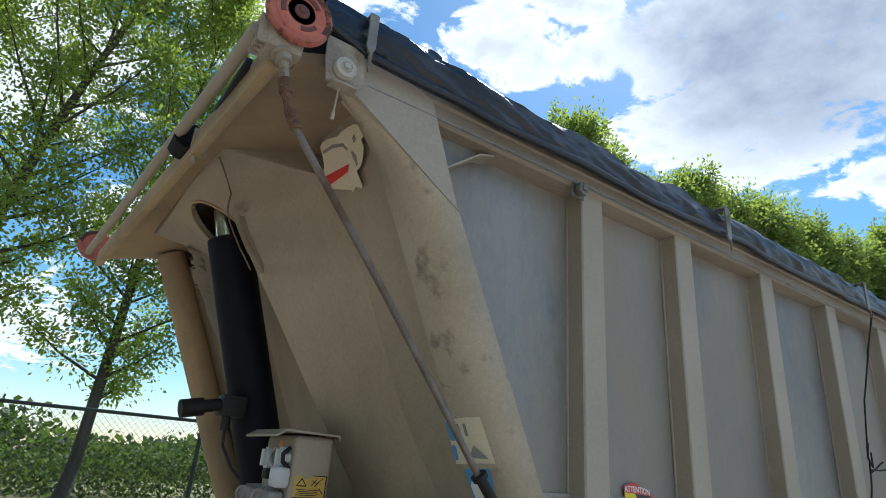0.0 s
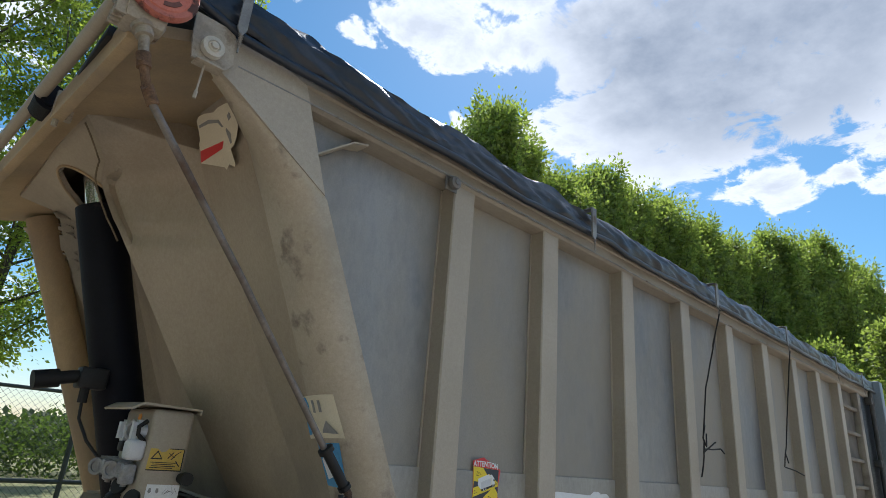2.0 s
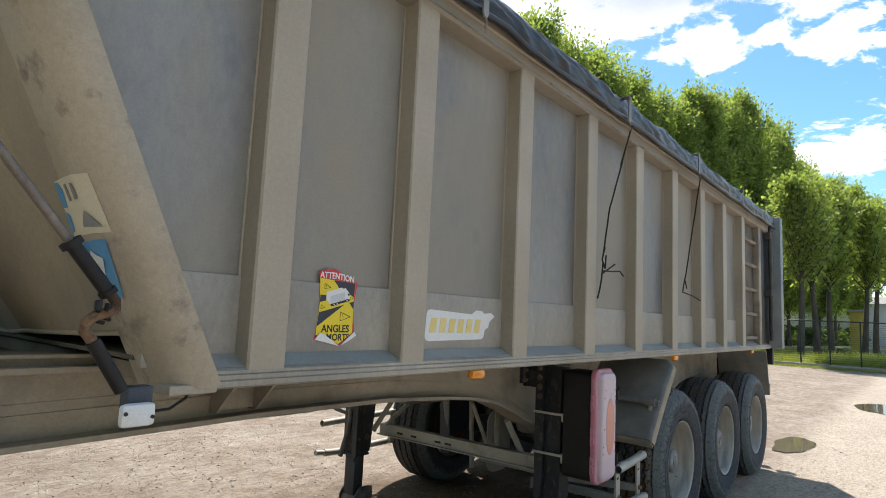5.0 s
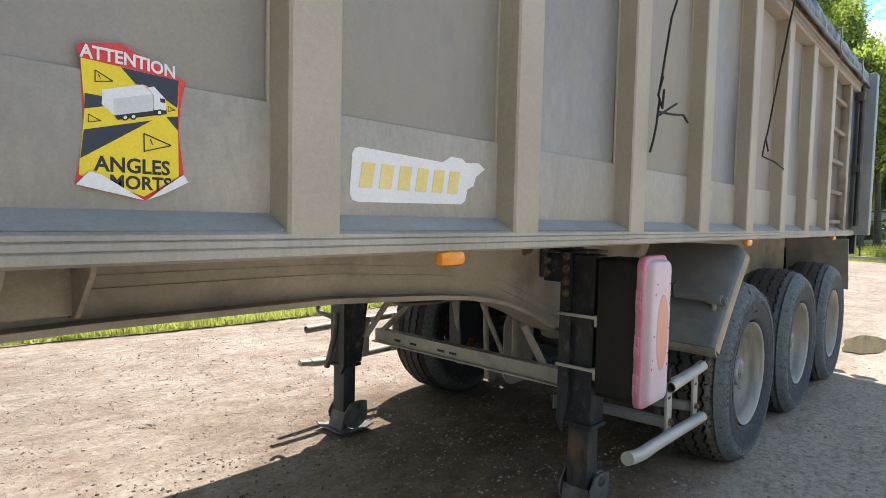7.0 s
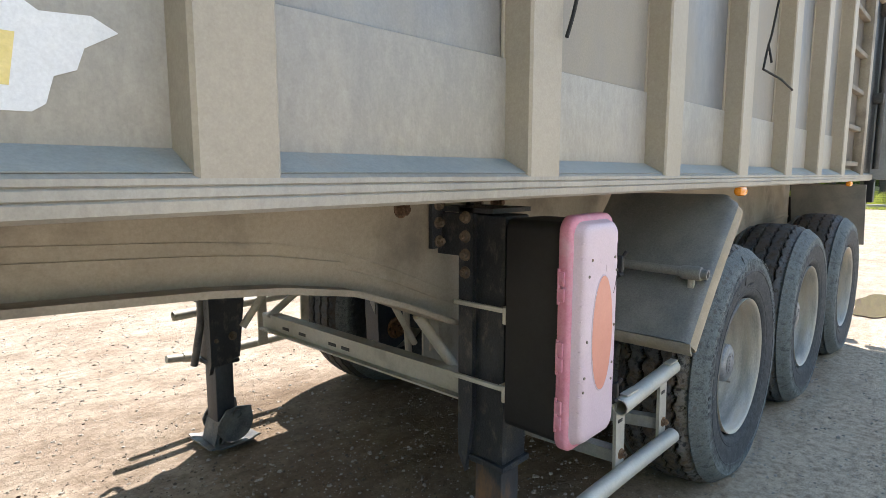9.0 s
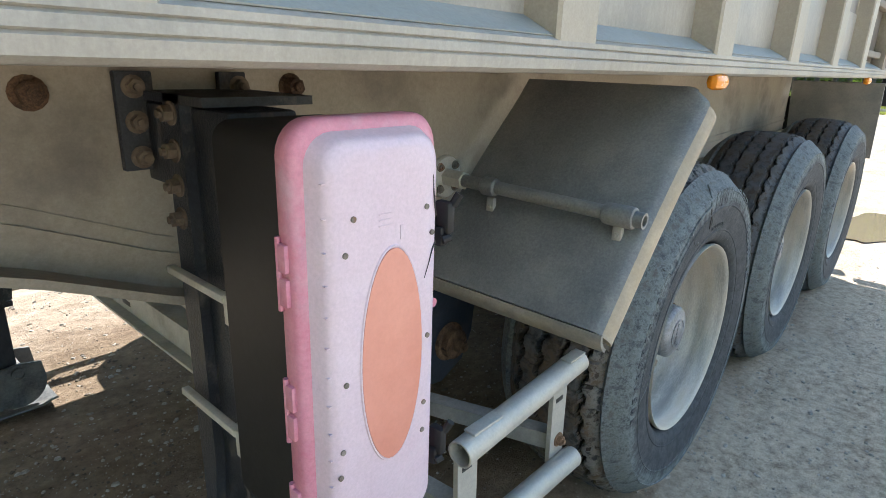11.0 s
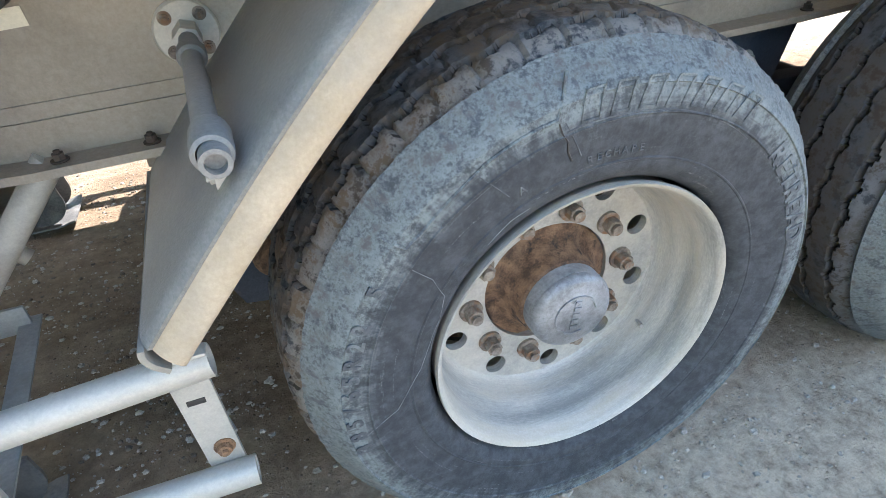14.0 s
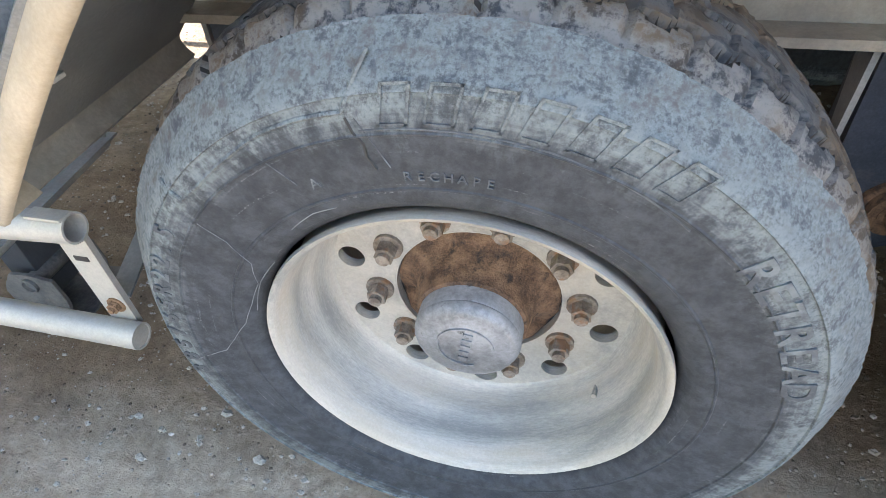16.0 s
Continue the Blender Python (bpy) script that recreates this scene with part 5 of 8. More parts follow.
pipe(bm, [(1.880, -0.02, 1.706), (1.889, -0.02, 1.695)], 0.025, 14)
pipe(bm, [(1.966, -0.02, 1.602), (1.974, -0.02, 1.592)], 0.021, 14)
part("crank_grip", bm, BLACK_PLASTIC, rod, "black plastic grip")
bm = bmesh.new()
pipe(bm, [(1.970, -0.02, 1.60), (1.988, -0.02, 1.578), (1.990, -0.022, 1.562), (1.974, -0.025, 1.552), (1.945, -0.03, 1.542), (1.928, -0.03, 1.528), (1.926, -0.03, 1.510), (1.948, -0.03, 1.482)], 0.0125, 12)
part("crank_bend", bm, RUST, rod)
bm = bmesh.new()
pipe(bm, [(1.945, -0.03, 1.487), (2.022, -0.02, 1.372)], 0.016, 12)
part("crank_handle", bm, BLACK_PLASTIC, rod)
bm = bmesh.new()
pipe(bm, [(1.945, -0.045, 1.565), (1.953, -0.02, 1.53), (1.972, -0.005, 1.527)], 0.005, 8)
pipe(bm, [(1.962, -0.045, 1.570), (1.970, -0.02, 1.537), (1.985, -0.005, 1.534)], 0.005, 8)
box(bm, 1.938, 1.952, -0.05, -0.034, 1.555, 1.578, 0.003)
part("crank_clip", bm, BLACK, rod)
# stickers on the post
def on_post(bm, a0, z0, lift):
    """Wraps a flat drawing round the corner post; a0 is its place from the side face (0) to the front (1 and on)."""
    bmesh.ops.triangulate(bm, faces=bm.faces[:])
    bmesh.ops.subdivide_edges(bm, edges=bm.edges[:], cuts=3, use_grid_fill=True)
    for v in bm.verts:
        a, z = a0 - v.co.x / 0.125, z0 + v.co.y
        t = min(a, 1) * math.pi / 2
        r = 0.118 + lift + v.co.z
        x, y = edge_x(z) + 0.006 - r * math.sin(t), 0.104 - r * math.cos(t) + 0.14 * max(0, a - 1)
        v.co = Vector((x, y, z))
    return bm
bm = bmesh.new(); poly(bm, [(-0.064, -0.07), (0.066, -0.062), (0.062, 0.07), (-0.06, 0.062)])
lab = part("faded_label", on_post(bm, 1.13, 1.803, 0.016), CREAM, trailer, "peeling cream paper label with small print")
for pts, m in (([(-0.058, 0.0), (-0.035, 0.0), (-0.03, 0.04), (-0.04, 0.058), (-0.058, 0.058)], BLUEINK), ([(-0.06, -0.06), (-0.045, -0.055), (-0.04, -0.02), (-0.052, -0.01), (-0.06, -0.02)], BLUEINK),
               ([(0.012, -0.05), (0.056, -0.05), (0.032, -0.012)], GREYINK), ([(-0.012, 0.012), (0.0, 0.012), (0.0, 0.05), (-0.012, 0.05)], GREYINK), ([(0.018, 0.014), (0.026, 0.014), (0.026, 0.05), (0.018, 0.05)], GREYINK)):
    bm = bmesh.new(); poly(bm, pts)
    part("print_bar", on_post(bm, 1.13, 1.803, 0.0185), m, lab)
bm = bmesh.new(); poly(bm, [(-0.036, -0.07), (0.036, -0.075), (0.042, 0.065), (-0.04, 0.06)])
lab = part("blue_label", on_post(bm, 1.06, 1.66, 0.016), BLUEINK, trailer, "torn blue and white label")
bm = bmesh.new(); poly(bm, [(-0.02, -0.05), (0.012, -0.04), (0.025, 0.02), (-0.01, 0.04), (-0.03, 0.01)])
part("print_bar", on_post(bm, 1.06, 1.66, 0.0185), WHITE, lab)
# emblem on the front wall: a cream silhouette with a red bar
def on_front(bm, y0, z0, lift):
    """Wraps a flat drawing onto the front wall; x of the drawing runs towards the near corner."""
    for v in bm.verts:
        p = front_pt(y0 - 0.66 * v.co.x, z0 + v.co.y)
        v.co = p + Vector((-0.905, 0.0, -0.425)) * (lift + v.co.z)
    return bm
bm = bmesh.new()
poly(bm, [(-0.2457, 0.1), (-0.1971, 0.1143), (-0.1296, 0.1113), (-0.0225, 0.0946), (0.027, 0.0991), (0.1069, 0.0959), (0.175, 0.0892), (0.2179, 0.0691), (0.2311, 0.0429), (0.1904, 0.0293), (0.1989, 0.0043), (0.1542, -0.0281), (0.1175, -0.0435), (0.0704, -0.0492), (0.0388, -0.0721), (0.0845, -0.1043), (0.0672, -0.1106), (0.0205, -0.0939), (-0.0205, -0.1056), (-0.0364, -0.0948), (0.0142, -0.0574), (-0.009, -0.0329), (-0.2828, -0.0396), (-0.2605, 0.002), (-0.1095, -0.0062), (-0.1428, 0.0253), (-0.1982, 0.0329), (-0.2641, 0.0384), (-0.2632, 0.072)])
bmesh.ops.triangulate(bm, faces=bm.faces[:])
bmesh.ops.subdivide_edges(bm, edges=bm.edges[:], cuts=5, use_grid_fill=True)
em = part("emblem", on_front(bm, 0.37, 2.765, 0.0225), CREAM, trailer, "cream silhouette emblem with a red bar")
for drawn, m, nm in (([(-0.2544, 0.0008), (0.0203, -0.0133), (-0.0105, -0.0346), (-0.2812, -0.0378)], REDINK, "emblem_bar"), ([(0.115, 0.055), (0.145, 0.062), (0.150, 0.042), (0.120, 0.036)], GREYINK, "emblem_patch"),
                     ([(-0.21, 0.085), (-0.09, 0.082), (0.02, 0.060), (0.05, 0.030), (0.035, 0.030), (0.005, 0.052), (-0.10, 0.070), (-0.21, 0.075)], GREYINK, "emblem_line"), ([(0.08, 0.02), (0.11, -0.005), (0.10, -0.035), (0.085, -0.035), (0.092, -0.005), (0.068, 0.016)], GREYINK, "emblem_line")):
    bm = bmesh.new()
    poly(bm, drawn, 0.0)
    bmesh.ops.triangulate(bm, faces=bm.faces[:])
    bmesh.ops.subdivide_edges(bm, edges=bm.edges[:], cuts=3, use_grid_fill=True)
    part(nm, on_front(bm, 0.37, 2.765, 0.0245), m, em)
# lamp bracket under the corner post
bm = bmesh.new()
box(bm, 2.045, 2.105, -0.005, 0.04, 1.31, 1.375, 0.004)
lamp_b = part("lamp_bracket", bm, BLUEBLACK, trailer, "dark blue lamp bracket")
bm = bmesh.new()
box(bm, 2.024, 2.106, -0.03, -0.004, 1.283, 1.339, 0.012)
ml = part("marker_lamp", bm, WHITE, lamp_b, "white marker lamp")
for x, z in ((2.034, 1.317), (2.096, 1.306)):
    bm = bmesh.new(); pipe(bm, [(x, -0.029, z), (x, -0.0315, z)], 0.005, 8)
    part("screw", bm, BLACKINK, ml)
bm = bmesh.new()
pipe(bm, [(2.105, -0.01, 1.315), (2.15, 0.0, 1.315), (2.20, 0.02, 1.335), (2.225, 0.03, 1.37)], 0.004, 6)
part("lamp_cable", bm, BLACK_PLASTIC, lamp_b)
for x, z, w in ((3.48, 1.335, 0.05), (6.08, 1.335, 0.05), (8.7, 1.335, 0.05)):
    bm = bmesh.new()
    box(bm, x - w, x + w, -0.006, 0.03, z - 0.020, z + 0.022, 0.0175)
    part("side_marker", bm, AMBER, trailer, "orange side marker lamp under the sill")


# ---- wheels ----
def tyre_material(name, tread, tops=(0.19, 0.178, 0.165), mud=(0.10, 0.073, 0.049)):
    """Rubber: dust lies on the outer half of the wall and on the tread's tops, mud in the grooves."""
    m = bpy.data.materials.new(name)
    m.use_nodes = True
    n, l = m.node_tree.nodes, m.node_tree.links
    b = n["Principled BSDF"]
    co = n.new("ShaderNodeTexCoord")
    flat_ = n.new("ShaderNodeVectorMath"); flat_.operation = "MULTIPLY"; flat_.inputs[1].default_value = (1, 0, 1)
    l.new(co.outputs["Object"], flat_.inputs[0])
    ln = n.new("ShaderNodeVectorMath"); ln.operation = "LENGTH"; l.new(flat_.outputs[0], ln.inputs[0])
    def noise_(scale, detail, rough):
        t = n.new("ShaderNodeTexNoise"); t.inputs["Scale"].default_value, t.inputs["Detail"].default_value, t.inputs["Roughness"].default_value = scale, detail, rough
        l.new(co.outputs["Object"], t.inputs["Vector"])
        return t
    def ramp(src, a, b_, lo=0.0, hi=1.0):
        r = n.new("ShaderNodeMapRange"); r.interpolation_type = "SMOOTHSTEP"
        r.inputs["From Min"].default_value, r.inputs["From Max"].default_value, r.inputs["To Min"].default_value, r.inputs["To Max"].default_value = a, b_, lo, hi
        l.new(src, r.inputs["Value"])
        return r.outputs[0]
    def op(kind, a, b_):
        o = n.new("ShaderNodeMath"); o.operation = kind
        for k, v in ((0, a), (1, b_)):
            if isinstance(v, float): o.inputs[k].default_value = v
            else: l.new(v, o.inputs[k])
        return o.outputs[0]
    def mix(f, a, b_):
        x = n.new("ShaderNodeMix"); x.data_type = "RGBA"
        l.new(f, x.inputs["Factor"])
        for key, v in (("A", a), ("B", b_)):
            if isinstance(v, tuple): x.inputs[key].default_value = (*v, 1)
            else: l.new(v, x.inputs[key])
        return x.outputs["Result"]
    big, mid, fine = noise_(9, 7, 0.62), noise_(34, 8, 0.72), noise_(170, 6, 0.8)
    base = mix(ramp(mid.outputs["Fac"], 0.35, 0.7), (0.030, 0.034, 0.040), (0.062, 0.068, 0.077))
    speck = op("ADD", op("MULTIPLY", mid.outputs["Fac"], 0.5), op("MULTIPLY", fine.outputs["Fac"], 0.5))
    if tread:
        top = op("MULTIPLY", ramp(mid.outputs["Fac"], 0.40, 0.52), ramp(fine.outputs["Fac"], 0.34, 0.50, 0.5, 1.0))
        col = mix(ramp(big.outputs["Fac"], 0.40, 0.58), base, (0.055, 0.041, 0.030))
        # the shoulder is paler than the muddy middle
        across = n.new("ShaderNodeSeparateXYZ"); l.new(co.outputs["Object"], across.inputs[0])
        col = mix(op("MULTIPLY", top, ramp(across.outputs["Y"], 0.055, 0.11, 1.0, 0.28)), col, tops)
        col = mix(op("MULTIPLY", ramp(big.outputs["Fac"], 0.46, 0.58), ramp(mid.outputs["Fac"], 0.46, 0.58)), col, mud)
    else:
        # marks that run outwards from the hub
        sep_ = n.new("ShaderNodeSeparateXYZ"); l.new(co.outputs["Object"], sep_.inputs[0])
        turn = op("ARCTAN2", sep_.outputs["X"], sep_.outputs["Z"])
        pol = n.new("ShaderNodeCombineXYZ"); l.new(op("MULTIPLY", turn, 22.0), pol.inputs[0]); l.new(op("MULTIPLY", ln.outputs["Value"], 22.0), pol.inputs[1])
        streak = n.new("ShaderNodeTexNoise"); streak.inputs["Scale"].default_value, streak.inputs["Detail"].default_value, streak.inputs["Roughness"].default_value = 1.0, 7, 0.65
        l.new(pol.outputs[0], streak.inputs["Vector"])
        ringv = n.new("ShaderNodeCombineXYZ"); l.new(op("MULTIPLY", turn, 1.6), ringv.inputs[0]); l.new(op("MULTIPLY", ln.outputs["Value"], 130.0), ringv.inputs[1])
        rings = n.new("ShaderNodeTexNoise"); rings.inputs["Scale"].default_value, rings.inputs["Detail"].default_value, rings.inputs["Roughness"].default_value = 1.0, 8, 0.6
        l.new(ringv.outputs[0], rings.inputs["Vector"])
        zone = op("ADD", ramp(ln.outputs["Value"], 0.395, 0.505), op("MULTIPLY", op("SUBTRACT", big.outputs["Fac"], 0.5), 0.7))
        zone = op("ADD", zone, op("MULTIPLY", op("SUBTRACT", rings.outputs["Fac"], 0.5), 0.9))
        zone = op("ADD", zone, op("MULTIPLY", op("SUBTRACT", streak.outputs["Fac"], 0.5), 2.0))
        zone = op("MULTIPLY", ramp(zone, 0.26, 1.0), ramp(speck, 0.40, 0.56, 0.22, 1.0))
        col = mix(zone, base, (0.172, 0.197, 0.202))
        # dust wiped off in dark smears, and pale chalky edges
        wipe = op("MULTIPLY", ramp(streak.outputs["Fac"], 0.53, 0.66), ramp(big.outputs["Fac"], 0.42, 0.58))
        col = mix(op("MULTIPLY", wipe, 0.75), col, (0.050, 0.056, 0.066))
        chalk = op("MULTIPLY", ramp(rings.outputs["Fac"], 0.60, 0.72), ramp(fine.outputs["Fac"], 0.48, 0.60))
        col = mix(op("MULTIPLY", chalk, 0.6), col, (0.24, 0.25, 0.255))
        rough_edge = op("MULTIPLY", ramp(ln.outputs["Value"], 0.488, 0.515), ramp(mid.outputs["Fac"], 0.48, 0.66))
        col = mix(rough_edge, col, (0.09, 0.088, 0.085))
    l.new(col, b.inputs["Base Color"])
    b.inputs["Roughness"].default_value = 0.78
    b.inputs["Specular IOR Level"].default_value = 0.35
    bu = n.new("ShaderNodeBump"); bu.inputs["Strength"].default_value, bu.inputs["Distance"].default_value = 0.35 if tread else 0.40, 0.006
    l.new(speck, bu.inputs["Height"]); l.new(bu.outputs[0], b.inputs["Normal"])
    return m


HUBRUST = material("rusted_casting", (0.085, 0.050, 0.033), (0.30, 0.18, 0.105), 0.85, 0.1, 34, 260, 0.9, dust=(0.05, 0.036, 0.03), dust_at=(0.56, 0.66), dust_scale=30)
TYRE = tyre_material("dusty_tyre_wall", False)
TREAD = tyre_material("muddy_tyre_tread", True)
TREAD_DARK = tyre_material("dark_tyre_tread", True, (0.115, 0.12, 0.13), (0.070, 0.066, 0.062))


def tyre_mesh(block, turned=0.0):
    bm = bmesh.new()
    side = [(0.322, 0.060), (0.326, 0.022), (0.336, 0.008), (0.348, -0.001), (0.360, -0.0045), (0.366, -0.0048), (0.3675, -0.0066), (0.3695, -0.0066), (0.371, -0.0050), (0.395, -0.0105), (0.420, -0.0135), (0.432, -0.0148), (0.4335, -0.0170), (0.4345, -0.0170), (0.436, -0.0152), (0.455, -0.0148), (0.470, -0.0112), (0.4715, -0.0140), (0.4735, -0.0130), (0.490, 0.004), (0.505, 0.023), (0.516, 0.042)]
    n = 480
    cy = 0.20
    ks = lin(0.052, 0.348, 56)
    rows = []
    for r, y in side:
        rows.append([(r, y, k) for k in range(n)])
    deep_in = []
    def tread_r(y, k):
        t = 2 * math.pi * k / n
        crown = 0.531 - 0.5 * (y - cy) ** 2
        shoulder = -0.010 * smooth(0.10, 0.15, abs(y - cy)) ** 2
        d = 0.0
        if block:
            nb = 48
            tri = abs(((k * nb / n) % 1) * 2 - 1) - 0.5
            for yk in (0.10, 0.165, 0.235, 0.30):
                if abs(y - yk - 0.018 * tri) < 0.0065: d = -0.013
            cell = (k * nb / n + (0.5 if int((y + 0.02) / 0.067) % 2 else 0) + (y - cy) * 3) % 1
            if cell < 0.10: d = min(d, -0.0042)
            d += 0.0022 * noise.noise((math.cos(t) * 14, math.sin(t) * 14, y * 30)) + 0.002 * noise.noise((math.cos(t) * 45, math.sin(t) * 45, y * 80))
        else:
            tri = abs(((k * 45 / n) % 1) * 2 - 1) - 0.5
            for yk in (0.095, 0.165, 0.235, 0.305):
                if abs(y - yk - 0.012 * tri) < 0.0055: d = -0.012
        return crown + shoulder + d, d < -0.0048
    for y in ks:
        got = [tread_r(y, k) for k in range(n)]
        deep_in.append([g[1] for g in got])
        rows.append([(g[0], y, k) for k, g in enumerate(got)])
    for r, y in side[::-1]:
        rows.append([(r, 2 * cy - y, k) for k in range(n)])
    vs = []
    for row in rows:
        ring = []
        for r, y, k in row:
            t = 2 * math.pi * k / n
            if block and 0.505 < r < 0.53 and y < 0.07:
                r += 0.0016 * noise.noise((math.cos(t) * 60, math.sin(t) * 60, y * 90))
            rr = r * (0.978 + 0.060 * smooth(0.33, 0.5, r) + 0.028 * smooth(0.505, 0.53, r))
            x, z = rr * math.cos(t), rr * math.sin(t)
            # flattened where it stands
            c_, s_ = math.cos(turned), math.sin(turned)
            wx, wz = c_ * x + s_ * z, -s_ * x + c_ * z
            if wz < -0.533:
                wz = -0.533
                x, z = c_ * wx - s_ * wz, s_ * wx + c_ * wz
            ring.append(bm.verts.new((x, y, z)))
        vs.append(ring)
    m_i = len(side)
    for j, (a, b) in enumerate(zip(vs, vs[1:])):
        tread = m_i <= j <= m_i + len(ks) - 2
        for k in range(n):
            f = bm.faces.new((a[k], a[(k + 1) % n], b[(k + 1) % n], b[k]))
            f.material_index = (2 if deep_in[j - m_i][k] and deep_in[j - m_i + 1][k] else 1) if tread else 0
    return bm


GROOVE = material("dark_muddy_groove", (0.012, 0.010, 0.009), (0.034, 0.026, 0.019), 0.9, 0, 20, 120, 0.3, dust=(0.10, 0.07, 0.045), dust_at=(0.58, 0.7), dust_scale=8)


def finish_tyre(name, bm, parent, tread):
    ob = part(name, bm, TYRE, parent, "worn black tyre covered in pale grey dust", 30)
    ob.data.materials.append(tread)
    ob.data.materials.append(GROOVE)
    return ob


def wheel(at, block, axis_name="wheel"):
    """A ten-stud wheel about the y axis; its outer side faces -y."""
    w = new("wheel")
    w.parent = trailer
    tagged(w, "dusty wheel with alloy rim and rusty hub")
    ty = finish_tyre("tyre", tyre_mesh(block, at.to_euler().y), w, TREAD if block else TREAD_DARK)
    bm = bmesh.new()
    lathe(bm, [(0.311, 0.024), (0.3145, 0.012), (0.3125, 0.003), (0.306, 0.006), (0.301, 0.016), (0.2985, 0.026), (0.294, 0.034), (0.2895, 0.068), (0.288, 0.094), (0.2835, 0.102), (0.2795, 0.128), (0.274, 0.154), (0.266, 0.167), (0.262, 0.170),
               (0.262, 0.190), (0.270, 0.198), (0.293, 0.200), (0.303, 0.300), (0.317, 0.360), (0.318, 0.350), (0.310, 0.200), (0.303, 0.060), (0.308, 0.030)], n=72, close=True)
    part("rim", bm, RIMMAT, w, "dusty pale alloy rim", 40)
    # disc with ten round openings
    bm = bmesh.new()
    m = 24
    loops = []
    for face_y in (0.170, 0.190):
        for k in range(10):
            a0 = 2 * math.pi * (k + 0.5) / 10 + radians(13)
            c = Vector((0.231 * math.cos(a0), face_y, 0.231 * math.sin(a0)))
            half = math.pi / 10
            inner, outer = [], []
            for i in range(m):
                t = 2 * math.pi * i / m
                inner.append(bm.verts.new(c + Vector((0.0245 * math.cos(t + a0), 0, 0.0245 * math.sin(t + a0)))))
                u, v = math.cos(t), math.sin(t)
                s = 1 / max(abs(u), abs(v))
                rr = 0.206 + 0.060 * u * s
                aa = a0 + half * v * s
                outer.append(bm.verts.new((rr * math.cos(aa), face_y, rr * math.sin(aa))))
            for i in range(m):
                bm.faces.new((inner[i], inner[(i + 1) % m], outer[(i + 1) % m], outer[i]))
            loops.append(inner)
    for a_, b_ in zip(loops[:10], loops[10:]):
        for i in range(m):
            bm.faces.new((a_[i], a_[(i + 1) % m], b_[(i + 1) % m], b_[i]))
    lathe(bm, [(0.1465, 0.171), (0.149, 0.1695), (0.149, 0.189), (0.1465, 0.189)], n=60, close=True)
    bmesh.ops.remove_doubles(bm, verts=bm.verts, dist=0.0004)
    part("rim_disc", bm, RIMMAT, w, angle=40)
    bm = bmesh.new()
    lathe(bm, [(0.0, 0.082), (0.086, 0.088), (0.094, 0.094), (0.097, 0.110), (0.101, 0.128), (0.108, 0.142), (0.120, 0.152), (0.139, 0.155), (0.144, 0.160), (0.144, 0.18), (0.0, 0.18)], n=40)
    for v in bm.verts:
        if 0.1 < v.co.y < 0.16:
            a = math.atan2(v.co.z, v.co.x)
            dip = max(0, math.cos((a + 0.3) * 5)) ** 2
            v.co.y += 0.016 * dip
    bmesh.ops.translate(bm, verts=bm.verts, vec=(0, 0.018, 0))
    part("hub", bm, HUBRUST, w, "rusty brown wheel hub", 40)
    bm = bmesh.new()
    lathe(bm, [(0.0, 0.0535), (0.052, 0.0535), (0.054, 0.055), (0.074, 0.056), (0.083, 0.061), (0.088, 0.069), (0.089, 0.074), (0.086, 0.078), (0.089, 0.083), (0.089, 0.126), (0.0, 0.126)], n=48)
    bmesh.ops.translate(bm, verts=bm.verts, vec=(0, 0.002, 0))
    cap = part("hub_cap", bm, CAPMAT, w, "scuffed grey hub cap", 40)
    bm = bmesh.new()
    pts = [(0.048 * math.cos(t), 0.048 * math.sin(t)) for t in lin(0.3, 5.2, 24)] + [(0.044 * math.cos(t), 0.044 * math.sin(t)) for t in lin(5.2, 0.3, 24)]
    prism(bm, pts, "y", 0.050, 0.053)
    for z in lin(-0.03, 0.03, 5):
        box(bm, -0.008, 0.008, 0.0505, 0.053, z - 0.005, z + 0.005)
    bmesh.ops.translate(bm, verts=bm.verts, vec=(0, 0.002, 0))
    part("embossed_mark", bm, CAPMAT, w)
    for k in range(10):
        a = 2 * math.pi * k / 10 + radians(13)
        bm = bmesh.new()
        pipe(bm, [(0, 0.175, 0), (0, 0.168, 0)], 0.026, 16)
        pipe(bm, [(0, 0.169, 0), (0, 0.145, 0)], 0.0185, 6)
        pipe(bm, [(0, 0.146, 0), (0, 0.136, 0)], 0.0118, 12)
        bmesh.ops.rotate(bm, verts=bm.verts, cent=(0, 0, 0), matrix=Matrix.Rotation(k * 1.7, 3, "Y"))
        bmesh.ops.translate(bm, verts=bm.verts, vec=(0.179 * math.cos(a), -0.005, 0.179 * math.sin(a)))
        part("wheel_nut", bm, BOLT, w)
    bm = bmesh.new()
    pipe(bm, [(0.255, 0.15, -0.13), (0.245, 0.11, -0.125)], 0.005, 8)
    part("tyre_valve", bm, STEEL, w)
    w.matrix_local = at
    return w


def arc_text(body, r, mid, size, spread, tyre_parent, y=-0.0105, depth=0.0016, bold=0.0, mat=None):
    """Raised letters round the tyre's outer wall; angles in degrees, clockwise from the top as seen from outside."""
    n = len(body)
    for i, ch in enumerate(body):
        if ch == " ": continue
        a = radians(mid + (i - (n - 1) / 2) * spread)
        bm = text_mesh(ch, size, depth, bold)
        flat_on(bm, (r * math.sin(a), y, r * math.cos(a)), (math.cos(a), 0, -math.sin(a)), (math.sin(a), 0, math.cos(a)))
        part("letter", bm, mat or TYRE, tyre_parent, angle=20)


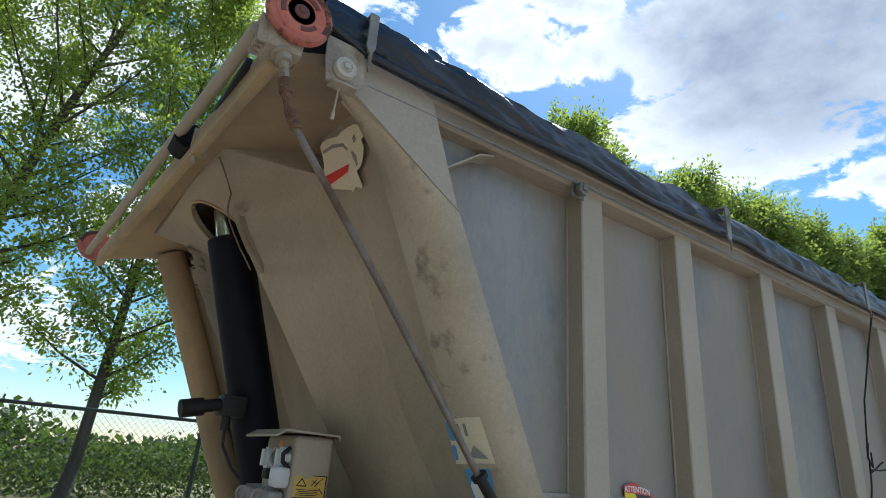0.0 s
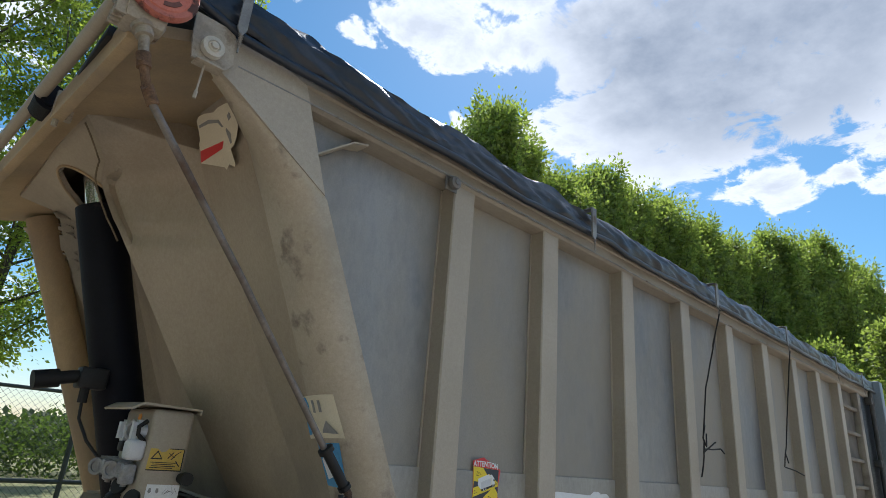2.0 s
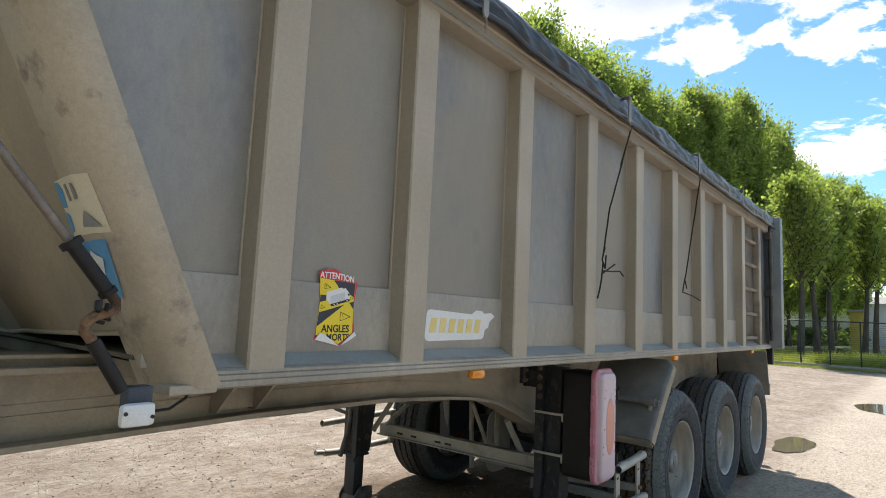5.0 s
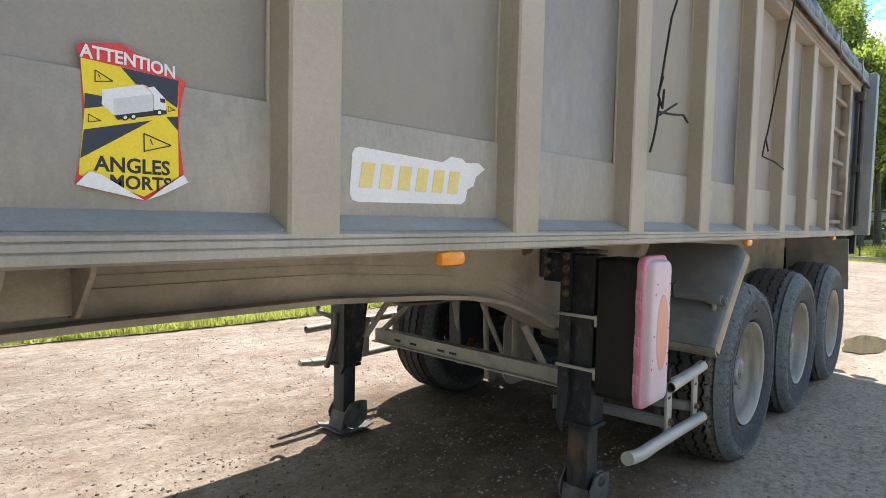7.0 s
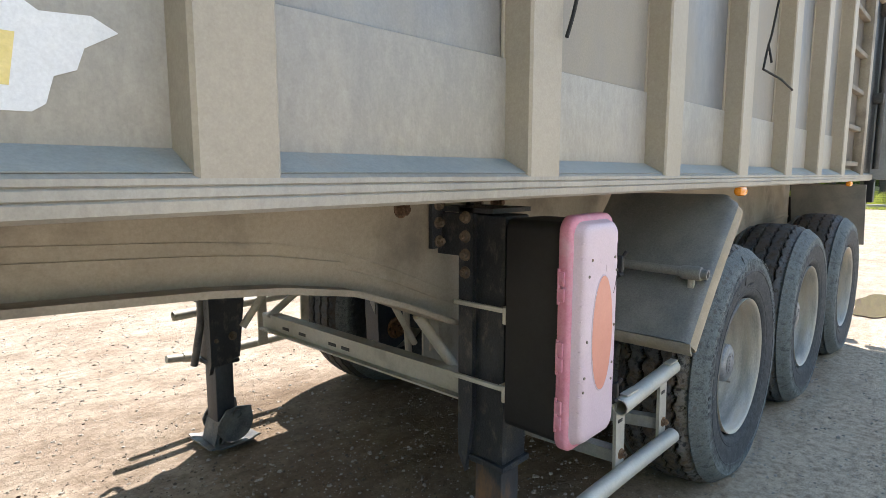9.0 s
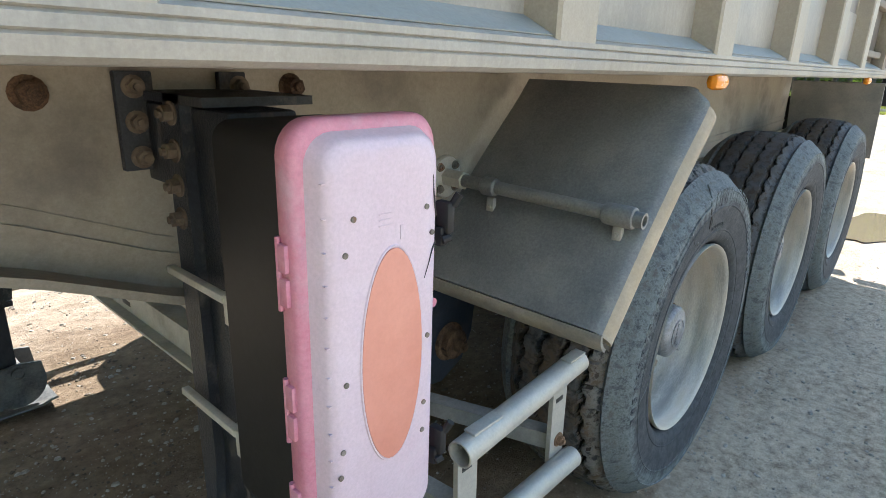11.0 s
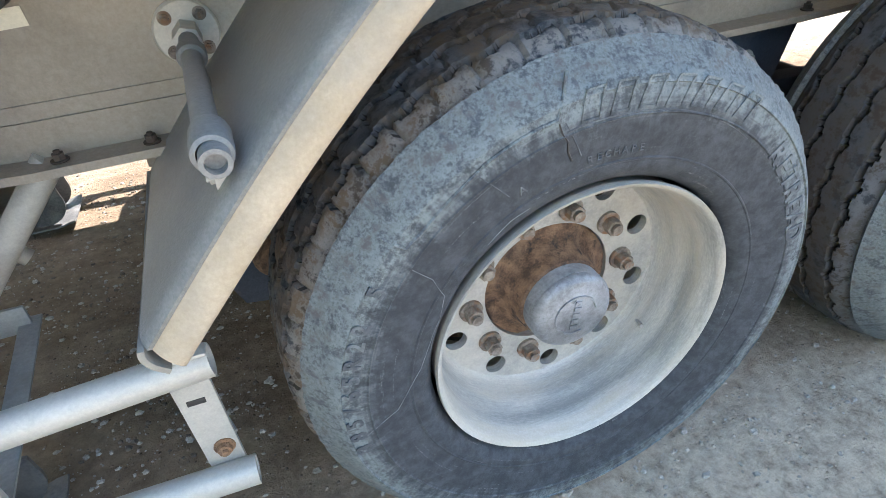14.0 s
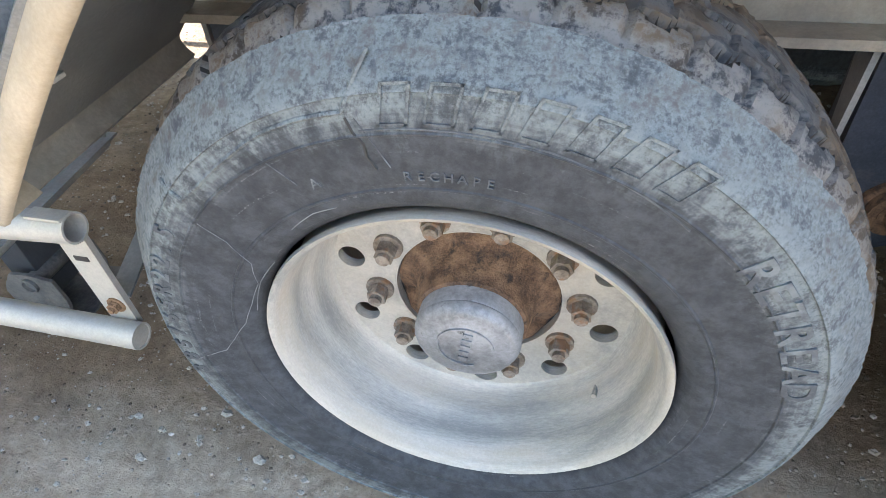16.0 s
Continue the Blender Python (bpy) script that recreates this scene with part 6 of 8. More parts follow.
HUB = [6.23, 7.54, 8.85]
w1 = wheel(pose(HUB[0], 0.0, 0.533, 0, 9, 0), True)
w2 = wheel(pose(HUB[1], 0.0, 0.53, 0, 40, 0), False)
w3 = copy_thing(w2, pose(HUB[2], 0.0, 0.53, 0, 110, 0))
for i, x in enumerate(HUB):
    copy_thing(w2, pose(x - 0.16, WID, 0.53, 0, 0, 180) @ pose(0, 0, 0, 0, 25 + 50 * i, 0))

# lettering on the first tyre: the bars stand for a maker's name
t1 = [o for o in w1.children if o.name.startswith("tyre")][0]
def wheel_text(body, r, mid, size, spread, **k):
    arc_text(body, r, mid, size, spread, w1, **k)
TYRE_INK = material("tyre_lettering", (0.048, 0.053, 0.060), (0.085, 0.094, 0.104), 0.8, 0, 14, 160, 0.15, dust=(0.145, 0.16, 0.168), dust_at=(0.50, 0.62), dust_scale=22)


def wall_y(r):
    """How far out the tyre's outer wall stands at a radius."""
    return float(np.interp(r, [0.318, 0.328, 0.342, 0.356, 0.385, 0.42, 0.448, 0.472, 0.486, 0.505, 0.525, 0.545], [0.022, 0.008, -0.001, -0.0048, -0.0105, -0.0135, -0.0150, -0.0140, -0.0112, -0.001, 0.015, 0.035]))


def wall_line(name, spots, radius, mat, steps=6, label=""):
    """A moulded or scratched line on the wall, through (degrees from the top, radius)."""
    bm = bmesh.new()
    line = []
    for (a0, r0), (a1, r1) in zip(spots, spots[1:]):
        for u in lin(0, 1, steps)[:-1]:
            a, r = radians(a0 + (a1 - a0) * u - 9), r0 + (r1 - r0) * u
            line.append((r * math.sin(a), wall_y(r) - radius * 0.3, r * math.cos(a)))
    a, r = radians(spots[-1][0] - 9), spots[-1][1]
    line.append((r * math.sin(a), wall_y(r) - radius * 0.3, r * math.cos(a)))
    pipe(bm, line, radius, 5)
    return part(name, bm, mat, w1, label, 60)


# the maker's name stands as outlined bars
for i in range(7):
    a = radians(12 - 9 + (i - 3) * 6.1)
    bm = bmesh.new()
    h, wd, e = 0.024, 0.0165, 0.0035
    lean = 0.006
    for x0, z0, x1, z1 in ((-wd, -h, -wd + e, h), (wd - e, -h, wd, h), (-wd, h - e, wd, h), (-wd, -h, wd, -h + e)):
        poly(bm, [(x0, z0), (x1, z0), (x1, z1), (x0, z1)], 0, 0.0008)
    for v in bm.verts: v.co.x += lean * v.co.y / h
    flat_on(bm, (0.475 * math.sin(a), -0.0148, 0.475 * math.cos(a)), (math.cos(a), 0, -math.sin(a)), (math.sin(a), 0.06, math.cos(a)))
    part("name_bar", bm, TYRE, w1)
wheel_text("RETREAD", 0.453, 62 - 9, 0.054, 4.75, y=-0.0155, mat=TYRE_INK, bold=0.001)
wheel_text("385/65R22.5", 0.470, -79 - 9, 0.040, 4.2, y=-0.0145, mat=TYRE_INK, bold=0.001)
wheel_text("RECHAPE", 0.384, 0 - 9, 0.017, 2.3, y=-0.0100, depth=0.001, mat=TYRE_INK)
wheel_text("A", 0.392, -24 - 9, 0.020, 2.6, y=-0.0108, depth=0.001, mat=TYRE_INK)

# edge of the retreaded band, with its angular corner, and other moulded lines
wall_line("band_edge", [(-48.6, 0.504), (-47.9, 0.467), (-43, 0.463), (-34, 0.466), (-27, 0.472), (-20, 0.473), (-13.4, 0.471), (-9.1, 0.523)], 0.0028, TYRE, 8)
wall_line("band_edge", [(-12, 0.448), (-4, 0.447), (4, 0.446), (14, 0.445), (26, 0.440), (36, 0.434)], 0.0012, TYRE_INK)
for mid_ in (-30, -12):
    wall_line("mould_line", [(mid_, 0.463), (mid_ + 1.4, 0.43), (mid_ + 2.8, 0.398)], 0.0009, TYRE_INK)
wall_line("crack", [(-13.2, 0.465), (-12.9, 0.447), (-12.0, 0.431), (-12.3, 0.415), (-11.6, 0.397)], 0.0017, BLACKINK, label="dark crack in the rubber")
# pale scuffs across the wall
CHALK = material("pale_scuffed_rubber", (0.12, 0.132, 0.142), (0.20, 0.212, 0.22), 0.8, 0, 30, 160, 0.1, dust=(0.08, 0.088, 0.096), dust_at=(0.52, 0.64), dust_scale=40)
wall_line("scuff_line", [(-51.3, 0.437), (-52, 0.393), (-55.8, 0.351), (-64, 0.332), (-73, 0.336), (-81, 0.346), (-88, 0.372), (-92.5, 0.394), (-97, 0.466)], 0.0007, CHALK)
wall_line("scuff_line", [(-54, 0.325), (-63, 0.330), (-76, 0.329)], 0.0009, CHALK)
wall_line("scuff_line", [(-38, 0.345), (-30, 0.352), (-24, 0.349)], 0.0008, CHALK)

BOLTDARK = material("grimy_bolt", (0.05, 0.04, 0.033), (0.11, 0.08, 0.06), 0.8, 0.2, 30, 150, 0.3)
# ---- axles and suspension ----
for i, x in enumerate(HUB):
    bm = bmesh.new()
    pipe(bm, [(x, 0.18, 0.53), (x, WID - 0.18, 0.53)], 0.07, 18)
    pipe(bm, [(x, 0.25, 0.53), (x, 0.42, 0.53)], 0.20, 28)
    pipe(bm, [(x, WID - 0.42, 0.53), (x, WID - 0.25, 0.53)], 0.20, 28)
    part("axle", bm, BLUEBLACK, trailer, "dark axle tube with brake drums")
    for y in (0.66, 1.84):
        bm = bmesh.new()
        xa = x - 0.56
        prism(bm, [(xa - 0.11, 0.88), (xa + 0.20, 0.88), (xa + 0.155, 0.49), (xa + 0.11, 0.40), (xa + 0.01, 0.352), (xa - 0.07, 0.367), (xa - 0.095, 0.43)], "y", y - 0.055, y + 0.055)
        han = part("spring_hanger", bm, BLUEBLACK, trailer, "blue-black suspension hanger", 20)
        bm = bmesh.new()
        pipe(bm, [(xa + 0.04, y - 0.09, 0.49), (xa + 0.04, y + 0.09, 0.49)], 0.05, 16)
        hexbolt(bm, (xa + 0.04, y - 0.09, 0.49), (0, -1, 0), 0.022, 0.03)
        lathe(bm, [(0.0, y - 0.066), (0.062, y - 0.066), (0.066, y - 0.06), (0.066, y - 0.05), (0.0, y - 0.05)], (xa + 0.04, 0, 0.49), n=24)
        part("hanger_pin", bm, HUBRUST, han)
        bm = bmesh.new()
        prism(bm, [(y - 0.058, 0.88), (y + 0.03, 0.88), (y - 0.02, 0.66), (y - 0.058, 0.60)], "x", xa - 0.125, xa - 0.113)
        part("hanger_flange", bm, ARMGREY, han, "pale dusty flange")
        bm = bmesh.new()
        box(bm, xa, x + 0.35, y - 0.04, y + 0.04, 0.58, 0.64, 0.01, Matrix.Translation((x, 0, 0.55)) @ Matrix.Rotation(radians(3), 4, "Y") @ Matrix.Translation((-x, 0, -0.55)))
        part("trailing_arm", bm, BLUEBLACK, trailer)
        bm = bmesh.new()
        lathe(bm, [(0.0, 0.62), (0.09, 0.62), (0.12, 0.66), (0.12, 0.80), (0.09, 0.86), (0.0, 0.86)], (x + 0.3, y, 0), "z", 20)
        part("air_bag", bm, BLACK_PLASTIC, trailer)
for x in (6.89, 8.21):
    bm = bmesh.new()
    prism(bm, [(x, 0.86), (x + 0.40, 0.87), (x + 0.34, 0.66), (x + 0.12, 0.62)], "y", 0.60, 0.615)
    hp = part("gusset_side_plate", bm, BLUEBLACK, trailer, "blue-black plate behind the wheel", 20)
    bm = bmesh.new(); hexbolt(bm, (x + 0.22, 0.60, 0.75), (0, -1, 0), 0.018, 0.02)
    part("bolt", bm, GALV, hp)
for x in (5.36, 5.53, 6.5, 7.25, 7.9, 8.5):
    bm = bmesh.new(); hexbolt(bm, (x, 0.56, 0.853 + 0.01 * (x - 5.3)), (0, 0, 1), 0.012, 0.016)
    part("flange_bolt", bm, BOLTDARK, trailer)

# ---- landing legs ----
def landing_leg(near):
    """Square telescopic leg with a mounting plate, braces and a swivel foot."""
    def ym(y):
        return y if near else WID - y
    def b(bm, x0, x1, y0, y1, z0, z1, bev=0.0):
        box(bm, x0, x1, min(ym(y0), ym(y1)), max(ym(y0), ym(y1)), z0, z1, bev)
    bm = bmesh.new(); b(bm, 4.846, 4.975, 0.325, 0.475, 0.46, 1.28, 0.008)
    leg = part("landing_leg", bm, LEGBLACK, trailer, "black steel telescopic landing leg with rusty lower part")
    bm = bmesh.new()
    prism(bm, [(ym(0.50), 1.30), (ym(0.44), 1.30), (ym(0.44), 0.60), (ym(0.47), 0.40), (ym(0.50), 0.46)], "x", 4.826, 4.846)
    part("leg_flange", bm, LEGBLACK, leg)
    bm = bmesh.new()
    prism(bm, [(4.826, 1.30), (5.03, 1.30), (5.03, 1.285), (4.826, 1.285)], "y", ym(0.36), ym(0.60))
    part("top_plate", bm, LEGBLACK, leg)
    for x0, x1, y0, y1, z0, z1 in ((4.782, 4.846, 0.578, 0.596, 1.16, 1.333), (4.972, 5.028, 0.578, 0.596, 1.20, 1.333), (4.83, 4.86, 0.47, 0.60, 1.14, 1.28)):
        bm = bmesh.new(); b(bm, x0, x1, y0, y1, z0, z1, 0.003)
        part("mounting_plate", bm, LEGBLACK, leg)
    bm = bmesh.new(); b(bm, 4.836, 4.985, 0.315, 0.485, 0.44, 0.462, 0.004)
    part("leg_collar", bm, LEGBLACK, leg)
    bm = bmesh.new(); b(bm, 4.864, 4.962, 0.342, 0.455, 0.08, 0.445, 0.006)
    part("inner_leg", bm, RUSTY_LEG, leg, "rust-streaked black inner leg")
    # swivel foot: a thin dished plate, folded webs, two round cheeks and a hollow pin
    bm = bmesh.new()
    grid(bm, lambda x, y: Vector((x, ym(y), 0.010 + 0.014 * smooth(0.075, 0.125, abs(x - 4.925)) + 0.010 * smooth(0.10, 0.135, abs(y - 0.40)))), lin(4.79, 5.06, 12), lin(0.265, 0.535, 12))
    thick(bm, 0.007)
    part("foot_plate", bm, STEELDARK, leg, "dented steel foot plate", 40)
    for y in (0.312, 0.478):
        bm = bmesh.new()
        pts = [(4.945 + 0.098 * math.cos(t), 0.118 + 0.098 * math.sin(t)) for t in lin(radians(178), radians(365), 20)]
        prism(bm, pts + [(5.035, 0.190), (4.965, 0.203), (4.90, 0.197), (4.862, 0.150)], "y", ym(y), ym(y + 0.010))
        part("foot_cheek", bm, STEELDARK, leg, "scraped round steel cheek", 30)
    bm = bmesh.new()
    prism(bm, [(4.835, 0.02), (4.865, 0.14), (4.88, 0.135), (4.855, 0.02)], "y", ym(0.33), ym(0.47))
    prism(bm, [(4.865, 0.02), (4.90, 0.07), (4.91, 0.06), (4.885, 0.02)], "y", ym(0.33), ym(0.47))
    part("foot_web", bm, STEELDARK, leg)
    bm = bmesh.new()
    hollow(bm, (4.955, ym(0.498), 0.165), (4.955, ym(0.40), 0.165), 0.025, 0.006, deep=0.06)
    hollow(bm, (4.955, ym(0.302), 0.165), (4.955, ym(0.40), 0.165), 0.025, 0.006, deep=0.06)
    part("foot_pin", bm, STEELDARK, leg, "hollow steel pin")
    for z, y, x in ((1.269, 0.47, 4.826), (1.207, 0.47, 4.826), (1.147, 0.47, 4.826), (1.089, 0.47, 4.826)):
        bm = bmesh.new(); hexbolt(bm, (x, ym(y), z), (-1, 0, 0), 0.014, 0.018)
        part("bolt", bm, BOLTBROWN, leg)
    for x, z in ((4.811, 1.307), (4.811, 1.246), (4.813, 1.184), (5.012, 1.306)):
        bm = bmesh.new(); hexbolt(bm, (x, ym(0.578), z), (0, -1 if near else 1, 0), 0.014, 0.018)
        part("bolt", bm, BOLTBROWN, leg)
    return leg


BOLTBROWN = material("dusty_brown_bolt", (0.12, 0.09, 0.065), (0.22, 0.17, 0.125), 0.75, 0.2, 30, 150, 0.3)
RUSTY_LEG = material("rust_streaked_black_steel", (0.018, 0.022, 0.030), (0.046, 0.052, 0.063), 0.5, 0, 5, 80, 0.15, dust=(0.20, 0.115, 0.06), dust_at=(0.58, 0.72), dust_scale=6, stretch=(1, 1, 0.4))
STEELDARK = material("dusty_dark_steel", (0.065, 0.066, 0.070), (0.19, 0.187, 0.18), 0.55, 0.2, 9, 80, 0.2, dust=(0.22, 0.19, 0.155), dust_at=(0.5, 0.75), dust_scale=5)
leg_near = landing_leg(True)
leg_far = landing_leg(False)
leg_far.location.x = -0.16
for x, z in ((4.66, 1.297), (5.145, 1.303)):
    bm = bmesh.new(); hexbolt(bm, (x, 0.60, z), (0, -1, 0), 0.020, 0.028)
    part("web_bolt", bm, RUST, trailer)
# flat straps across the near leg that hold the extinguisher box
for z in (0.985, 0.735):
    bm = bmesh.new()
    box(bm, 4.815, 4.985, 0.316, 0.324, z, z + 0.012, 0.002)
    box(bm, 4.80, 4.815, 0.30, 0.50, z, z + 0.014, 0.002)
    box(bm, 4.80, 4.85, 0.285, 0.30, z - 0.035, z + 0.018, 0.004)
    part("strap", bm, STRUT, leg_near, "thin dull steel strap")
# cross tie between the legs with diagonal struts
bm = bmesh.new()
prism(bm, [(4.968, 0.572), (5.065, 0.572), (5.065, 0.580), (5.012, 0.580), (5.012, 0.650), (5.065, 0.650), (5.065, 0.657), (5.0, 0.657), (5.0, 0.580), (4.968, 0.580)], "y", 0.475, 2.08)
part("cross_tie", bm, STRUT, trailer, "dusty steel channel between the landing legs")
# slots are black plates, the shade inside them put into the colour
for y in (1.85, 1.70, 1.45, 1.35):
    bm = bmesh.new(); box(bm, 4.9985, 5.001, y - 0.03, y + 0.03, 0.60, 0.616, 0.001)
    part("slot", bm, BLACKINK, trailer)
for p, q, r in (((5.15, 0.75, 0.56), (4.88, 0.75, 0.89), 0.021), ((5.30, 1.2, 0.60), (5.09, 1.2, 0.93), 0.015), ((4.84, 2.0, 0.625), (5.07, 1.92, 0.98), 0.02), ((5.0, 2.02, 0.64), (5.45, 1.98, 0.95), 0.02)):
    bm = bmesh.new(); pipe(bm, [p, q], r, 12)
    part("strut", bm, STRUT, trailer, "dusty steel tube strut")
bm = bmesh.new(); box(bm, 5.40, 5.46, 1.19, 1.20, 0.54, 0.92, 0.003)
part("hanger_plate", bm, STRUT, trailer)
# crank of the far leg
bm = bmesh.new()
pipe(bm, [(4.86, 2.34, 0.88), (4.86, 2.34, 0.81), (4.86, 2.33, 0.785), (4.86, 2.31, 0.772), (4.855, 2.15, 0.755)], 0.015, 12)
pipe(bm, [(4.828, 2.09, 0.80), (4.826, 2.09, 0.72), (4.825, 2.095, 0.66), (4.81, 2.16, 0.43)], 0.019, 12)
part("leg_crank", bm, STEELDARK, leg_far, "bent dark crank handle")
bm = bmesh.new()
prism(bm, [(4.85, 0.45), (4.985, 0.47), (5.035, 0.90), (5.035, 1.10), (4.846, 1.10)], "y", 2.012, 2.024)
part("leg_gusset", bm, LEGBLACK, leg_far, "black tapered plate on the leg")
for x, z in ((4.862, 0.575), (4.95, 0.585)):
    bm = bmesh.new(); hexbolt(bm, (x, 2.012, z), (0, -1, 0), 0.016 if x > 4.9 else 0.008, 0.014)
    part("bolt", bm, BOLTBROWN, leg_far)
bm = bmesh.new(); hollow(bm, (4.66, 2.42, 0.64), (5.50, 2.42, 0.66), 0.027)
part("guard_tube", bm, STRUT, trailer, "pale round side guard tube")
bm = bmesh.new()
hollow(bm, (4.70, 2.42, 0.40), (4.76, 2.42, 0.393), 0.027)
pipe(bm, [(4.755, 2.42, 0.394), (4.82, 2.42, 0.39), (4.95, 2.42, 0.39), (5.50, 2.42, 0.40)], 0.027, 16)
part("guard_tube", bm, STRUT, trailer, "pale round side guard tube with bent end")
for x in (5.14, 5.44):
    bm = bmesh.new(); box(bm, x, x + 0.06, 2.38, 2.392, 0.38, 0.68, 0.003)
    part("guard_plate", bm, STRUT, trailer)

# ---- extinguisher box ----
xbox = thing("extinguisher_box", "black fire extinguisher box with faded pink lid", "box")
def rounded(x0, x1, z0, z1, r, n=6):
    pts = []
    for cx, cz, a0 in ((x1 - r, z0 + r, -90), (x1 - r, z1 - r, 0), (x0 + r, z1 - r, 90), (x0 + r, z0 + r, 180)):
        pts += [(cx + r * math.cos(radians(a0 + 90 * i / n)), cz + r * math.sin(radians(a0 + 90 * i / n))) for i in range(n + 1)]
    return pts
bm = bmesh.new()
prism(bm, rounded(4.80, 5.02, 0.625, 1.275, 0.03), "y", 0.09, 0.285)
part("case", bm, BLACK_PLASTIC, xbox, "black plastic case", 50)
def lid_rows(levels):
    """Rounded outlines joined from level to level: inset, depth."""
    bm = bmesh.new()
    rings = [[bm.verts.new((x, y, z)) for x, z in rounded(4.778 + ins, 5.03 - ins, 0.615 + ins, 1.295 - ins, max(0.012, 0.045 - ins * 0.2))] for ins, y in levels]
    for a, b_ in zip(rings, rings[1:]):
        n = len(a)
        for i in range(n): bm.faces.new((a[i], a[(i + 1) % n], b_[(i + 1) % n], b_[i]))
    bm.faces.new(rings[-1])
    return bm
part("lid_flange", lid_rows([(0.012, 0.092), (0.002, 0.092), (0.0, 0.088), (0.0, 0.066), (0.003, 0.060), (0.010, 0.056), (0.022, 0.055)]), PINK_RIM, xbox, "brighter pink rim of the lid", 60)
lid = part("lid", lid_rows([(0.016, 0.0565), (0.020, 0.048), (0.024, 0.036), (0.030, 0.029), (0.042, 0.026), (0.06, 0.0255)]), PINK, xbox, "faded pale pink plastic lid", 60)
bm = bmesh.new()
pts = [(4.914 + 0.058 * math.cos(t), 0.952 + 0.168 * math.sin(t)) for t in lin(0, 2 * math.pi, 41)[:-1]]
prism(bm, pts, "y", 0.0235, 0.026)
part("oval_panel", bm, ORANGE_OVAL, lid, "faded orange oval panel")
bm = bmesh.new()
pipe(bm, [(4.914 + 0.060 * math.cos(t), 0.0255, 0.952 + 0.171 * math.sin(t)) for t in lin(0, 2 * math.pi, 49)], 0.0022, 6, cap=False)
part("oval_lip", bm, PINK, lid)
for x, z in ((4.845, 1.172), (4.978, 1.168), (4.831, 1.127), (4.99, 1.128), (4.828, 0.943), (4.985, 0.965), (4.82, 0.84), (4.98, 0.85), (4.815, 0.80), (4.978, 0.80)):
    bm = bmesh.new(); pipe(bm, [(x, 0.026, z), (x, 0.0235, z)], 0.0042, 10)
    part("screw", bm, BOLT, lid)
for z in (1.10, 0.90, 0.73):
    bm = bmesh.new()
    box(bm, 4.772, 4.780, 0.070, 0.092, z - 0.042, z - 0.004, 0.002)
    box(bm, 4.772, 4.780, 0.070, 0.092, z + 0.004, z + 0.042, 0.002)
    pipe(bm, [(4.775, 0.088, z - 0.050), (4.775, 0.088, z + 0.050)], 0.004, 8)
    part("hinge", bm, PINK_RIM, xbox, "pink plastic hinge")
for z0, z1 in ((1.085, 1.165), (0.69, 0.77)):
    bm = bmesh.new()
    box(bm, 5.024, 5.038, 0.05, 0.11, z0 + 0.012, z1 - 0.02, 0.004)
    box(bm, 5.020, 5.038, 0.034, 0.062, z0 + 0.010, z0 + 0.042, 0.005)
    box(bm, 5.026, 5.043, 0.026, 0.056, z0 + 0.03, z1, 0.005)
    pipe(bm, [(5.022, 0.033, z0 + 0.022), (5.034, 0.029, z0 + 0.026)], 0.007, 10)
    pipe(bm, [(5.04, 0.03, z1 - 0.006), (5.046, 0.022, z1 + 0.012)], 0.007, 8)
    part("rubber_latch", bm, BLACK_PLASTIC, xbox, "black rubber latch")
for pts in (((5.010, 0.042, 1.140), (5.003, 0.030, 1.150), (4.997, 0.0272, 1.168), (4.993, 0.0258, 1.19), (4.991, 0.0255, 1.212)), ((5.010, 0.042, 1.112), (5.001, 0.029, 1.110), (4.992, 0.0258, 1.100), (4.985, 0.0250, 1.082), (4.976, 0.0250, 1.060))):
    bm = bmesh.new()
    pipe(bm, pts, 0.0019, 6, r_end=0.0005)
    part("crack", bm, BLACKINK, lid, "dark crack in the lid")
bm = bmesh.new(); hollow(bm, (5.031, 0.056, 0.995), (5.031, 0.075, 0.995), 0.008, 0.004, n=14, deep=0.02)
part("eyelet", bm, PINK_RIM, xbox, "pink moulded eyelet")
for x, z, w_, h_ in ((4.90, 1.17, 0.012, 0.003), (4.90, 1.162, 0.012, 0.003), (4.90, 1.154, 0.012, 0.003), (4.93, 1.14, 0.003, 0.03)):
    bm = bmesh.new(); box(bm, x - w_, x + w_, 0.0245, 0.026, z - h_ / 3, z + h_ / 3)
    part("moulded_mark", bm, PINK, lid)
for z in lin(0.70, 1.22, 13):
    bm = bmesh.new(); box(bm, 4.802, 4.808, 0.030, 0.036, z, z + 0.0016)
    part("snap_tab", bm, PINK, xbox)

# ---- side guard rail in front of the first wheel ----
bm = bmesh.new(); hollow(bm, (5.12, 0.06, 0.655), (5.572, 0.066, 0.681), 0.028, 0.004)
part("guard_tube", bm, GALV, trailer, "pale round side guard tube")
for x0, x1 in ((5.15, 5.24), (5.50, 5.57)):
    bm = bmesh.new(); box(bm, x0, x1, 0.048, 0.076, 0.684 + (x0 - 5.15) * 0.058, 0.6905 + (x0 - 5.15) * 0.058, 0.002)
    part("guard_clip", bm, GALV, trailer)
bm = bmesh.new()
pipe(bm, [(4.62, 0.03, 0.462), (4.70, 0.035, 0.445), (4.80, 0.045, 0.428), (4.95, 0.055, 0.420), (5.2, 0.057, 0.414), (5.55, 0.058, 0.405)], 0.028, 20)
hollow(bm, (5.545, 0.058, 0.405), (5.578, 0.058, 0.404), 0.028, 0.004, deep=0.03)
part("guard_tube", bm, GALV, trailer, "pale round side guard tube with bent end")
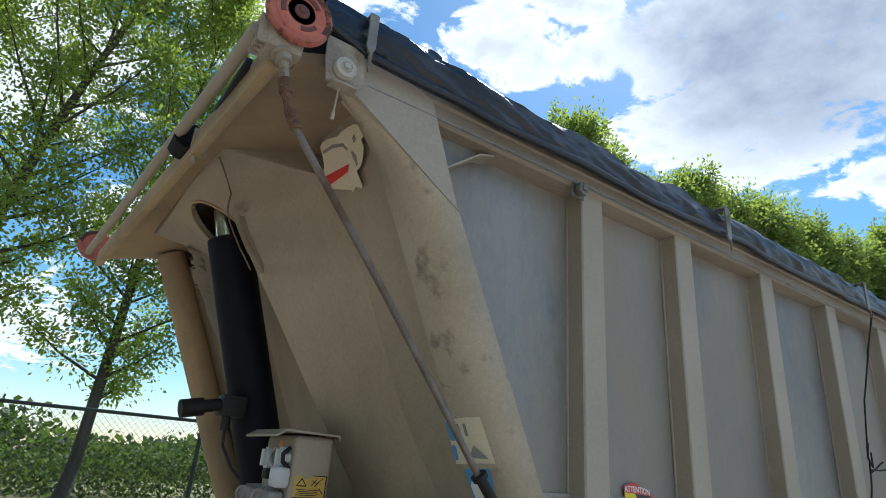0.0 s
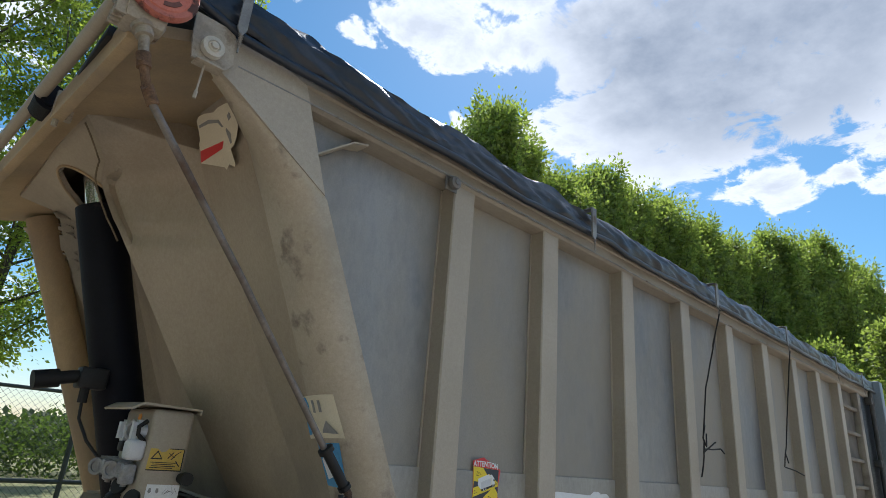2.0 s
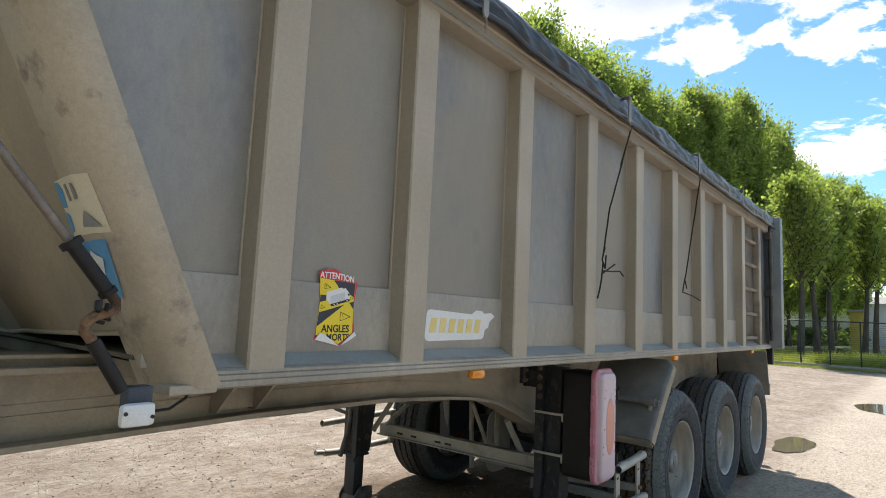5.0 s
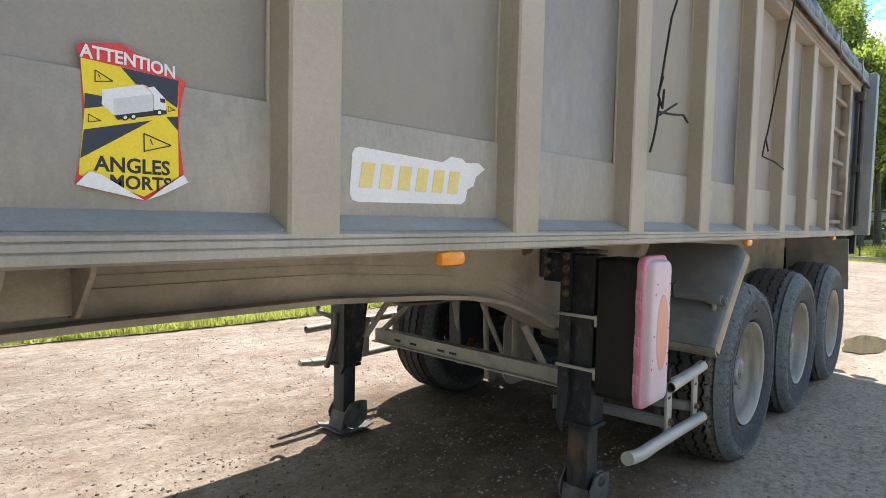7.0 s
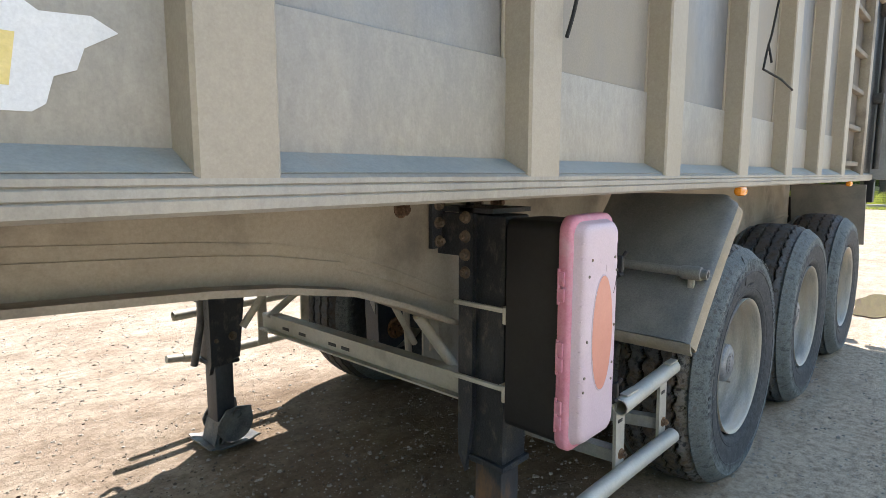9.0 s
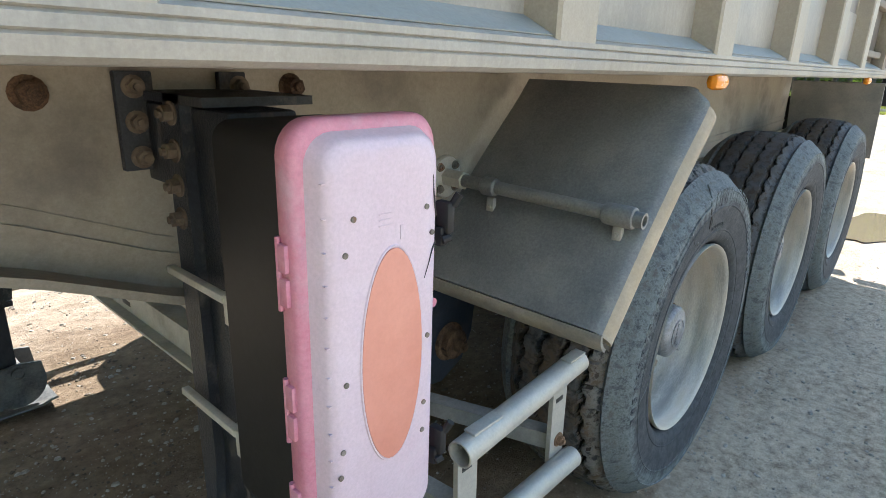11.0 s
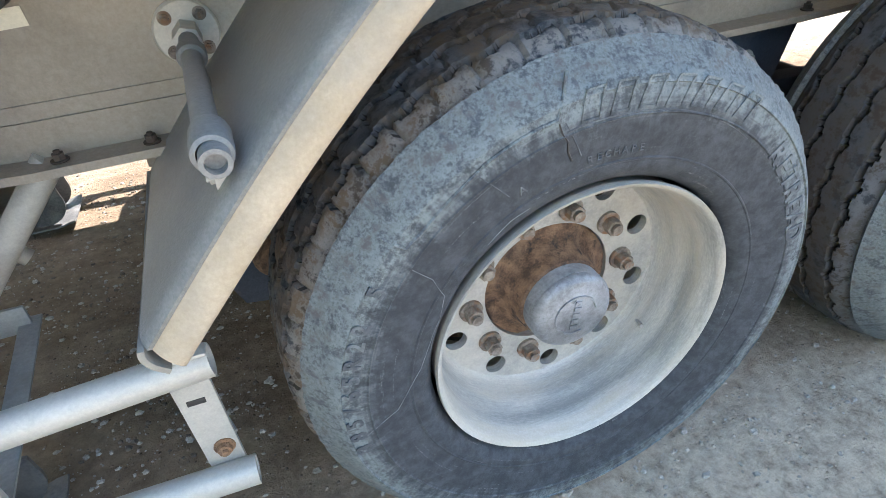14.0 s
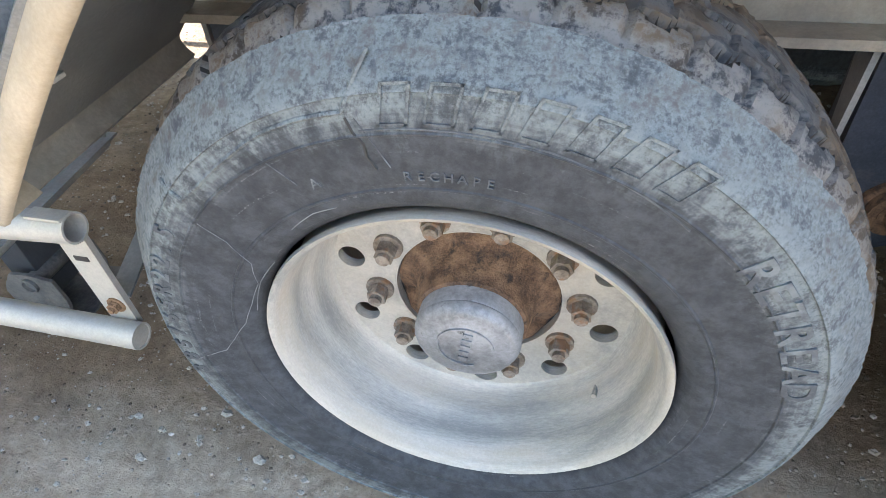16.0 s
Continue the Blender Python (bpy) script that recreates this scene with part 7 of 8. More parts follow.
for x in (5.17, 5.522):
    bm = bmesh.new()
    prism(bm, [(x - 0.03, 0.655), (x + 0.032, 0.66), (x + 0.04, 0.41), (x - 0.02, 0.41)], "y", 0.08, 0.092)
    gp = part("guard_plate", bm, GALV, trailer, "pale plate joining the guard tubes", 20)
    # slot drawn as a black plate, the hole's shade painted
    bm = bmesh.new(); box(bm, x - 0.014, x + 0.016, 0.0785, 0.0812, 0.582, 0.594, 0.001)
    part("slot", bm, BLACKINK, gp)
    bm = bmesh.new(); hexbolt(bm, (x + 0.014, 0.08, 0.466), (0, -1, 0), 0.013, 0.014)
    part("bolt", bm, RUST, gp)
def channel(pts, z0, z1, w_):
    """An angle iron laid along points in plan."""
    bm = bmesh.new()
    t = 0.006
    rings = [[bm.verts.new((x + dx, y, z)) for dx, z in ((0, z0), (t, z0), (t, z1 - t), (w_, z1 - t), (w_, z1), (0, z1))] for x, y in pts]
    for a, b_ in zip(rings, rings[1:]):
        for k in range(6):
            bm.faces.new((a[k], a[(k + 1) % 6], b_[(k + 1) % 6], b_[k]))
    bm.faces.new(rings[0]); bm.faces.new(rings[-1][::-1])
    return bm
part("guard_arm", channel([(5.16, 0.093), (5.12, 0.62)], 0.438, 0.482, 0.045), ARMGREY, trailer, "dusty angle iron holding the guard tubes", 20)
part("guard_arm", channel([(5.518, 0.093), (5.385, 0.50), (5.37, 1.30)], 0.438, 0.482, 0.045), ARMGREY, trailer, "bent dusty angle iron holding the guard tubes", 20)
bm = bmesh.new(); box(bm, 4.95, 5.15, 0.59, 0.60, 0.46, 0.53, 0.002)
part("guard_tie", bm, ARMGREY, trailer)
bm = bmesh.new(); pipe(bm, [(5.33, 0.60, 0.845), (5.04, 0.58, 0.52)], 0.03, 16)
part("strut", bm, STRUT, trailer, "dusty steel tube strut")
bm = bmesh.new(); pipe(bm, [(5.56, 1.55, 0.86), (5.60, 1.55, 0.30)], 0.02, 10)
part("strut", bm, STRUT, trailer)
bm = bmesh.new(); lathe(bm, [(0.0, 0.64), (0.07, 0.64), (0.095, 0.655), (0.108, 0.69), (0.098, 0.725), (0.104, 0.74), (0.112, 0.79), (0.104, 0.85), (0.08, 0.88), (0.0, 0.88)], (5.80, 1.12, 0), "z", 28)
part("air_bellows", bm, FLAPPALE, trailer, "pale dusty air spring", 50)
bm = bmesh.new(); prism(bm, rounded(5.46, 5.80, 0.32, 0.82, 0.11), "y", 1.30, 1.312)
part("inner_flap", bm, FLAPPALE, trailer, "rounded pale flap behind the far wheel")

# ---- mudguards ----
def mud_pt(u, y):
    """u runs from the lower front edge to the upper rear edge."""
    x = 5.515 + 0.495 * u
    z = 0.795 + 0.51 * u + 0.02 * math.sin(math.pi * u) + 0.012 * smooth(0.85, 1.0, u)
    return Vector((x, y, z))
def mud_fold(u, q):
    """Across the board: flat, then folded down round its outer edge; the rear corner is cut round."""
    y, deep_ = q
    y = y + 0.045 * smooth(0.93, 1.0, u) * max(0.0, 1 - y / 0.14)
    return mud_pt(u, y) + Vector((0.707, 0, -0.707)) * deep_
bm = bmesh.new()
grid(bm, mud_fold, lin(0, 0.9, 14) + lin(0.92, 1, 7), [(y, 0.0) for y in lin(0.56, 0.03, 9)] + [(0.014, 0.001), (0.003, 0.004), (-0.0065, 0.0105)])
thick(bm, 0.008)
mg = part("mudguard", bm, MUDG, trailer, "grey scratched plastic mudguard board before the first wheel", 70)
bm = bmesh.new()
grid(bm, mud_fold, lin(0, 0.9, 14) + lin(0.92, 1, 7), [(-0.005, 0.009), (-0.0115, 0.016), (-0.017, 0.024), (-0.021, 0.034), (-0.022, 0.042), (-0.022, 0.052), (-0.018, 0.058), (-0.010, 0.060)])
thick(bm, 0.006)
part("mudguard_edge", bm, MUDEDGE, mg, "dust-covered turned-down edge", 70)
# curved scratches on the board
rs_ = random.Random(4)
for k in range(16):
    u0, y0, a0, bend = rs_.uniform(0.3, 0.85), rs_.uniform(0.15, 0.45), rs_.uniform(-0.5, 0.7), rs_.uniform(-1.2, 1.2)
    ln_ = rs_.uniform(0.05, 0.2)
    bm = bmesh.new()
    pts = []
    for v in lin(0, 1, 9):
        a = a0 + bend * v
        pts.append(mud_pt(min(0.97, max(0.03, u0 + ln_ * v * math.sin(a) * 1.4)), min(0.54, max(0.05, y0 - ln_ * v * math.cos(a)))) + Vector((-0.0012, 0, 0.0012)))
    pipe(bm, pts, 0.0010, 4)
    part("scratch", bm, MUDEDGE, mg)
bm = bmesh.new()
grid(bm, lambda y, v: mud_pt(0, y) + Vector((-0.004 * math.sin(math.pi * v) + 0.022 * v * v, 0, -0.042 * v)), lin(-0.016, 0.56, 4), lin(0, 1, 7))
thick(bm, 0.009)
part("mudguard_lip", bm, MUDLIP, mg, "dusty beige lower lip")
bm = bmesh.new()
bm.faces.new([bm.verts.new(mud_fold(0.004, q)) for q in ((0.06, 0.0), (0.014, 0.001), (0.003, 0.004), (-0.0065, 0.0105), (-0.0115, 0.016), (-0.017, 0.024), (-0.021, 0.034), (-0.022, 0.052), (-0.018, 0.058), (0.06, 0.058))])
thick(bm, 0.004)
part("mudguard_end", bm, MUDEDGE, mg)
for u, y in ((0.955, 0.12), (0.955, 0.15), (0.94, 0.42), (0.94, 0.45)):
    bm = bmesh.new(); q = mud_pt(u, y); pipe(bm, [q + Vector((-0.001, 0, 0.001)), q + Vector((-0.004, 0, 0.004))], 0.009, 10)
    part("plug", bm, GALV, mg)
bm = bmesh.new()
hollow(bm, (5.671, -0.010, 1.029), (5.670, 0.05, 1.031), 0.0195, 0.006, deep=0.045)
lathe(bm, [(0.0195, 0.012), (0.0255, 0.014), (0.0270, 0.020), (0.0270, 0.078), (0.0250, 0.088), (0.0185, 0.094)], (5.669, 0, 1.031), n=24, close=True)
pipe(bm, [(5.667, 0.05, 1.032), (5.655, 0.53, 1.045)], 0.0182, 18)
lathe(bm, [(0.018, 0.405), (0.0240, 0.410), (0.0255, 0.418), (0.0255, 0.448), (0.018, 0.456)], (5.658, 0, 1.042), n=24, close=True)
arm = part("mudguard_tube", bm, MUDG, trailer, "round grey mudguard support tube")
bm = bmesh.new()
lathe(bm, [(0.0, 0.585), (0.058, 0.585), (0.062, 0.59), (0.062, 0.60), (0.0, 0.60)], (5.654, 0, 1.046), n=28)
pipe(bm, [(5.654, 0.52, 1.044), (5.654, 0.587, 1.046)], 0.027, 6)
part("tube_flange", bm, STRUT, arm, "round grey mounting flange")
for a in (0.8, 2.37, 3.94, 5.5):
    bm = bmesh.new(); hexbolt(bm, (5.654 + 0.045 * math.cos(a), 0.585, 1.046 + 0.045 * math.sin(a)), (0, -1, 0), 0.009, 0.01)
    part("bolt", bm, BOLT, arm)
for y in (0.05, 0.43):
    bm = bmesh.new()
    box(bm, 5.66, 5.675, y - 0.012, y + 0.012, 0.965, 1.01, 0.002)
    box(bm, 5.66, 5.72, y - 0.012, y + 0.012, 0.965, 0.972, 0.002)
    hexbolt(bm, (5.664, y, 0.985), (-1, 0, 0), 0.008, 0.01)
    part("tube_clamp", bm, GALV, arm)
for y0_, y1_ in ((0.0, 0.56), (WID - 0.56, WID)):
    bm = bmesh.new()
    grid(bm, lambda u, y: Vector((9.46 + 0.16 * u, y, 1.32 - 0.52 * u)), lin(0, 1, 8), lin(y0_, y1_, 4))
    thick(bm, 0.02)
    part("mudguard", bm, MUDG, trailer, "grey plastic mudguard board behind the last wheel", 60)
bm = bmesh.new()
box(bm, 9.66, 9.74, 0.2, 2.3, 0.55, 0.68, 0.01)
bumper = part("rear_bumper", bm, BLACK, trailer, "dark rear underrun bar")
for y in (0.55, 1.85):
    bm = bmesh.new(); box(bm, 9.60, 9.68, y, y + 0.06, 0.6, 1.2, 0.005)
    part("bumper_arm", bm, BLACK, bumper)
bm = bmesh.new(); box(bm, 9.70, 9.76, 0.02, 0.2, 0.80, 0.92, 0.01)
part("tail_lamp", bm, BLACK_PLASTIC, trailer, "dark tail lamp block")

# ---- valve lever and labels on the beam ----
bm = bmesh.new()
lathe(bm, [(0.0, 0.535), (0.030, 0.535), (0.036, 0.545), (0.038, 0.60), (0.0, 0.60)], (5.222, 0, 1.165), n=24)
lev = part("valve_knob", bm, BLACK_PLASTIC, trailer, "black plastic valve lever")
bm = bmesh.new()
prism(bm, [(5.212, 1.165), (5.238, 1.165), (5.229, 1.02), (5.207, 1.02)], "y", 0.528, 0.548)
pipe(bm, [(5.222, 0.522, 1.165), (5.222, 0.55, 1.165)], 0.022, 16)
part("lever", bm, BLACK_PLASTIC, lev)
bm = bmesh.new()
pipe(bm, [(5.372, 0.54, 1.157), (5.372, 0.60, 1.157)], 0.026, 18)
part("push_knob", bm, BLACK_PLASTIC, trailer, "round black push knob")
for x, z in ((5.185, 1.21), (5.26, 1.205), (5.19, 1.12), (5.262, 1.12)):
    bm = bmesh.new(); hexbolt(bm, (x, 0.60, z), (0, -1, 0), 0.008, 0.008)
    part("bolt", bm, RUST, trailer)
def on_web(bm, x, z):
    return flat_on(bm, (x, 0.598, z), (1, 0, 0), (0, 0, 1))
bm = bmesh.new(); poly(bm, [(-0.11, -0.058), (0.075, -0.05), (0.068, 0.05), (-0.11, 0.058)])
wl_ = part("instruction_label", on_web(bm, 5.20, 1.065), WHITE, trailer, "white instruction label with grey print")
for k in range(6):
    bm = bmesh.new(); poly(bm, [(-0.09 + 0.026 * k, 0.0), (-0.072 + 0.026 * k, 0.0), (-0.072 + 0.026 * k, 0.018), (-0.09 + 0.026 * k, 0.018)], 0.0012)
    part("print_bar", on_web(bm, 5.20, 1.065), GREYINK, wl_)
for k in range(9):
    for j in range(3):
        bm = bmesh.new(); w0 = -0.098 + 0.054 * j; w1 = w0 + 0.030 + 0.012 * ((k * 5 + j * 3) % 4) / 3; z = 0.004 + 0.0052 * k
        poly(bm, [(w0, z), (w1, z), (w1, z + 0.0022), (w0, z + 0.0022)], 0.0009)
        part("print_bar", on_web(bm, 5.20, 1.065), GREYINK, wl_)
for k in range(4):
    bm = bmesh.new(); poly(bm, [(-0.09, -0.04 + 0.009 * k), (0.05, -0.037 + 0.009 * k), (0.05, -0.034 + 0.009 * k), (-0.09, -0.037 + 0.009 * k)], 0.0012)
    part("print_bar", on_web(bm, 5.20, 1.065), GREYINK, wl_)
bm = bmesh.new(); poly(bm, [(0.02, 0.032), (0.055, 0.032), (0.053, 0.042), (0.02, 0.042)], 0.0012)
part("print_bar", on_web(bm, 5.20, 1.065), BLACKINK, wl_)
bm = bmesh.new(); poly(bm, [(-0.04, -0.018), (0.04, -0.014), (0.038, 0.02), (-0.04, 0.016)])
part("blank_tag", on_web(bm, 5.36, 1.108), CREAM, trailer, "blank cream tag")

# ---- stickers on the side ----
def on_side(bm, x, z, d=0.0):
    return flat_on(bm, (x, Y_PANEL - 0.0095 - d, z), (1, 0, 0), (0, 0, 1))
SX, SZ = 2.733, 1.592
sign = part("warning_sticker", on_side((lambda b: (poly(b, [(-0.0907, -0.1102), (0.0144, -0.1328), (0.0835, -0.0863), (0.0738, -0.0093), (0.0774, 0.0362), (0.0864, 0.0844), (0.0504, 0.0992), (-0.0216, 0.1289), (-0.081, 0.1157), (-0.0864, 0.1093), (-0.081, 0.0914), (-0.0774, -0.0146), (-0.0846, -0.0756)], 0, 0.001), b)[1])(bmesh.new()), SX, SZ), REDINK, trailer, "peeling yellow warning sticker with a white lorry and red border")
def sign_part(name, pts, m, lift=0.0014, label=""):
    bm = bmesh.new(); poly(bm, pts, lift, 0.0004)
    return part(name, on_side(bm, SX, SZ), m, sign, label)
sign_part("yellow_field", [(-0.081, 0.0925), (0.0738, 0.0842), (0.072, 0.0204), (0.0738, -0.0878), (0.0144, -0.1253), (-0.0846, -0.0943), (-0.0835, -0.0679), (-0.0756, 0.0119)], YELLOW, 0.0014)
sign_part("dark_stripe", [(-0.0216, 0.0889), (0.0738, 0.0842), (0.0713, 0.0352), (0.0504, 0.0469), (0.018, 0.066), (0.0018, 0.0646)], NAVY, 0.0018)
sign_part("dark_stripe", [(-0.0756, 0.0373), (-0.0504, 0.0364), (-0.0486, 0.0199), (-0.0763, 0.0125)], NAVY, 0.0018)
sign_part("dark_stripe", [(-0.0774, -0.0213), (0.0288, 0.0079), (-0.0828, -0.0678)], NAVY, 0.0018)
sign_part("dark_stripe", [(0.0522, 0.0165), (0.072, 0.0204), (0.0727, -0.0057)], NAVY, 0.0018)
sign_part("lorry_chassis", [(-0.0342, 0.0102), (0.0522, 0.0303), (0.0526, 0.0218), (-0.027, 0.0009)], BLACKINK, 0.0022)
sign_part("lorry_box", [(-0.0504, 0.0469), (0.0126, 0.0663), (0.0288, 0.0528), (0.0288, 0.024), (-0.0324, 0.0075), (-0.0511, 0.0225)], WHITE, 0.0026)
sign_part("lorry_box_side", [(-0.0338, 0.035), (0.0288, 0.0524), (0.0288, 0.024), (-0.0324, 0.0075)], PALEGREY, 0.003)
sign_part("lorry_cab", [(0.0198, 0.0622), (0.031, 0.0662), (0.0504, 0.0476), (0.0515, 0.0283), (0.031, 0.0266), (0.0302, 0.0519)], WHITE, 0.0026)
sign_part("lorry_window", [(0.041, 0.0476), (0.0497, 0.0479), (0.05, 0.0408), (0.0418, 0.0406)], BLACKINK, 0.003)
sign_part("lorry_wheel", [(-0.0104, 0.0073), (-0.0115, 0.0038), (-0.0142, 0.0013), (-0.0175, 0.0008), (-0.0202, 0.0024), (-0.0212, 0.0055), (-0.0202, 0.009), (-0.0175, 0.0115), (-0.0142, 0.012), (-0.0115, 0.0104)], BLACKINK, 0.0032)
sign_part("lorry_wheel_disc", [(-0.013, 0.0069), (-0.0138, 0.0046), (-0.0158, 0.0034), (-0.0179, 0.004), (-0.0187, 0.0059), (-0.0179, 0.0082), (-0.0158, 0.0094), (-0.0138, 0.0088)], WHITE, 0.0036)
sign_part("lorry_wheel", [(0.0025, 0.0104), (0.0015, 0.007), (-0.0012, 0.0045), (-0.0045, 0.004), (-0.0072, 0.0056), (-0.0083, 0.0087), (-0.0072, 0.0122), (-0.0045, 0.0147), (-0.0012, 0.0152), (0.0015, 0.0136)], BLACKINK, 0.0032)
sign_part("lorry_wheel_disc", [(0, 0.01), (-0.0008, 0.0078), (-0.0029, 0.0066), (-0.0049, 0.0071), (-0.0058, 0.0091), (-0.0049, 0.0114), (-0.0029, 0.0126), (-0.0008, 0.012)], WHITE, 0.0036)
sign_part("lorry_wheel", [(0.0454, 0.0236), (0.0443, 0.0201), (0.0416, 0.0177), (0.0383, 0.0172), (0.0356, 0.0188), (0.0346, 0.0219), (0.0356, 0.0254), (0.0383, 0.0278), (0.0416, 0.0284), (0.0443, 0.0267)], BLACKINK, 0.0032)
sign_part("lorry_wheel_disc", [(0.0428, 0.0232), (0.042, 0.021), (0.04, 0.0198), (0.0379, 0.0203), (0.0371, 0.0223), (0.0379, 0.0245), (0.04, 0.0257), (0.042, 0.0252)], WHITE, 0.0036)
sign_part("triangle_line", [(0.0135, -0.017), (0.0135, -0.0477), (0.0153, -0.0474), (0.0153, -0.0167)], BLACKINK, 0.0026)
sign_part("triangle_line", [(0.0145, -0.0484), (0.0603, -0.0337), (0.06, -0.0318), (0.0143, -0.0466)], BLACKINK, 0.0026)
sign_part("triangle_line", [(0.0605, -0.0318), (0.0148, -0.0159), (0.014, -0.0178), (0.0597, -0.0337)], BLACKINK, 0.0026)
sign_part("triangle_mark", [(0.0231, -0.0253), (0.0254, -0.025), (0.0293, -0.0349), (0.028, -0.0351)], BLACKINK, 0.0026)
sign_part("triangle_line", [(-0.0612, 0.0766), (-0.0612, 0.0579), (-0.0598, 0.0581), (-0.0598, 0.0768)], BLACKINK, 0.0026)
sign_part("triangle_line", [(-0.0605, 0.0573), (-0.0342, 0.0626), (-0.0342, 0.0641), (-0.0605, 0.0588)], BLACKINK, 0.0026)
sign_part("triangle_line", [(-0.0338, 0.064), (-0.0601, 0.0774), (-0.0609, 0.076), (-0.0346, 0.0626)], BLACKINK, 0.0026)
sign_part("triangle_mark", [(-0.0568, 0.0707), (-0.055, 0.071), (-0.052, 0.0643), (-0.053, 0.0642)], BLACKINK, 0.0026)
sign_part("triangle_line", [(-0.0715, 0.0043), (-0.0715, -0.0088), (-0.0703, -0.0086), (-0.0703, 0.0045)], BLACKINK, 0.0026)
sign_part("triangle_line", [(-0.0709, -0.0093), (-0.0529, -0.0046), (-0.053, -0.0034), (-0.071, -0.0081)], BLACKINK, 0.0026)
sign_part("triangle_line", [(-0.0526, -0.0034), (-0.0706, 0.0049), (-0.0712, 0.0038), (-0.0532, -0.0045)], BLACKINK, 0.0026)
sign_part("triangle_line", [(0.0546, 0.0355), (0.0546, 0.0269), (0.0556, 0.0271), (0.0556, 0.0357)], BLACKINK, 0.0026)
sign_part("triangle_line", [(0.0552, 0.0265), (0.0678, 0.0304), (0.0676, 0.0314), (0.055, 0.0275)], BLACKINK, 0.0026)
sign_part("triangle_line", [(0.0679, 0.0314), (0.0553, 0.0361), (0.0548, 0.0351), (0.0674, 0.0304)], BLACKINK, 0.0026)
for body, wide, tall, x, z, m in (("ANGLES", 0.122, 0.026, -0.0022, -0.0737, BLACKINK), ("MORTS", 0.100, 0.024, 0.0101, -0.1024, BLACKINK), ("ATTENTION", 0.150, 0.022, -0.0065, 0.1044, WHITE)):
    bm = text_mesh(body, 0.04, 0.0003, 0.0010)
    xs_, ys_ = [v.co.x for v in bm.verts], [v.co.y for v in bm.verts]
    sx_, sy_ = wide / (max(xs_) - min(xs_)), tall / (max(ys_) - min(ys_))
    mid_y = (max(ys_) + min(ys_)) / 2
    for v in bm.verts:
        v.co.x, v.co.y = v.co.x * sx_, (v.co.y - mid_y) * sy_ - (0.10 * max(0.0, v.co.x * sx_) if body == "ATTENTION" else 0)
    part("lettering", on_side(bm, SX + x, SZ + z, 0.0022), m, sign)
for pts in ([(-0.0907, -0.1102), (-0.0713, -0.0877), (-0.054, -0.0924), (-0.0234, -0.1107), (0.013, -0.1319), (-0.0216, -0.1247)], [(0.018, -0.1311), (0.0468, -0.1078), (0.0799, -0.0838), (0.0886, -0.0967), (0.0468, -0.119)]):
    bm = bmesh.new(); poly(bm, pts, 0.005, 0.003)
    part("curled_corner", on_side(bm, SX, SZ), WHITE, sign, "white curled-up corner")
BX, BZ = 3.42, 1.538
name_s = part("name_sticker", on_side((lambda b: (poly(b, [(-0.200, -0.064), (0.165, -0.058), (0.180, -0.048), (0.190, -0.015), (0.215, -0.005), (0.225, 0.022), (0.265, 0.046), (0.235, 0.062), (0.18, 0.058), (0.165, 0.068), (0.12, 0.070), (0.085, 0.052), (-0.195, 0.064), (-0.212, 0.060), (-0.219, 0.048), (-0.226, -0.046), (-0.218, -0.060)], 0, 0.001), b)[1])(bmesh.new()), BX, BZ), WHITE, trailer, "torn white sticker with faded yellow bars")
for k in range(6):
    x = -0.200 + 0.061 * k
    bm = bmesh.new()
    sh = 0.010
    for pts in ([(x, -0.030), (x + 0.040, -0.030), (x + 0.040 + sh, 0.030), (x + sh, 0.030)],
                ):
        poly(bm, pts, 0.0014)
    part("name_bar", on_side(bm, BX, BZ), PALEYELLOW, name_s)

# ---- ropes ----
def rope(name, runs, label):
    t = thing(name, label, "rope")
    for i, pts in enumerate(runs):
        bm = bmesh.new()
        fine = []
        for a, b_ in zip(pts, pts[1:]):
            for u in lin(0, 1, 7)[:-1]:
                p = Vector(a).lerp(Vector(b_), u)
                fine.append(p + 0.004 * Vector((noise.noise((p.z * 7, i, 0)), noise.noise((p.z * 7, i, 5)), 0)))
        fine.append(Vector(pts[-1]))
        pipe(bm, fine, 0.0048, 7)
        part("strand", bm, ROPE, t, angle=60)
    return t
rope("tie_rope", [[(4.89, -0.10, 2.82), (4.85, -0.05, 2.55), (4.76, -0.02, 2.28), (4.69, -0.012, 1.98)], [(4.885, -0.10, 2.80), (4.845, -0.05, 2.56)], [(4.70, -0.02, 2.03), (4.66, -0.02, 1.95), (4.68, -0.03, 1.90), (4.715, -0.02, 1.98)],
                  [(4.68, -0.02, 1.94), (4.655, -0.02, 1.84), (4.615, -0.015, 1.72)], [(4.67, -0.02, 1.885), (4.78, -0.03, 1.89), (4.88, -0.04, 1.90), (4.93, -0.04, 1.875)], [(4.67, -0.02, 1.87), (4.73, -0.03, 1.90), (4.80, -0.04, 1.935)]], "thin black rope knotted and hanging from a tarpaulin hook")
rope("tie_rope", [[(6.37, -0.10, 2.80), (6.36, -0.05, 2.45), (6.27, -0.015, 2.0), (6.20, -0.01, 1.85), (6.40, -0.03, 1.83), (6.58, -0.04, 1.80)], [(6.37, -0.10, 2.80), (6.35, -0.05, 2.42)], [(6.25, -0.01, 1.96), (6.24, -0.03, 1.88)]], "thin black rope hanging loose from a tarpaulin hook")


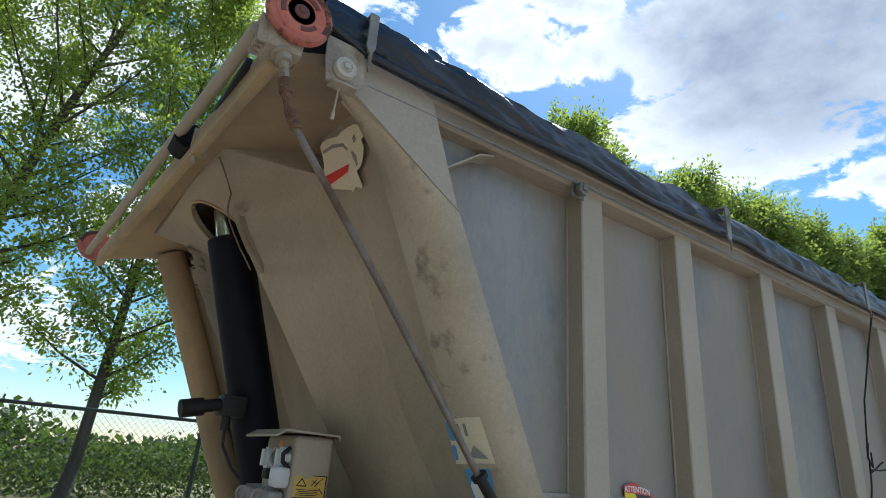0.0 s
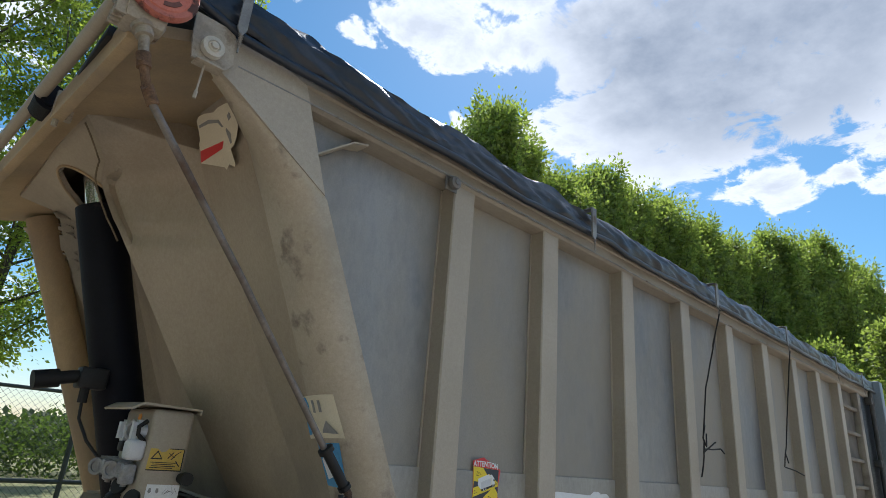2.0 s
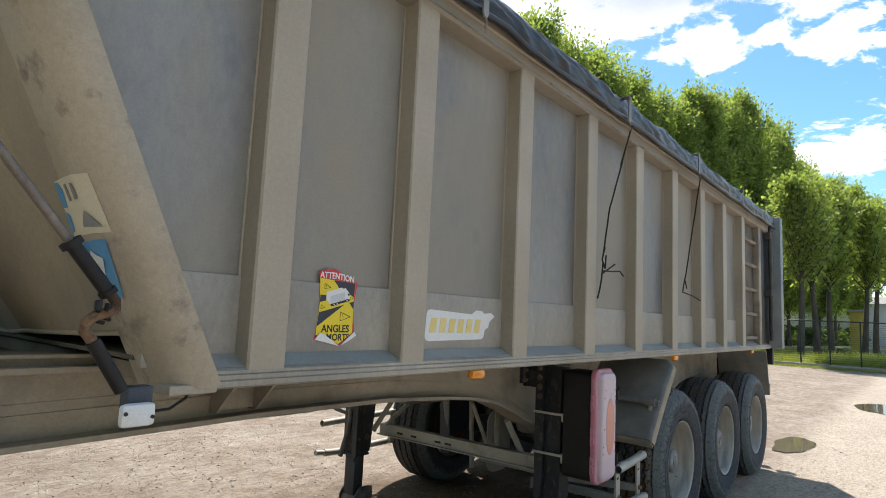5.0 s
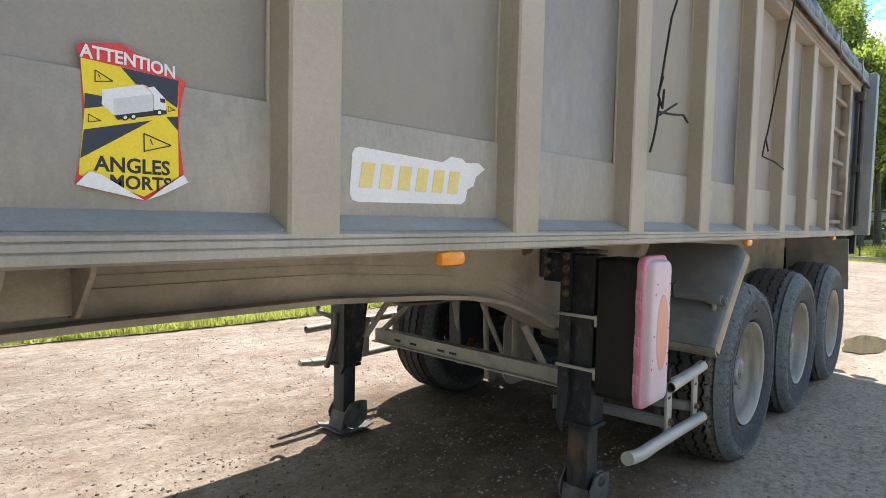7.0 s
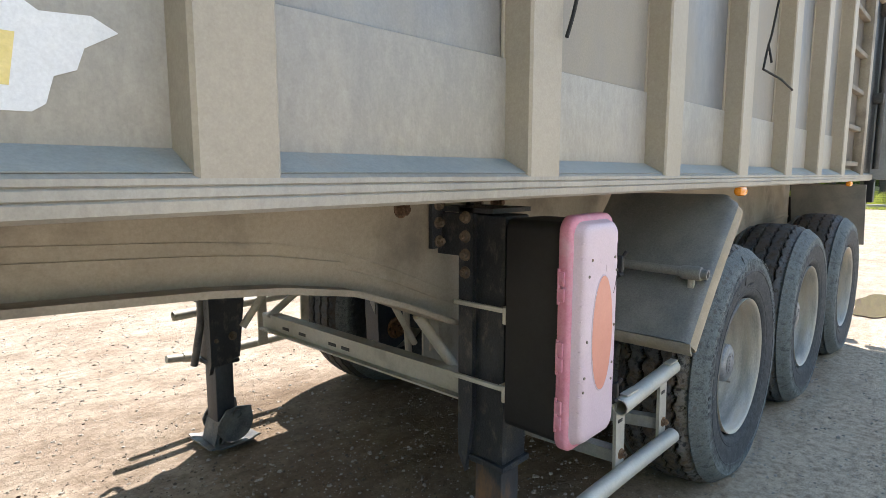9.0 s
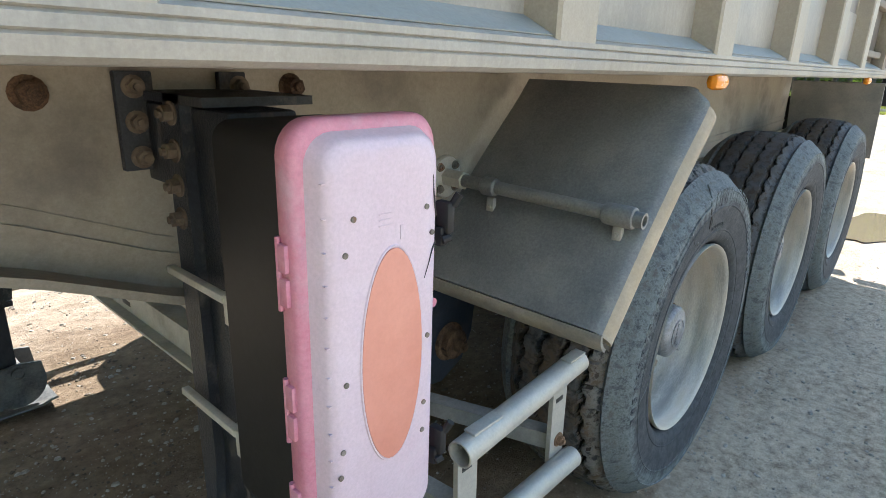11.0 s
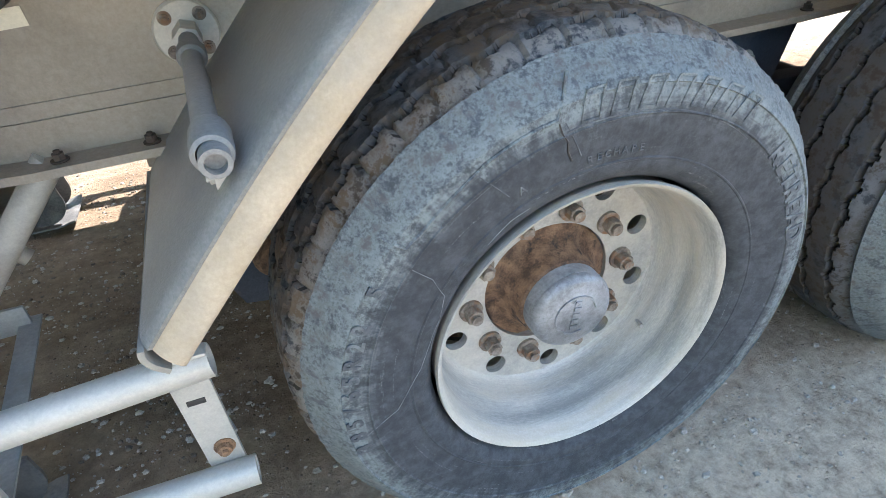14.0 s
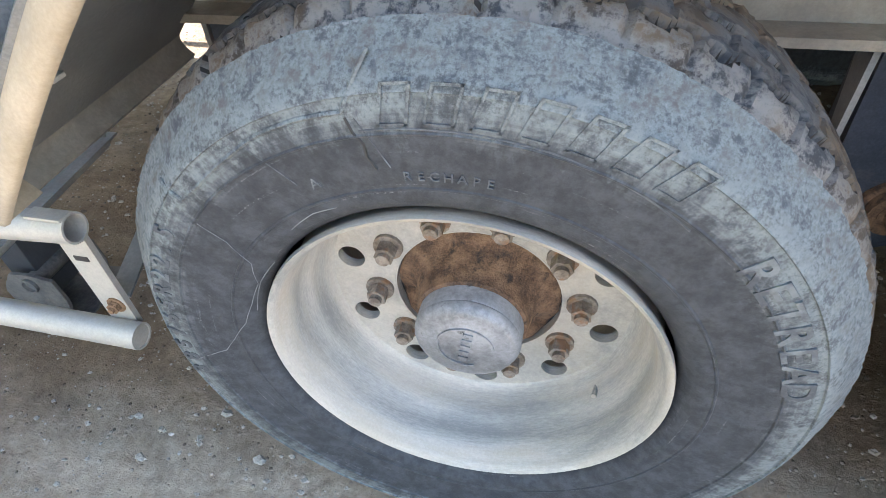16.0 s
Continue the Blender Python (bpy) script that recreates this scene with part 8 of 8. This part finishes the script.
# ---- trees ----
def leaf_cloud(name, points, size, mat, parent, seed, kind="", label=""):
    """Many small leaf blades, each a folded pair of triangles, at the given points."""
    rng = np.random.default_rng(seed)
    p = np.asarray(points, float)
    n = len(p)
    a = rng.normal(size=(n, 3)); a /= np.linalg.norm(a, axis=1)[:, None]
    b = rng.normal(size=(n, 3)); b -= a * (a * b).sum(1)[:, None]; b /= np.linalg.norm(b, axis=1)[:, None]
    s = (size * (0.6 + 0.8 * rng.random(n)))[:, None]
    quad = np.stack([p - a * s, p + b * s * 0.62, p + a * s, p - b * s * 0.62], 1).reshape(-1, 3)
    me = bpy.data.meshes.new(name)
    me.from_pydata(quad.tolist(), [], np.arange(4 * n).reshape(-1, 4).tolist())
    me.materials.append(mat)
    ob = new(name, me)
    ob.parent = parent
    if label or kind: tagged(ob, label=label, kind=kind)
    return ob


def poplar(height, spread, leaves, leaf, seed, lean=(0, 0), bare=0.25, trunk=0.17, limbs=46, clump=0.34, leafmat=None, steep=0.0, tall=0.8):
    """A tall tree with rising limbs; leaves sit in loose clumps along limbs and twigs."""
    rnd = random.Random(seed)
    t = thing("poplar_tree", "tall green poplar with a rough trunk and loose leafy crown", "tree", group="row of poplars")
    def stem(h):
        u = h / height
        return Vector((lean[0] * u ** 1.2 + 0.12 * math.sin(u * 5 + seed), lean[1] * u ** 1.2 + 0.12 * math.sin(u * 4 + 2 * seed), h))
    bm = bmesh.new()
    hs = lin(-0.1, height * 0.93, 16)
    pts = [stem(max(0, h)) if h > 0 else Vector((0, 0, h)) for h in hs]
    pipe(bm, pts, trunk, 10, r_end=0.02)
    for v in bm.verts:
        if v.co.z < 0.3: v.co.x *= 1.25; v.co.y *= 1.25
    spots = []
    for i in range(limbs):
        u = bare + (0.96 - bare) * (i + rnd.random()) / limbs
        base = stem(u * height)
        ang = i * 2.4 + rnd.random()
        prof = math.sin(math.pi * min(1, (u - bare + 0.16) / (1.13 - bare))) ** 0.7
        length = spread * prof * (0.65 + 0.6 * rnd.random())
        rise = 0.5 + 0.9 * u + steep
        d = Vector((math.cos(ang), math.sin(ang), rise)).normalized()
        tip = base + d * length * 1.25
        midp = base.lerp(tip, 0.5) + Vector((0, 0, -0.06 * length))
        pipe(bm, [base, midp, tip], trunk * 0.34 * (1 - u * 0.6), 5, r_end=0.006)
        for k in range(7):
            q = 0.22 + 0.78 * (k + rnd.random()) / 7
            c = base.lerp(tip, q) + Vector((rnd.gauss(0, 0.18), rnd.gauss(0, 0.18), rnd.gauss(0, 0.18))) * length * 0.35
            pipe(bm, [base.lerp(tip, q * 0.9), c], 0.010, 3, cap=False)
            spots.append((c, clump * (0.7 + 0.6 * rnd.random())))
    for k in range(10):
        spots.append((stem(height * (0.86 + 0.13 * rnd.random())), clump * 0.8))
    part("trunk", bm, BARK, t, "grey-brown bark", 60)
    rng = np.random.default_rng(seed)
    per = leaves // len(spots)
    cloud_pts = np.concatenate([np.array(c) + rng.normal(size=(per, 3)) * r * np.array((1, 1, tall)) for c, r in spots])
    leaf_cloud("crown", cloud_pts, leaf, leafmat or LEAF, t, seed, label="fresh green leaves with gaps of sky")
    return t


near_a = poplar(22.5, 3.7, 52000, 0.062, 3, lean=(3.9, -0.6), bare=0.20, trunk=0.24, limbs=54, clump=0.31)
near_a.location = (-1.9, 18.0, 0)
near_b = poplar(20.0, 3.3, 46000, 0.062, 8, lean=(1.5, 0.3), bare=0.14, trunk=0.19, limbs=48, clump=0.30)
near_b.location = (2.4, 18.7, 0)
copy_thing(near_b, pose(-6.8, 19.6, 0, 0, 0, 130))
copy_thing(near_a, pose(-6.2, 18.8, 0, 0, 0, 15))
far_a = poplar(20.6, 4.6, 60000, 0.118, 21, bare=0.17, trunk=0.2, limbs=90, clump=0.25, leafmat=FARLEAF, steep=1.25, tall=2.3)
far_a.location = (7.6, 20.0, 0)
far_a.scale = (0.66, 0.66, 0.93)
far_b = poplar(19.8, 4.7, 60000, 0.118, 34, lean=(0.7, 0.4), bare=0.15, trunk=0.2, limbs=90, clump=0.25, leafmat=FARLEAF, steep=1.25, tall=2.3)
far_b.location = (16.6, 19.6, 0)
far_b.scale = (0.85, 0.85, 0.86)
row = random.Random(5)
spot = [(21.9, 18.6), (25.0, 18.1), (28.6, 17.7), (32.2, 17.2), (35.8, 16.6), (39.1, 16.0), (42.4, 15.1), (45.7, 14.4), (49.0, 13.6), (52.0, 12.8), (55.3, 11.8), (58.9, 11.1), (62.5, 10.3), (66.4, 9.7), (70.6, 9.1), (75.1, 8.5), (80.5, 7.6), (86.5, 6.7), (92, 5.0)]
for i, (x, y) in enumerate(spot):
    s = 0.93 + 0.15 * row.random()
    c = copy_thing(far_a if i % 2 else far_b, pose(x, y, 0, 0, 0, 360 * row.random()))
    tall = s * (0.94 + 0.1 * row.random())
    c.scale = (s, s, (1.02, 0.92, 0.90, 0.98)[i] if i < 4 else tall)
for i in range(9):
    x = 26 + 8.0 * i
    s = 0.95 + 0.12 * row.random()
    c = copy_thing(far_b if i % 2 else far_a, pose(x, 27.5 - 0.14 * x + 2 * row.random(), 0, 0, 0, 360 * row.random()))
    c.scale = (s, s, s)
# shorter trees with bare trunks behind the end fence
end_a = poplar(9.4, 2.1, 7000, 0.10, 55, bare=0.42, trunk=0.19, limbs=60, clump=0.22, leafmat=FARLEAF, steep=0.5, tall=1.2)
end_a.location = (36.5, 3.4, 0.05)
for x, y, turn_, s in ((39.5, 3.15, 80, 1.02), (42.5, 2.6, 200, 1.05), (45.0, 1.15, 310, 1.0), (41.5, 7.6, 30, 1.02), (52.0, 0.9, 260, 1.12), (58.0, -1.2, 170, 1.15), (66.0, -3.4, 15, 1.2)):
    c = copy_thing(end_a, pose(x, y, 0.05, 0, 0, turn_))
    c.scale = (s, s, s)
# unseen trees added to close the yard's open side and cut low sky fill
for i in range(12):
    c = copy_thing(far_b if i % 2 else far_a, pose(-40 + 11 * i, -62 - 6 * row.random(), 0, 0, 0, 360 * row.random()))
    s = 0.8 + 0.2 * row.random()
    c.scale = (s * 1.15, s * 1.15, s)

# unseen trees added beyond the trailer's front, holding light off it
for i in range(9):
    c = copy_thing(near_b if i % 2 else near_a, pose(-13 - 3 * row.random(), -24 + 4.2 * i, 0, 0, 0, 360 * row.random()))
    s = 0.75 + 0.2 * row.random()
    c.scale = (s * 1.2, s * 1.2, s)

# hedges and undergrowth behind the fence
def hedge(x0, y0, x1, y1, h, depth, n, seed, size=0.10):
    rng = np.random.default_rng(seed)
    u = rng.random(n)
    z = rng.random(n) ** 0.8
    base = np.stack([x0 + (x1 - x0) * u, y0 + (y1 - y0) * u, np.zeros(n)], 1)
    top = h * (0.65 + 0.35 * np.sin(u * 37 + seed) * np.sin(u * 13.7))
    base[:, 0] += rng.normal(size=n) * depth * 0.3
    base[:, 1] += rng.normal(size=n) * depth * 0.4
    base[:, 2] = z * top
    ob = leaf_cloud("hedge", base, size, BUSH, None, seed)
    return tagged(ob, "dense dark green bushes behind the fence", "hedge", kind="stuff")


hedge(-20, 24, 16, 23.5, 2.7, 3.0, 36000, 1, 0.075)
hedge(16, 23, 50, 17, 2.6, 3.0, 30000, 2, 0.10)
hedge(50, 17, 95, 7, 2.6, 3.0, 16000, 3, 0.2)
hedge(42, 3.5, 48, -9, 0.7, 1.0, 6000, 4, 0.09)
hedge(-50, 40, 90, 44, 4.2, 6.0, 40000, 5, 0.22)
# unseen hedge, added below the trees beyond the trailer's front
hedge(-17, -30, -15, 16, 5.0, 3.0, 16000, 8, 0.2)
hedge(98, 30, 104, -50, 6.0, 5.0, 8000, 6, 0.45)
# unseen hedge, added under the closing trees on the open side
hedge(-50, -70, 90, -70, 4.0, 3.0, 12000, 7, 0.4)

# ---- grass ----
def grass(n, seed, area, h):
    rng = np.random.default_rng(seed)
    pts = area(rng, n)
    a = rng.random(n) * 2 * math.pi
    hh = h * (0.5 + rng.random(n))
    lean_ = rng.normal(size=(n, 2)) * 0.35 * hh[:, None]
    wv = np.stack([np.cos(a), np.sin(a)], 1) * (0.006 + 0.01 * rng.random(n))[:, None]
    z0 = pts[:, 2]
    v = np.stack([np.c_[pts[:, :2] - wv, z0], np.c_[pts[:, :2] + wv, z0], np.c_[pts[:, :2] + lean_, z0 + hh]], 1).reshape(-1, 3)
    me = bpy.data.meshes.new("grass")
    me.from_pydata(v.tolist(), [], np.arange(3 * n).reshape(-1, 3).tolist())
    me.materials.append(GRASS)
    ob = new("grass", me)
    return tagged(ob, "rough green grass with bare gaps", "grass", kind="stuff")


def bank(r, n):
    x = r.random(n) * 46 - 13
    t = np.clip((x - 2.0) / 5.0, 0, 1)
    y = 6.5 - 0.55 * t * t * (3 - 2 * t) + 7 * r.random(n) ** 1.8
    return np.c_[x, y, np.full(n, 0.01)]


grass(90000, 11, bank, 0.09)
grass(50000, 12, lambda r, n: np.c_[33.6 + 12 * r.random(n) ** 1.4, -14 + 24 * r.random(n), np.full(n, 0.06)], 0.42)
grass(9000, 13, lambda r, n: np.c_[32.0 + 1.2 * r.random(n), -14 + 21 * r.random(n), np.full(n, 0.0)], 0.10)

# ---- fences ----
def fence(name, p, q, h, step, label, link):
    p, q = Vector(p), Vector(q)
    length = (q - p).length
    d = (q - p).normalized()
    f = thing(name, label, "fence")
    n = int(length / step)
    for i in range(n + 1):
        c = p + d * step * i
        bm = bmesh.new()
        pipe(bm, [c, c + Vector((0, 0, h))], 0.032, 8)
        if not link:
            for k in range(9):
                box(bm, c.x - 0.05, c.x - 0.02, c.y - 0.012, c.y + 0.012, 0.15 + 0.22 * k, 0.19 + 0.22 * k)
        part("fence_post", bm, GREENFENCE, f)
    bm = bmesh.new(); pipe(bm, [p + Vector((0, 0, h - 0.02)), q + Vector((0, 0, h - 0.02))], 0.024, 8)
    part("top_rail", bm, GREENFENCE, f)
    bm = bmesh.new()
    if link:
        m = int(length / 0.085)
        for i in range(m):
            for s in (1, -1):
                a = p + d * (0.085 * i) + Vector((0, 0, 0.05 if s > 0 else h - 0.05))
                b_ = a + d * (h - 0.1) + Vector((0, 0, s * (h - 0.1)))
                pipe(bm, [a, b_], 0.0022, 3, cap=False)
    else:
        for z in lin(0.12, h - 0.06, 20):
            pipe(bm, [p + Vector((0, 0, z)), q + Vector((0, 0, z))], 0.006, 4, cap=False)
    tagged(part("wire_mesh", bm, GREENFENCE, f), kind="stuff")
    if link:
        bm = bmesh.new(); pipe(bm, [p + Vector((0, 0, 1.02)), q + Vector((0, 0, 1.02))], 0.03, 8)
        part("mid_rail", bm, GREENFENCE, f)
    return f


fence("chain_link_fence", (-9, 7.6, 0), (9, 7.6, 0), 2.15, 3.0, "dark green chain-link fence with a top rail", True)
fence("bar_fence", (33.35, 6.4, 0.14), (33.35, -13.6, 0.14), 2.0, 1.15, "dark green wire fence on a concrete kerb", False)
fence("bar_fence", (9, 7.6, 0), (33.3, 7.6, 0), 2.1, 2.4, "dark green wire fence along the verge", False)

# pale shed far behind the trees
shed = thing("shed", "pale far-off shed with a grey roof", "shed")
bm = bmesh.new(); box(bm, 95, 100, 0, 15, 0, 5.6, 0.02)
part("shed_wall", bm, FARWALL, shed)
bm = bmesh.new(); prism(bm, [(94.5, 5.6), (100.5, 5.6), (97.5, 6.6)], "y", -0.3, 15.3)
part("shed_roof", bm, CONCRETE, shed)

# yellow hut behind the trunks
YELLOWHUT = material("weathered_yellow_panel", (0.46, 0.34, 0.06), (0.56, 0.43, 0.10), 0.6, 0, 0.8, 12, 0.03)
hut = thing("site_hut", "small yellow site hut behind the tree trunks", "hut")
bm = bmesh.new(); box(bm, 70, 72.4, 2.75, 3.9, 0, 3.7, 0.03)
part("hut_wall", bm, YELLOWHUT, hut)
bm = bmesh.new(); box(bm, 69.8, 72.6, 2.6, 4.05, 3.7, 3.95, 0.05)
part("hut_roof", bm, CONCRETE, hut)

# ---- puddles and stones ----
WATER = bpy.data.materials.new("puddle_water")
WATER.use_nodes = True
wb = WATER.node_tree.nodes["Principled BSDF"]
wb.inputs["Base Color"].default_value, wb.inputs["Roughness"].default_value = (0.16, 0.13, 0.09, 1), 0.06
for cx, cy, rx, ry, s in ((11.1, 0.0, 0.75, 0.22, 1), (17.5, -1.2, 1.3, 0.9, 2), (20.5, -2.2, 1.6, 0.7, 3), (24, -4.5, 2.0, 0.8, 4)):
    bm = bmesh.new()
    pts = []
    for k in range(40):
        t = 2 * math.pi * k / 40
        r = 1 + 0.28 * noise.noise((math.cos(t) * 1.5, math.sin(t) * 1.5, s * 3))
        pts.append((cx + rx * r * math.cos(t), cy + ry * r * math.sin(t)))
    prism(bm, pts, "z", 0.004, 0.008)
    tagged(part("puddle", bm, WATER), "shallow muddy puddle on the yard", "puddle", kind="structure")
STONE = material("pale_gravel_stone", (0.21, 0.185, 0.158), (0.44, 0.40, 0.35), 0.85, 0, 40, 190, 0.3)
CRUMB = material("dark_soil_crumbs", (0.075, 0.058, 0.043), (0.17, 0.137, 0.105), 0.95, 0, 30, 190, 0.3)


def yard_height(x, y):
    return 0.012 * (noise.noise((x * 0.9, y * 0.9, 0)) + 0.5 * noise.noise((x * 3, y * 3, 4))) - 0.006 if -4 < x < 16 and -6 < y < 8 else 0.0


def loose_stones(name, seed, spots, mat, label):
    """Many small uneven lumps, half sunk into the ground, joined in one mesh."""
    rs = random.Random(seed)
    verts, faces = [], []
    for count, x0, x1, y0, y1, most in spots:
        for i in range(count):
            x, y = rs.uniform(x0, x1), rs.uniform(y0, y1)
            r = 0.0022 + most * rs.random() ** 5
            a = rs.random() * 6.28
            g = yard_height(x, y)
            o = len(verts)
            flat_x = rs.uniform(0.7, 1.7)
            for k in range(5):
                t = a + 2 * math.pi * k / 5
                rr = r * rs.uniform(0.75, 1.2)
                verts.append((x + rr * flat_x * math.cos(t), y + rr * math.sin(t), g - 0.003))
            for k in range(4):
                t = a + 0.5 + 2 * math.pi * k / 4
                rr = r * rs.uniform(0.45, 0.75)
                verts.append((x + rr * flat_x * math.cos(t), y + rr * math.sin(t), g + r * rs.uniform(0.35, 0.7)))
            bot, top = [o + k for k in range(5)], [o + 5 + k for k in range(4)]
            faces.append(tuple(top))
            faces.extend([(bot[0], bot[1], top[0]), (bot[1], top[1], top[0]), (bot[1], bot[2], top[1]), (bot[2], bot[3], top[2], top[1]), (bot[3], bot[4], top[3], top[2]), (bot[4], bot[0], top[0], top[3])])
    me = bpy.data.meshes.new(name)
    me.from_pydata(verts, [], faces)
    me.materials.append(mat)
    tagged(new(name, me), label, "gravel", kind="stuff")


loose_stones("gravel", 9, ((7000, 2.6, 11.5, -2.6, 4.2, 0.012), (2500, -2, 20, -5, 6.4, 0.012), (7500, 4.4, 8.6, -1.3, 1.8, 0.008), (5000, 2.2, 5.6, 0.4, 5.5, 0.011)), STONE, "scattered pale gravel stones on the sand")
loose_stones("soil_crumbs", 10, ((6000, 3.0, 8.6, 0.3, 2.4, 0.009), (4000, 2.2, 9.0, 1.0, 6.0, 0.010)), CRUMB, "dark crumbs of soil scattered on the yard")
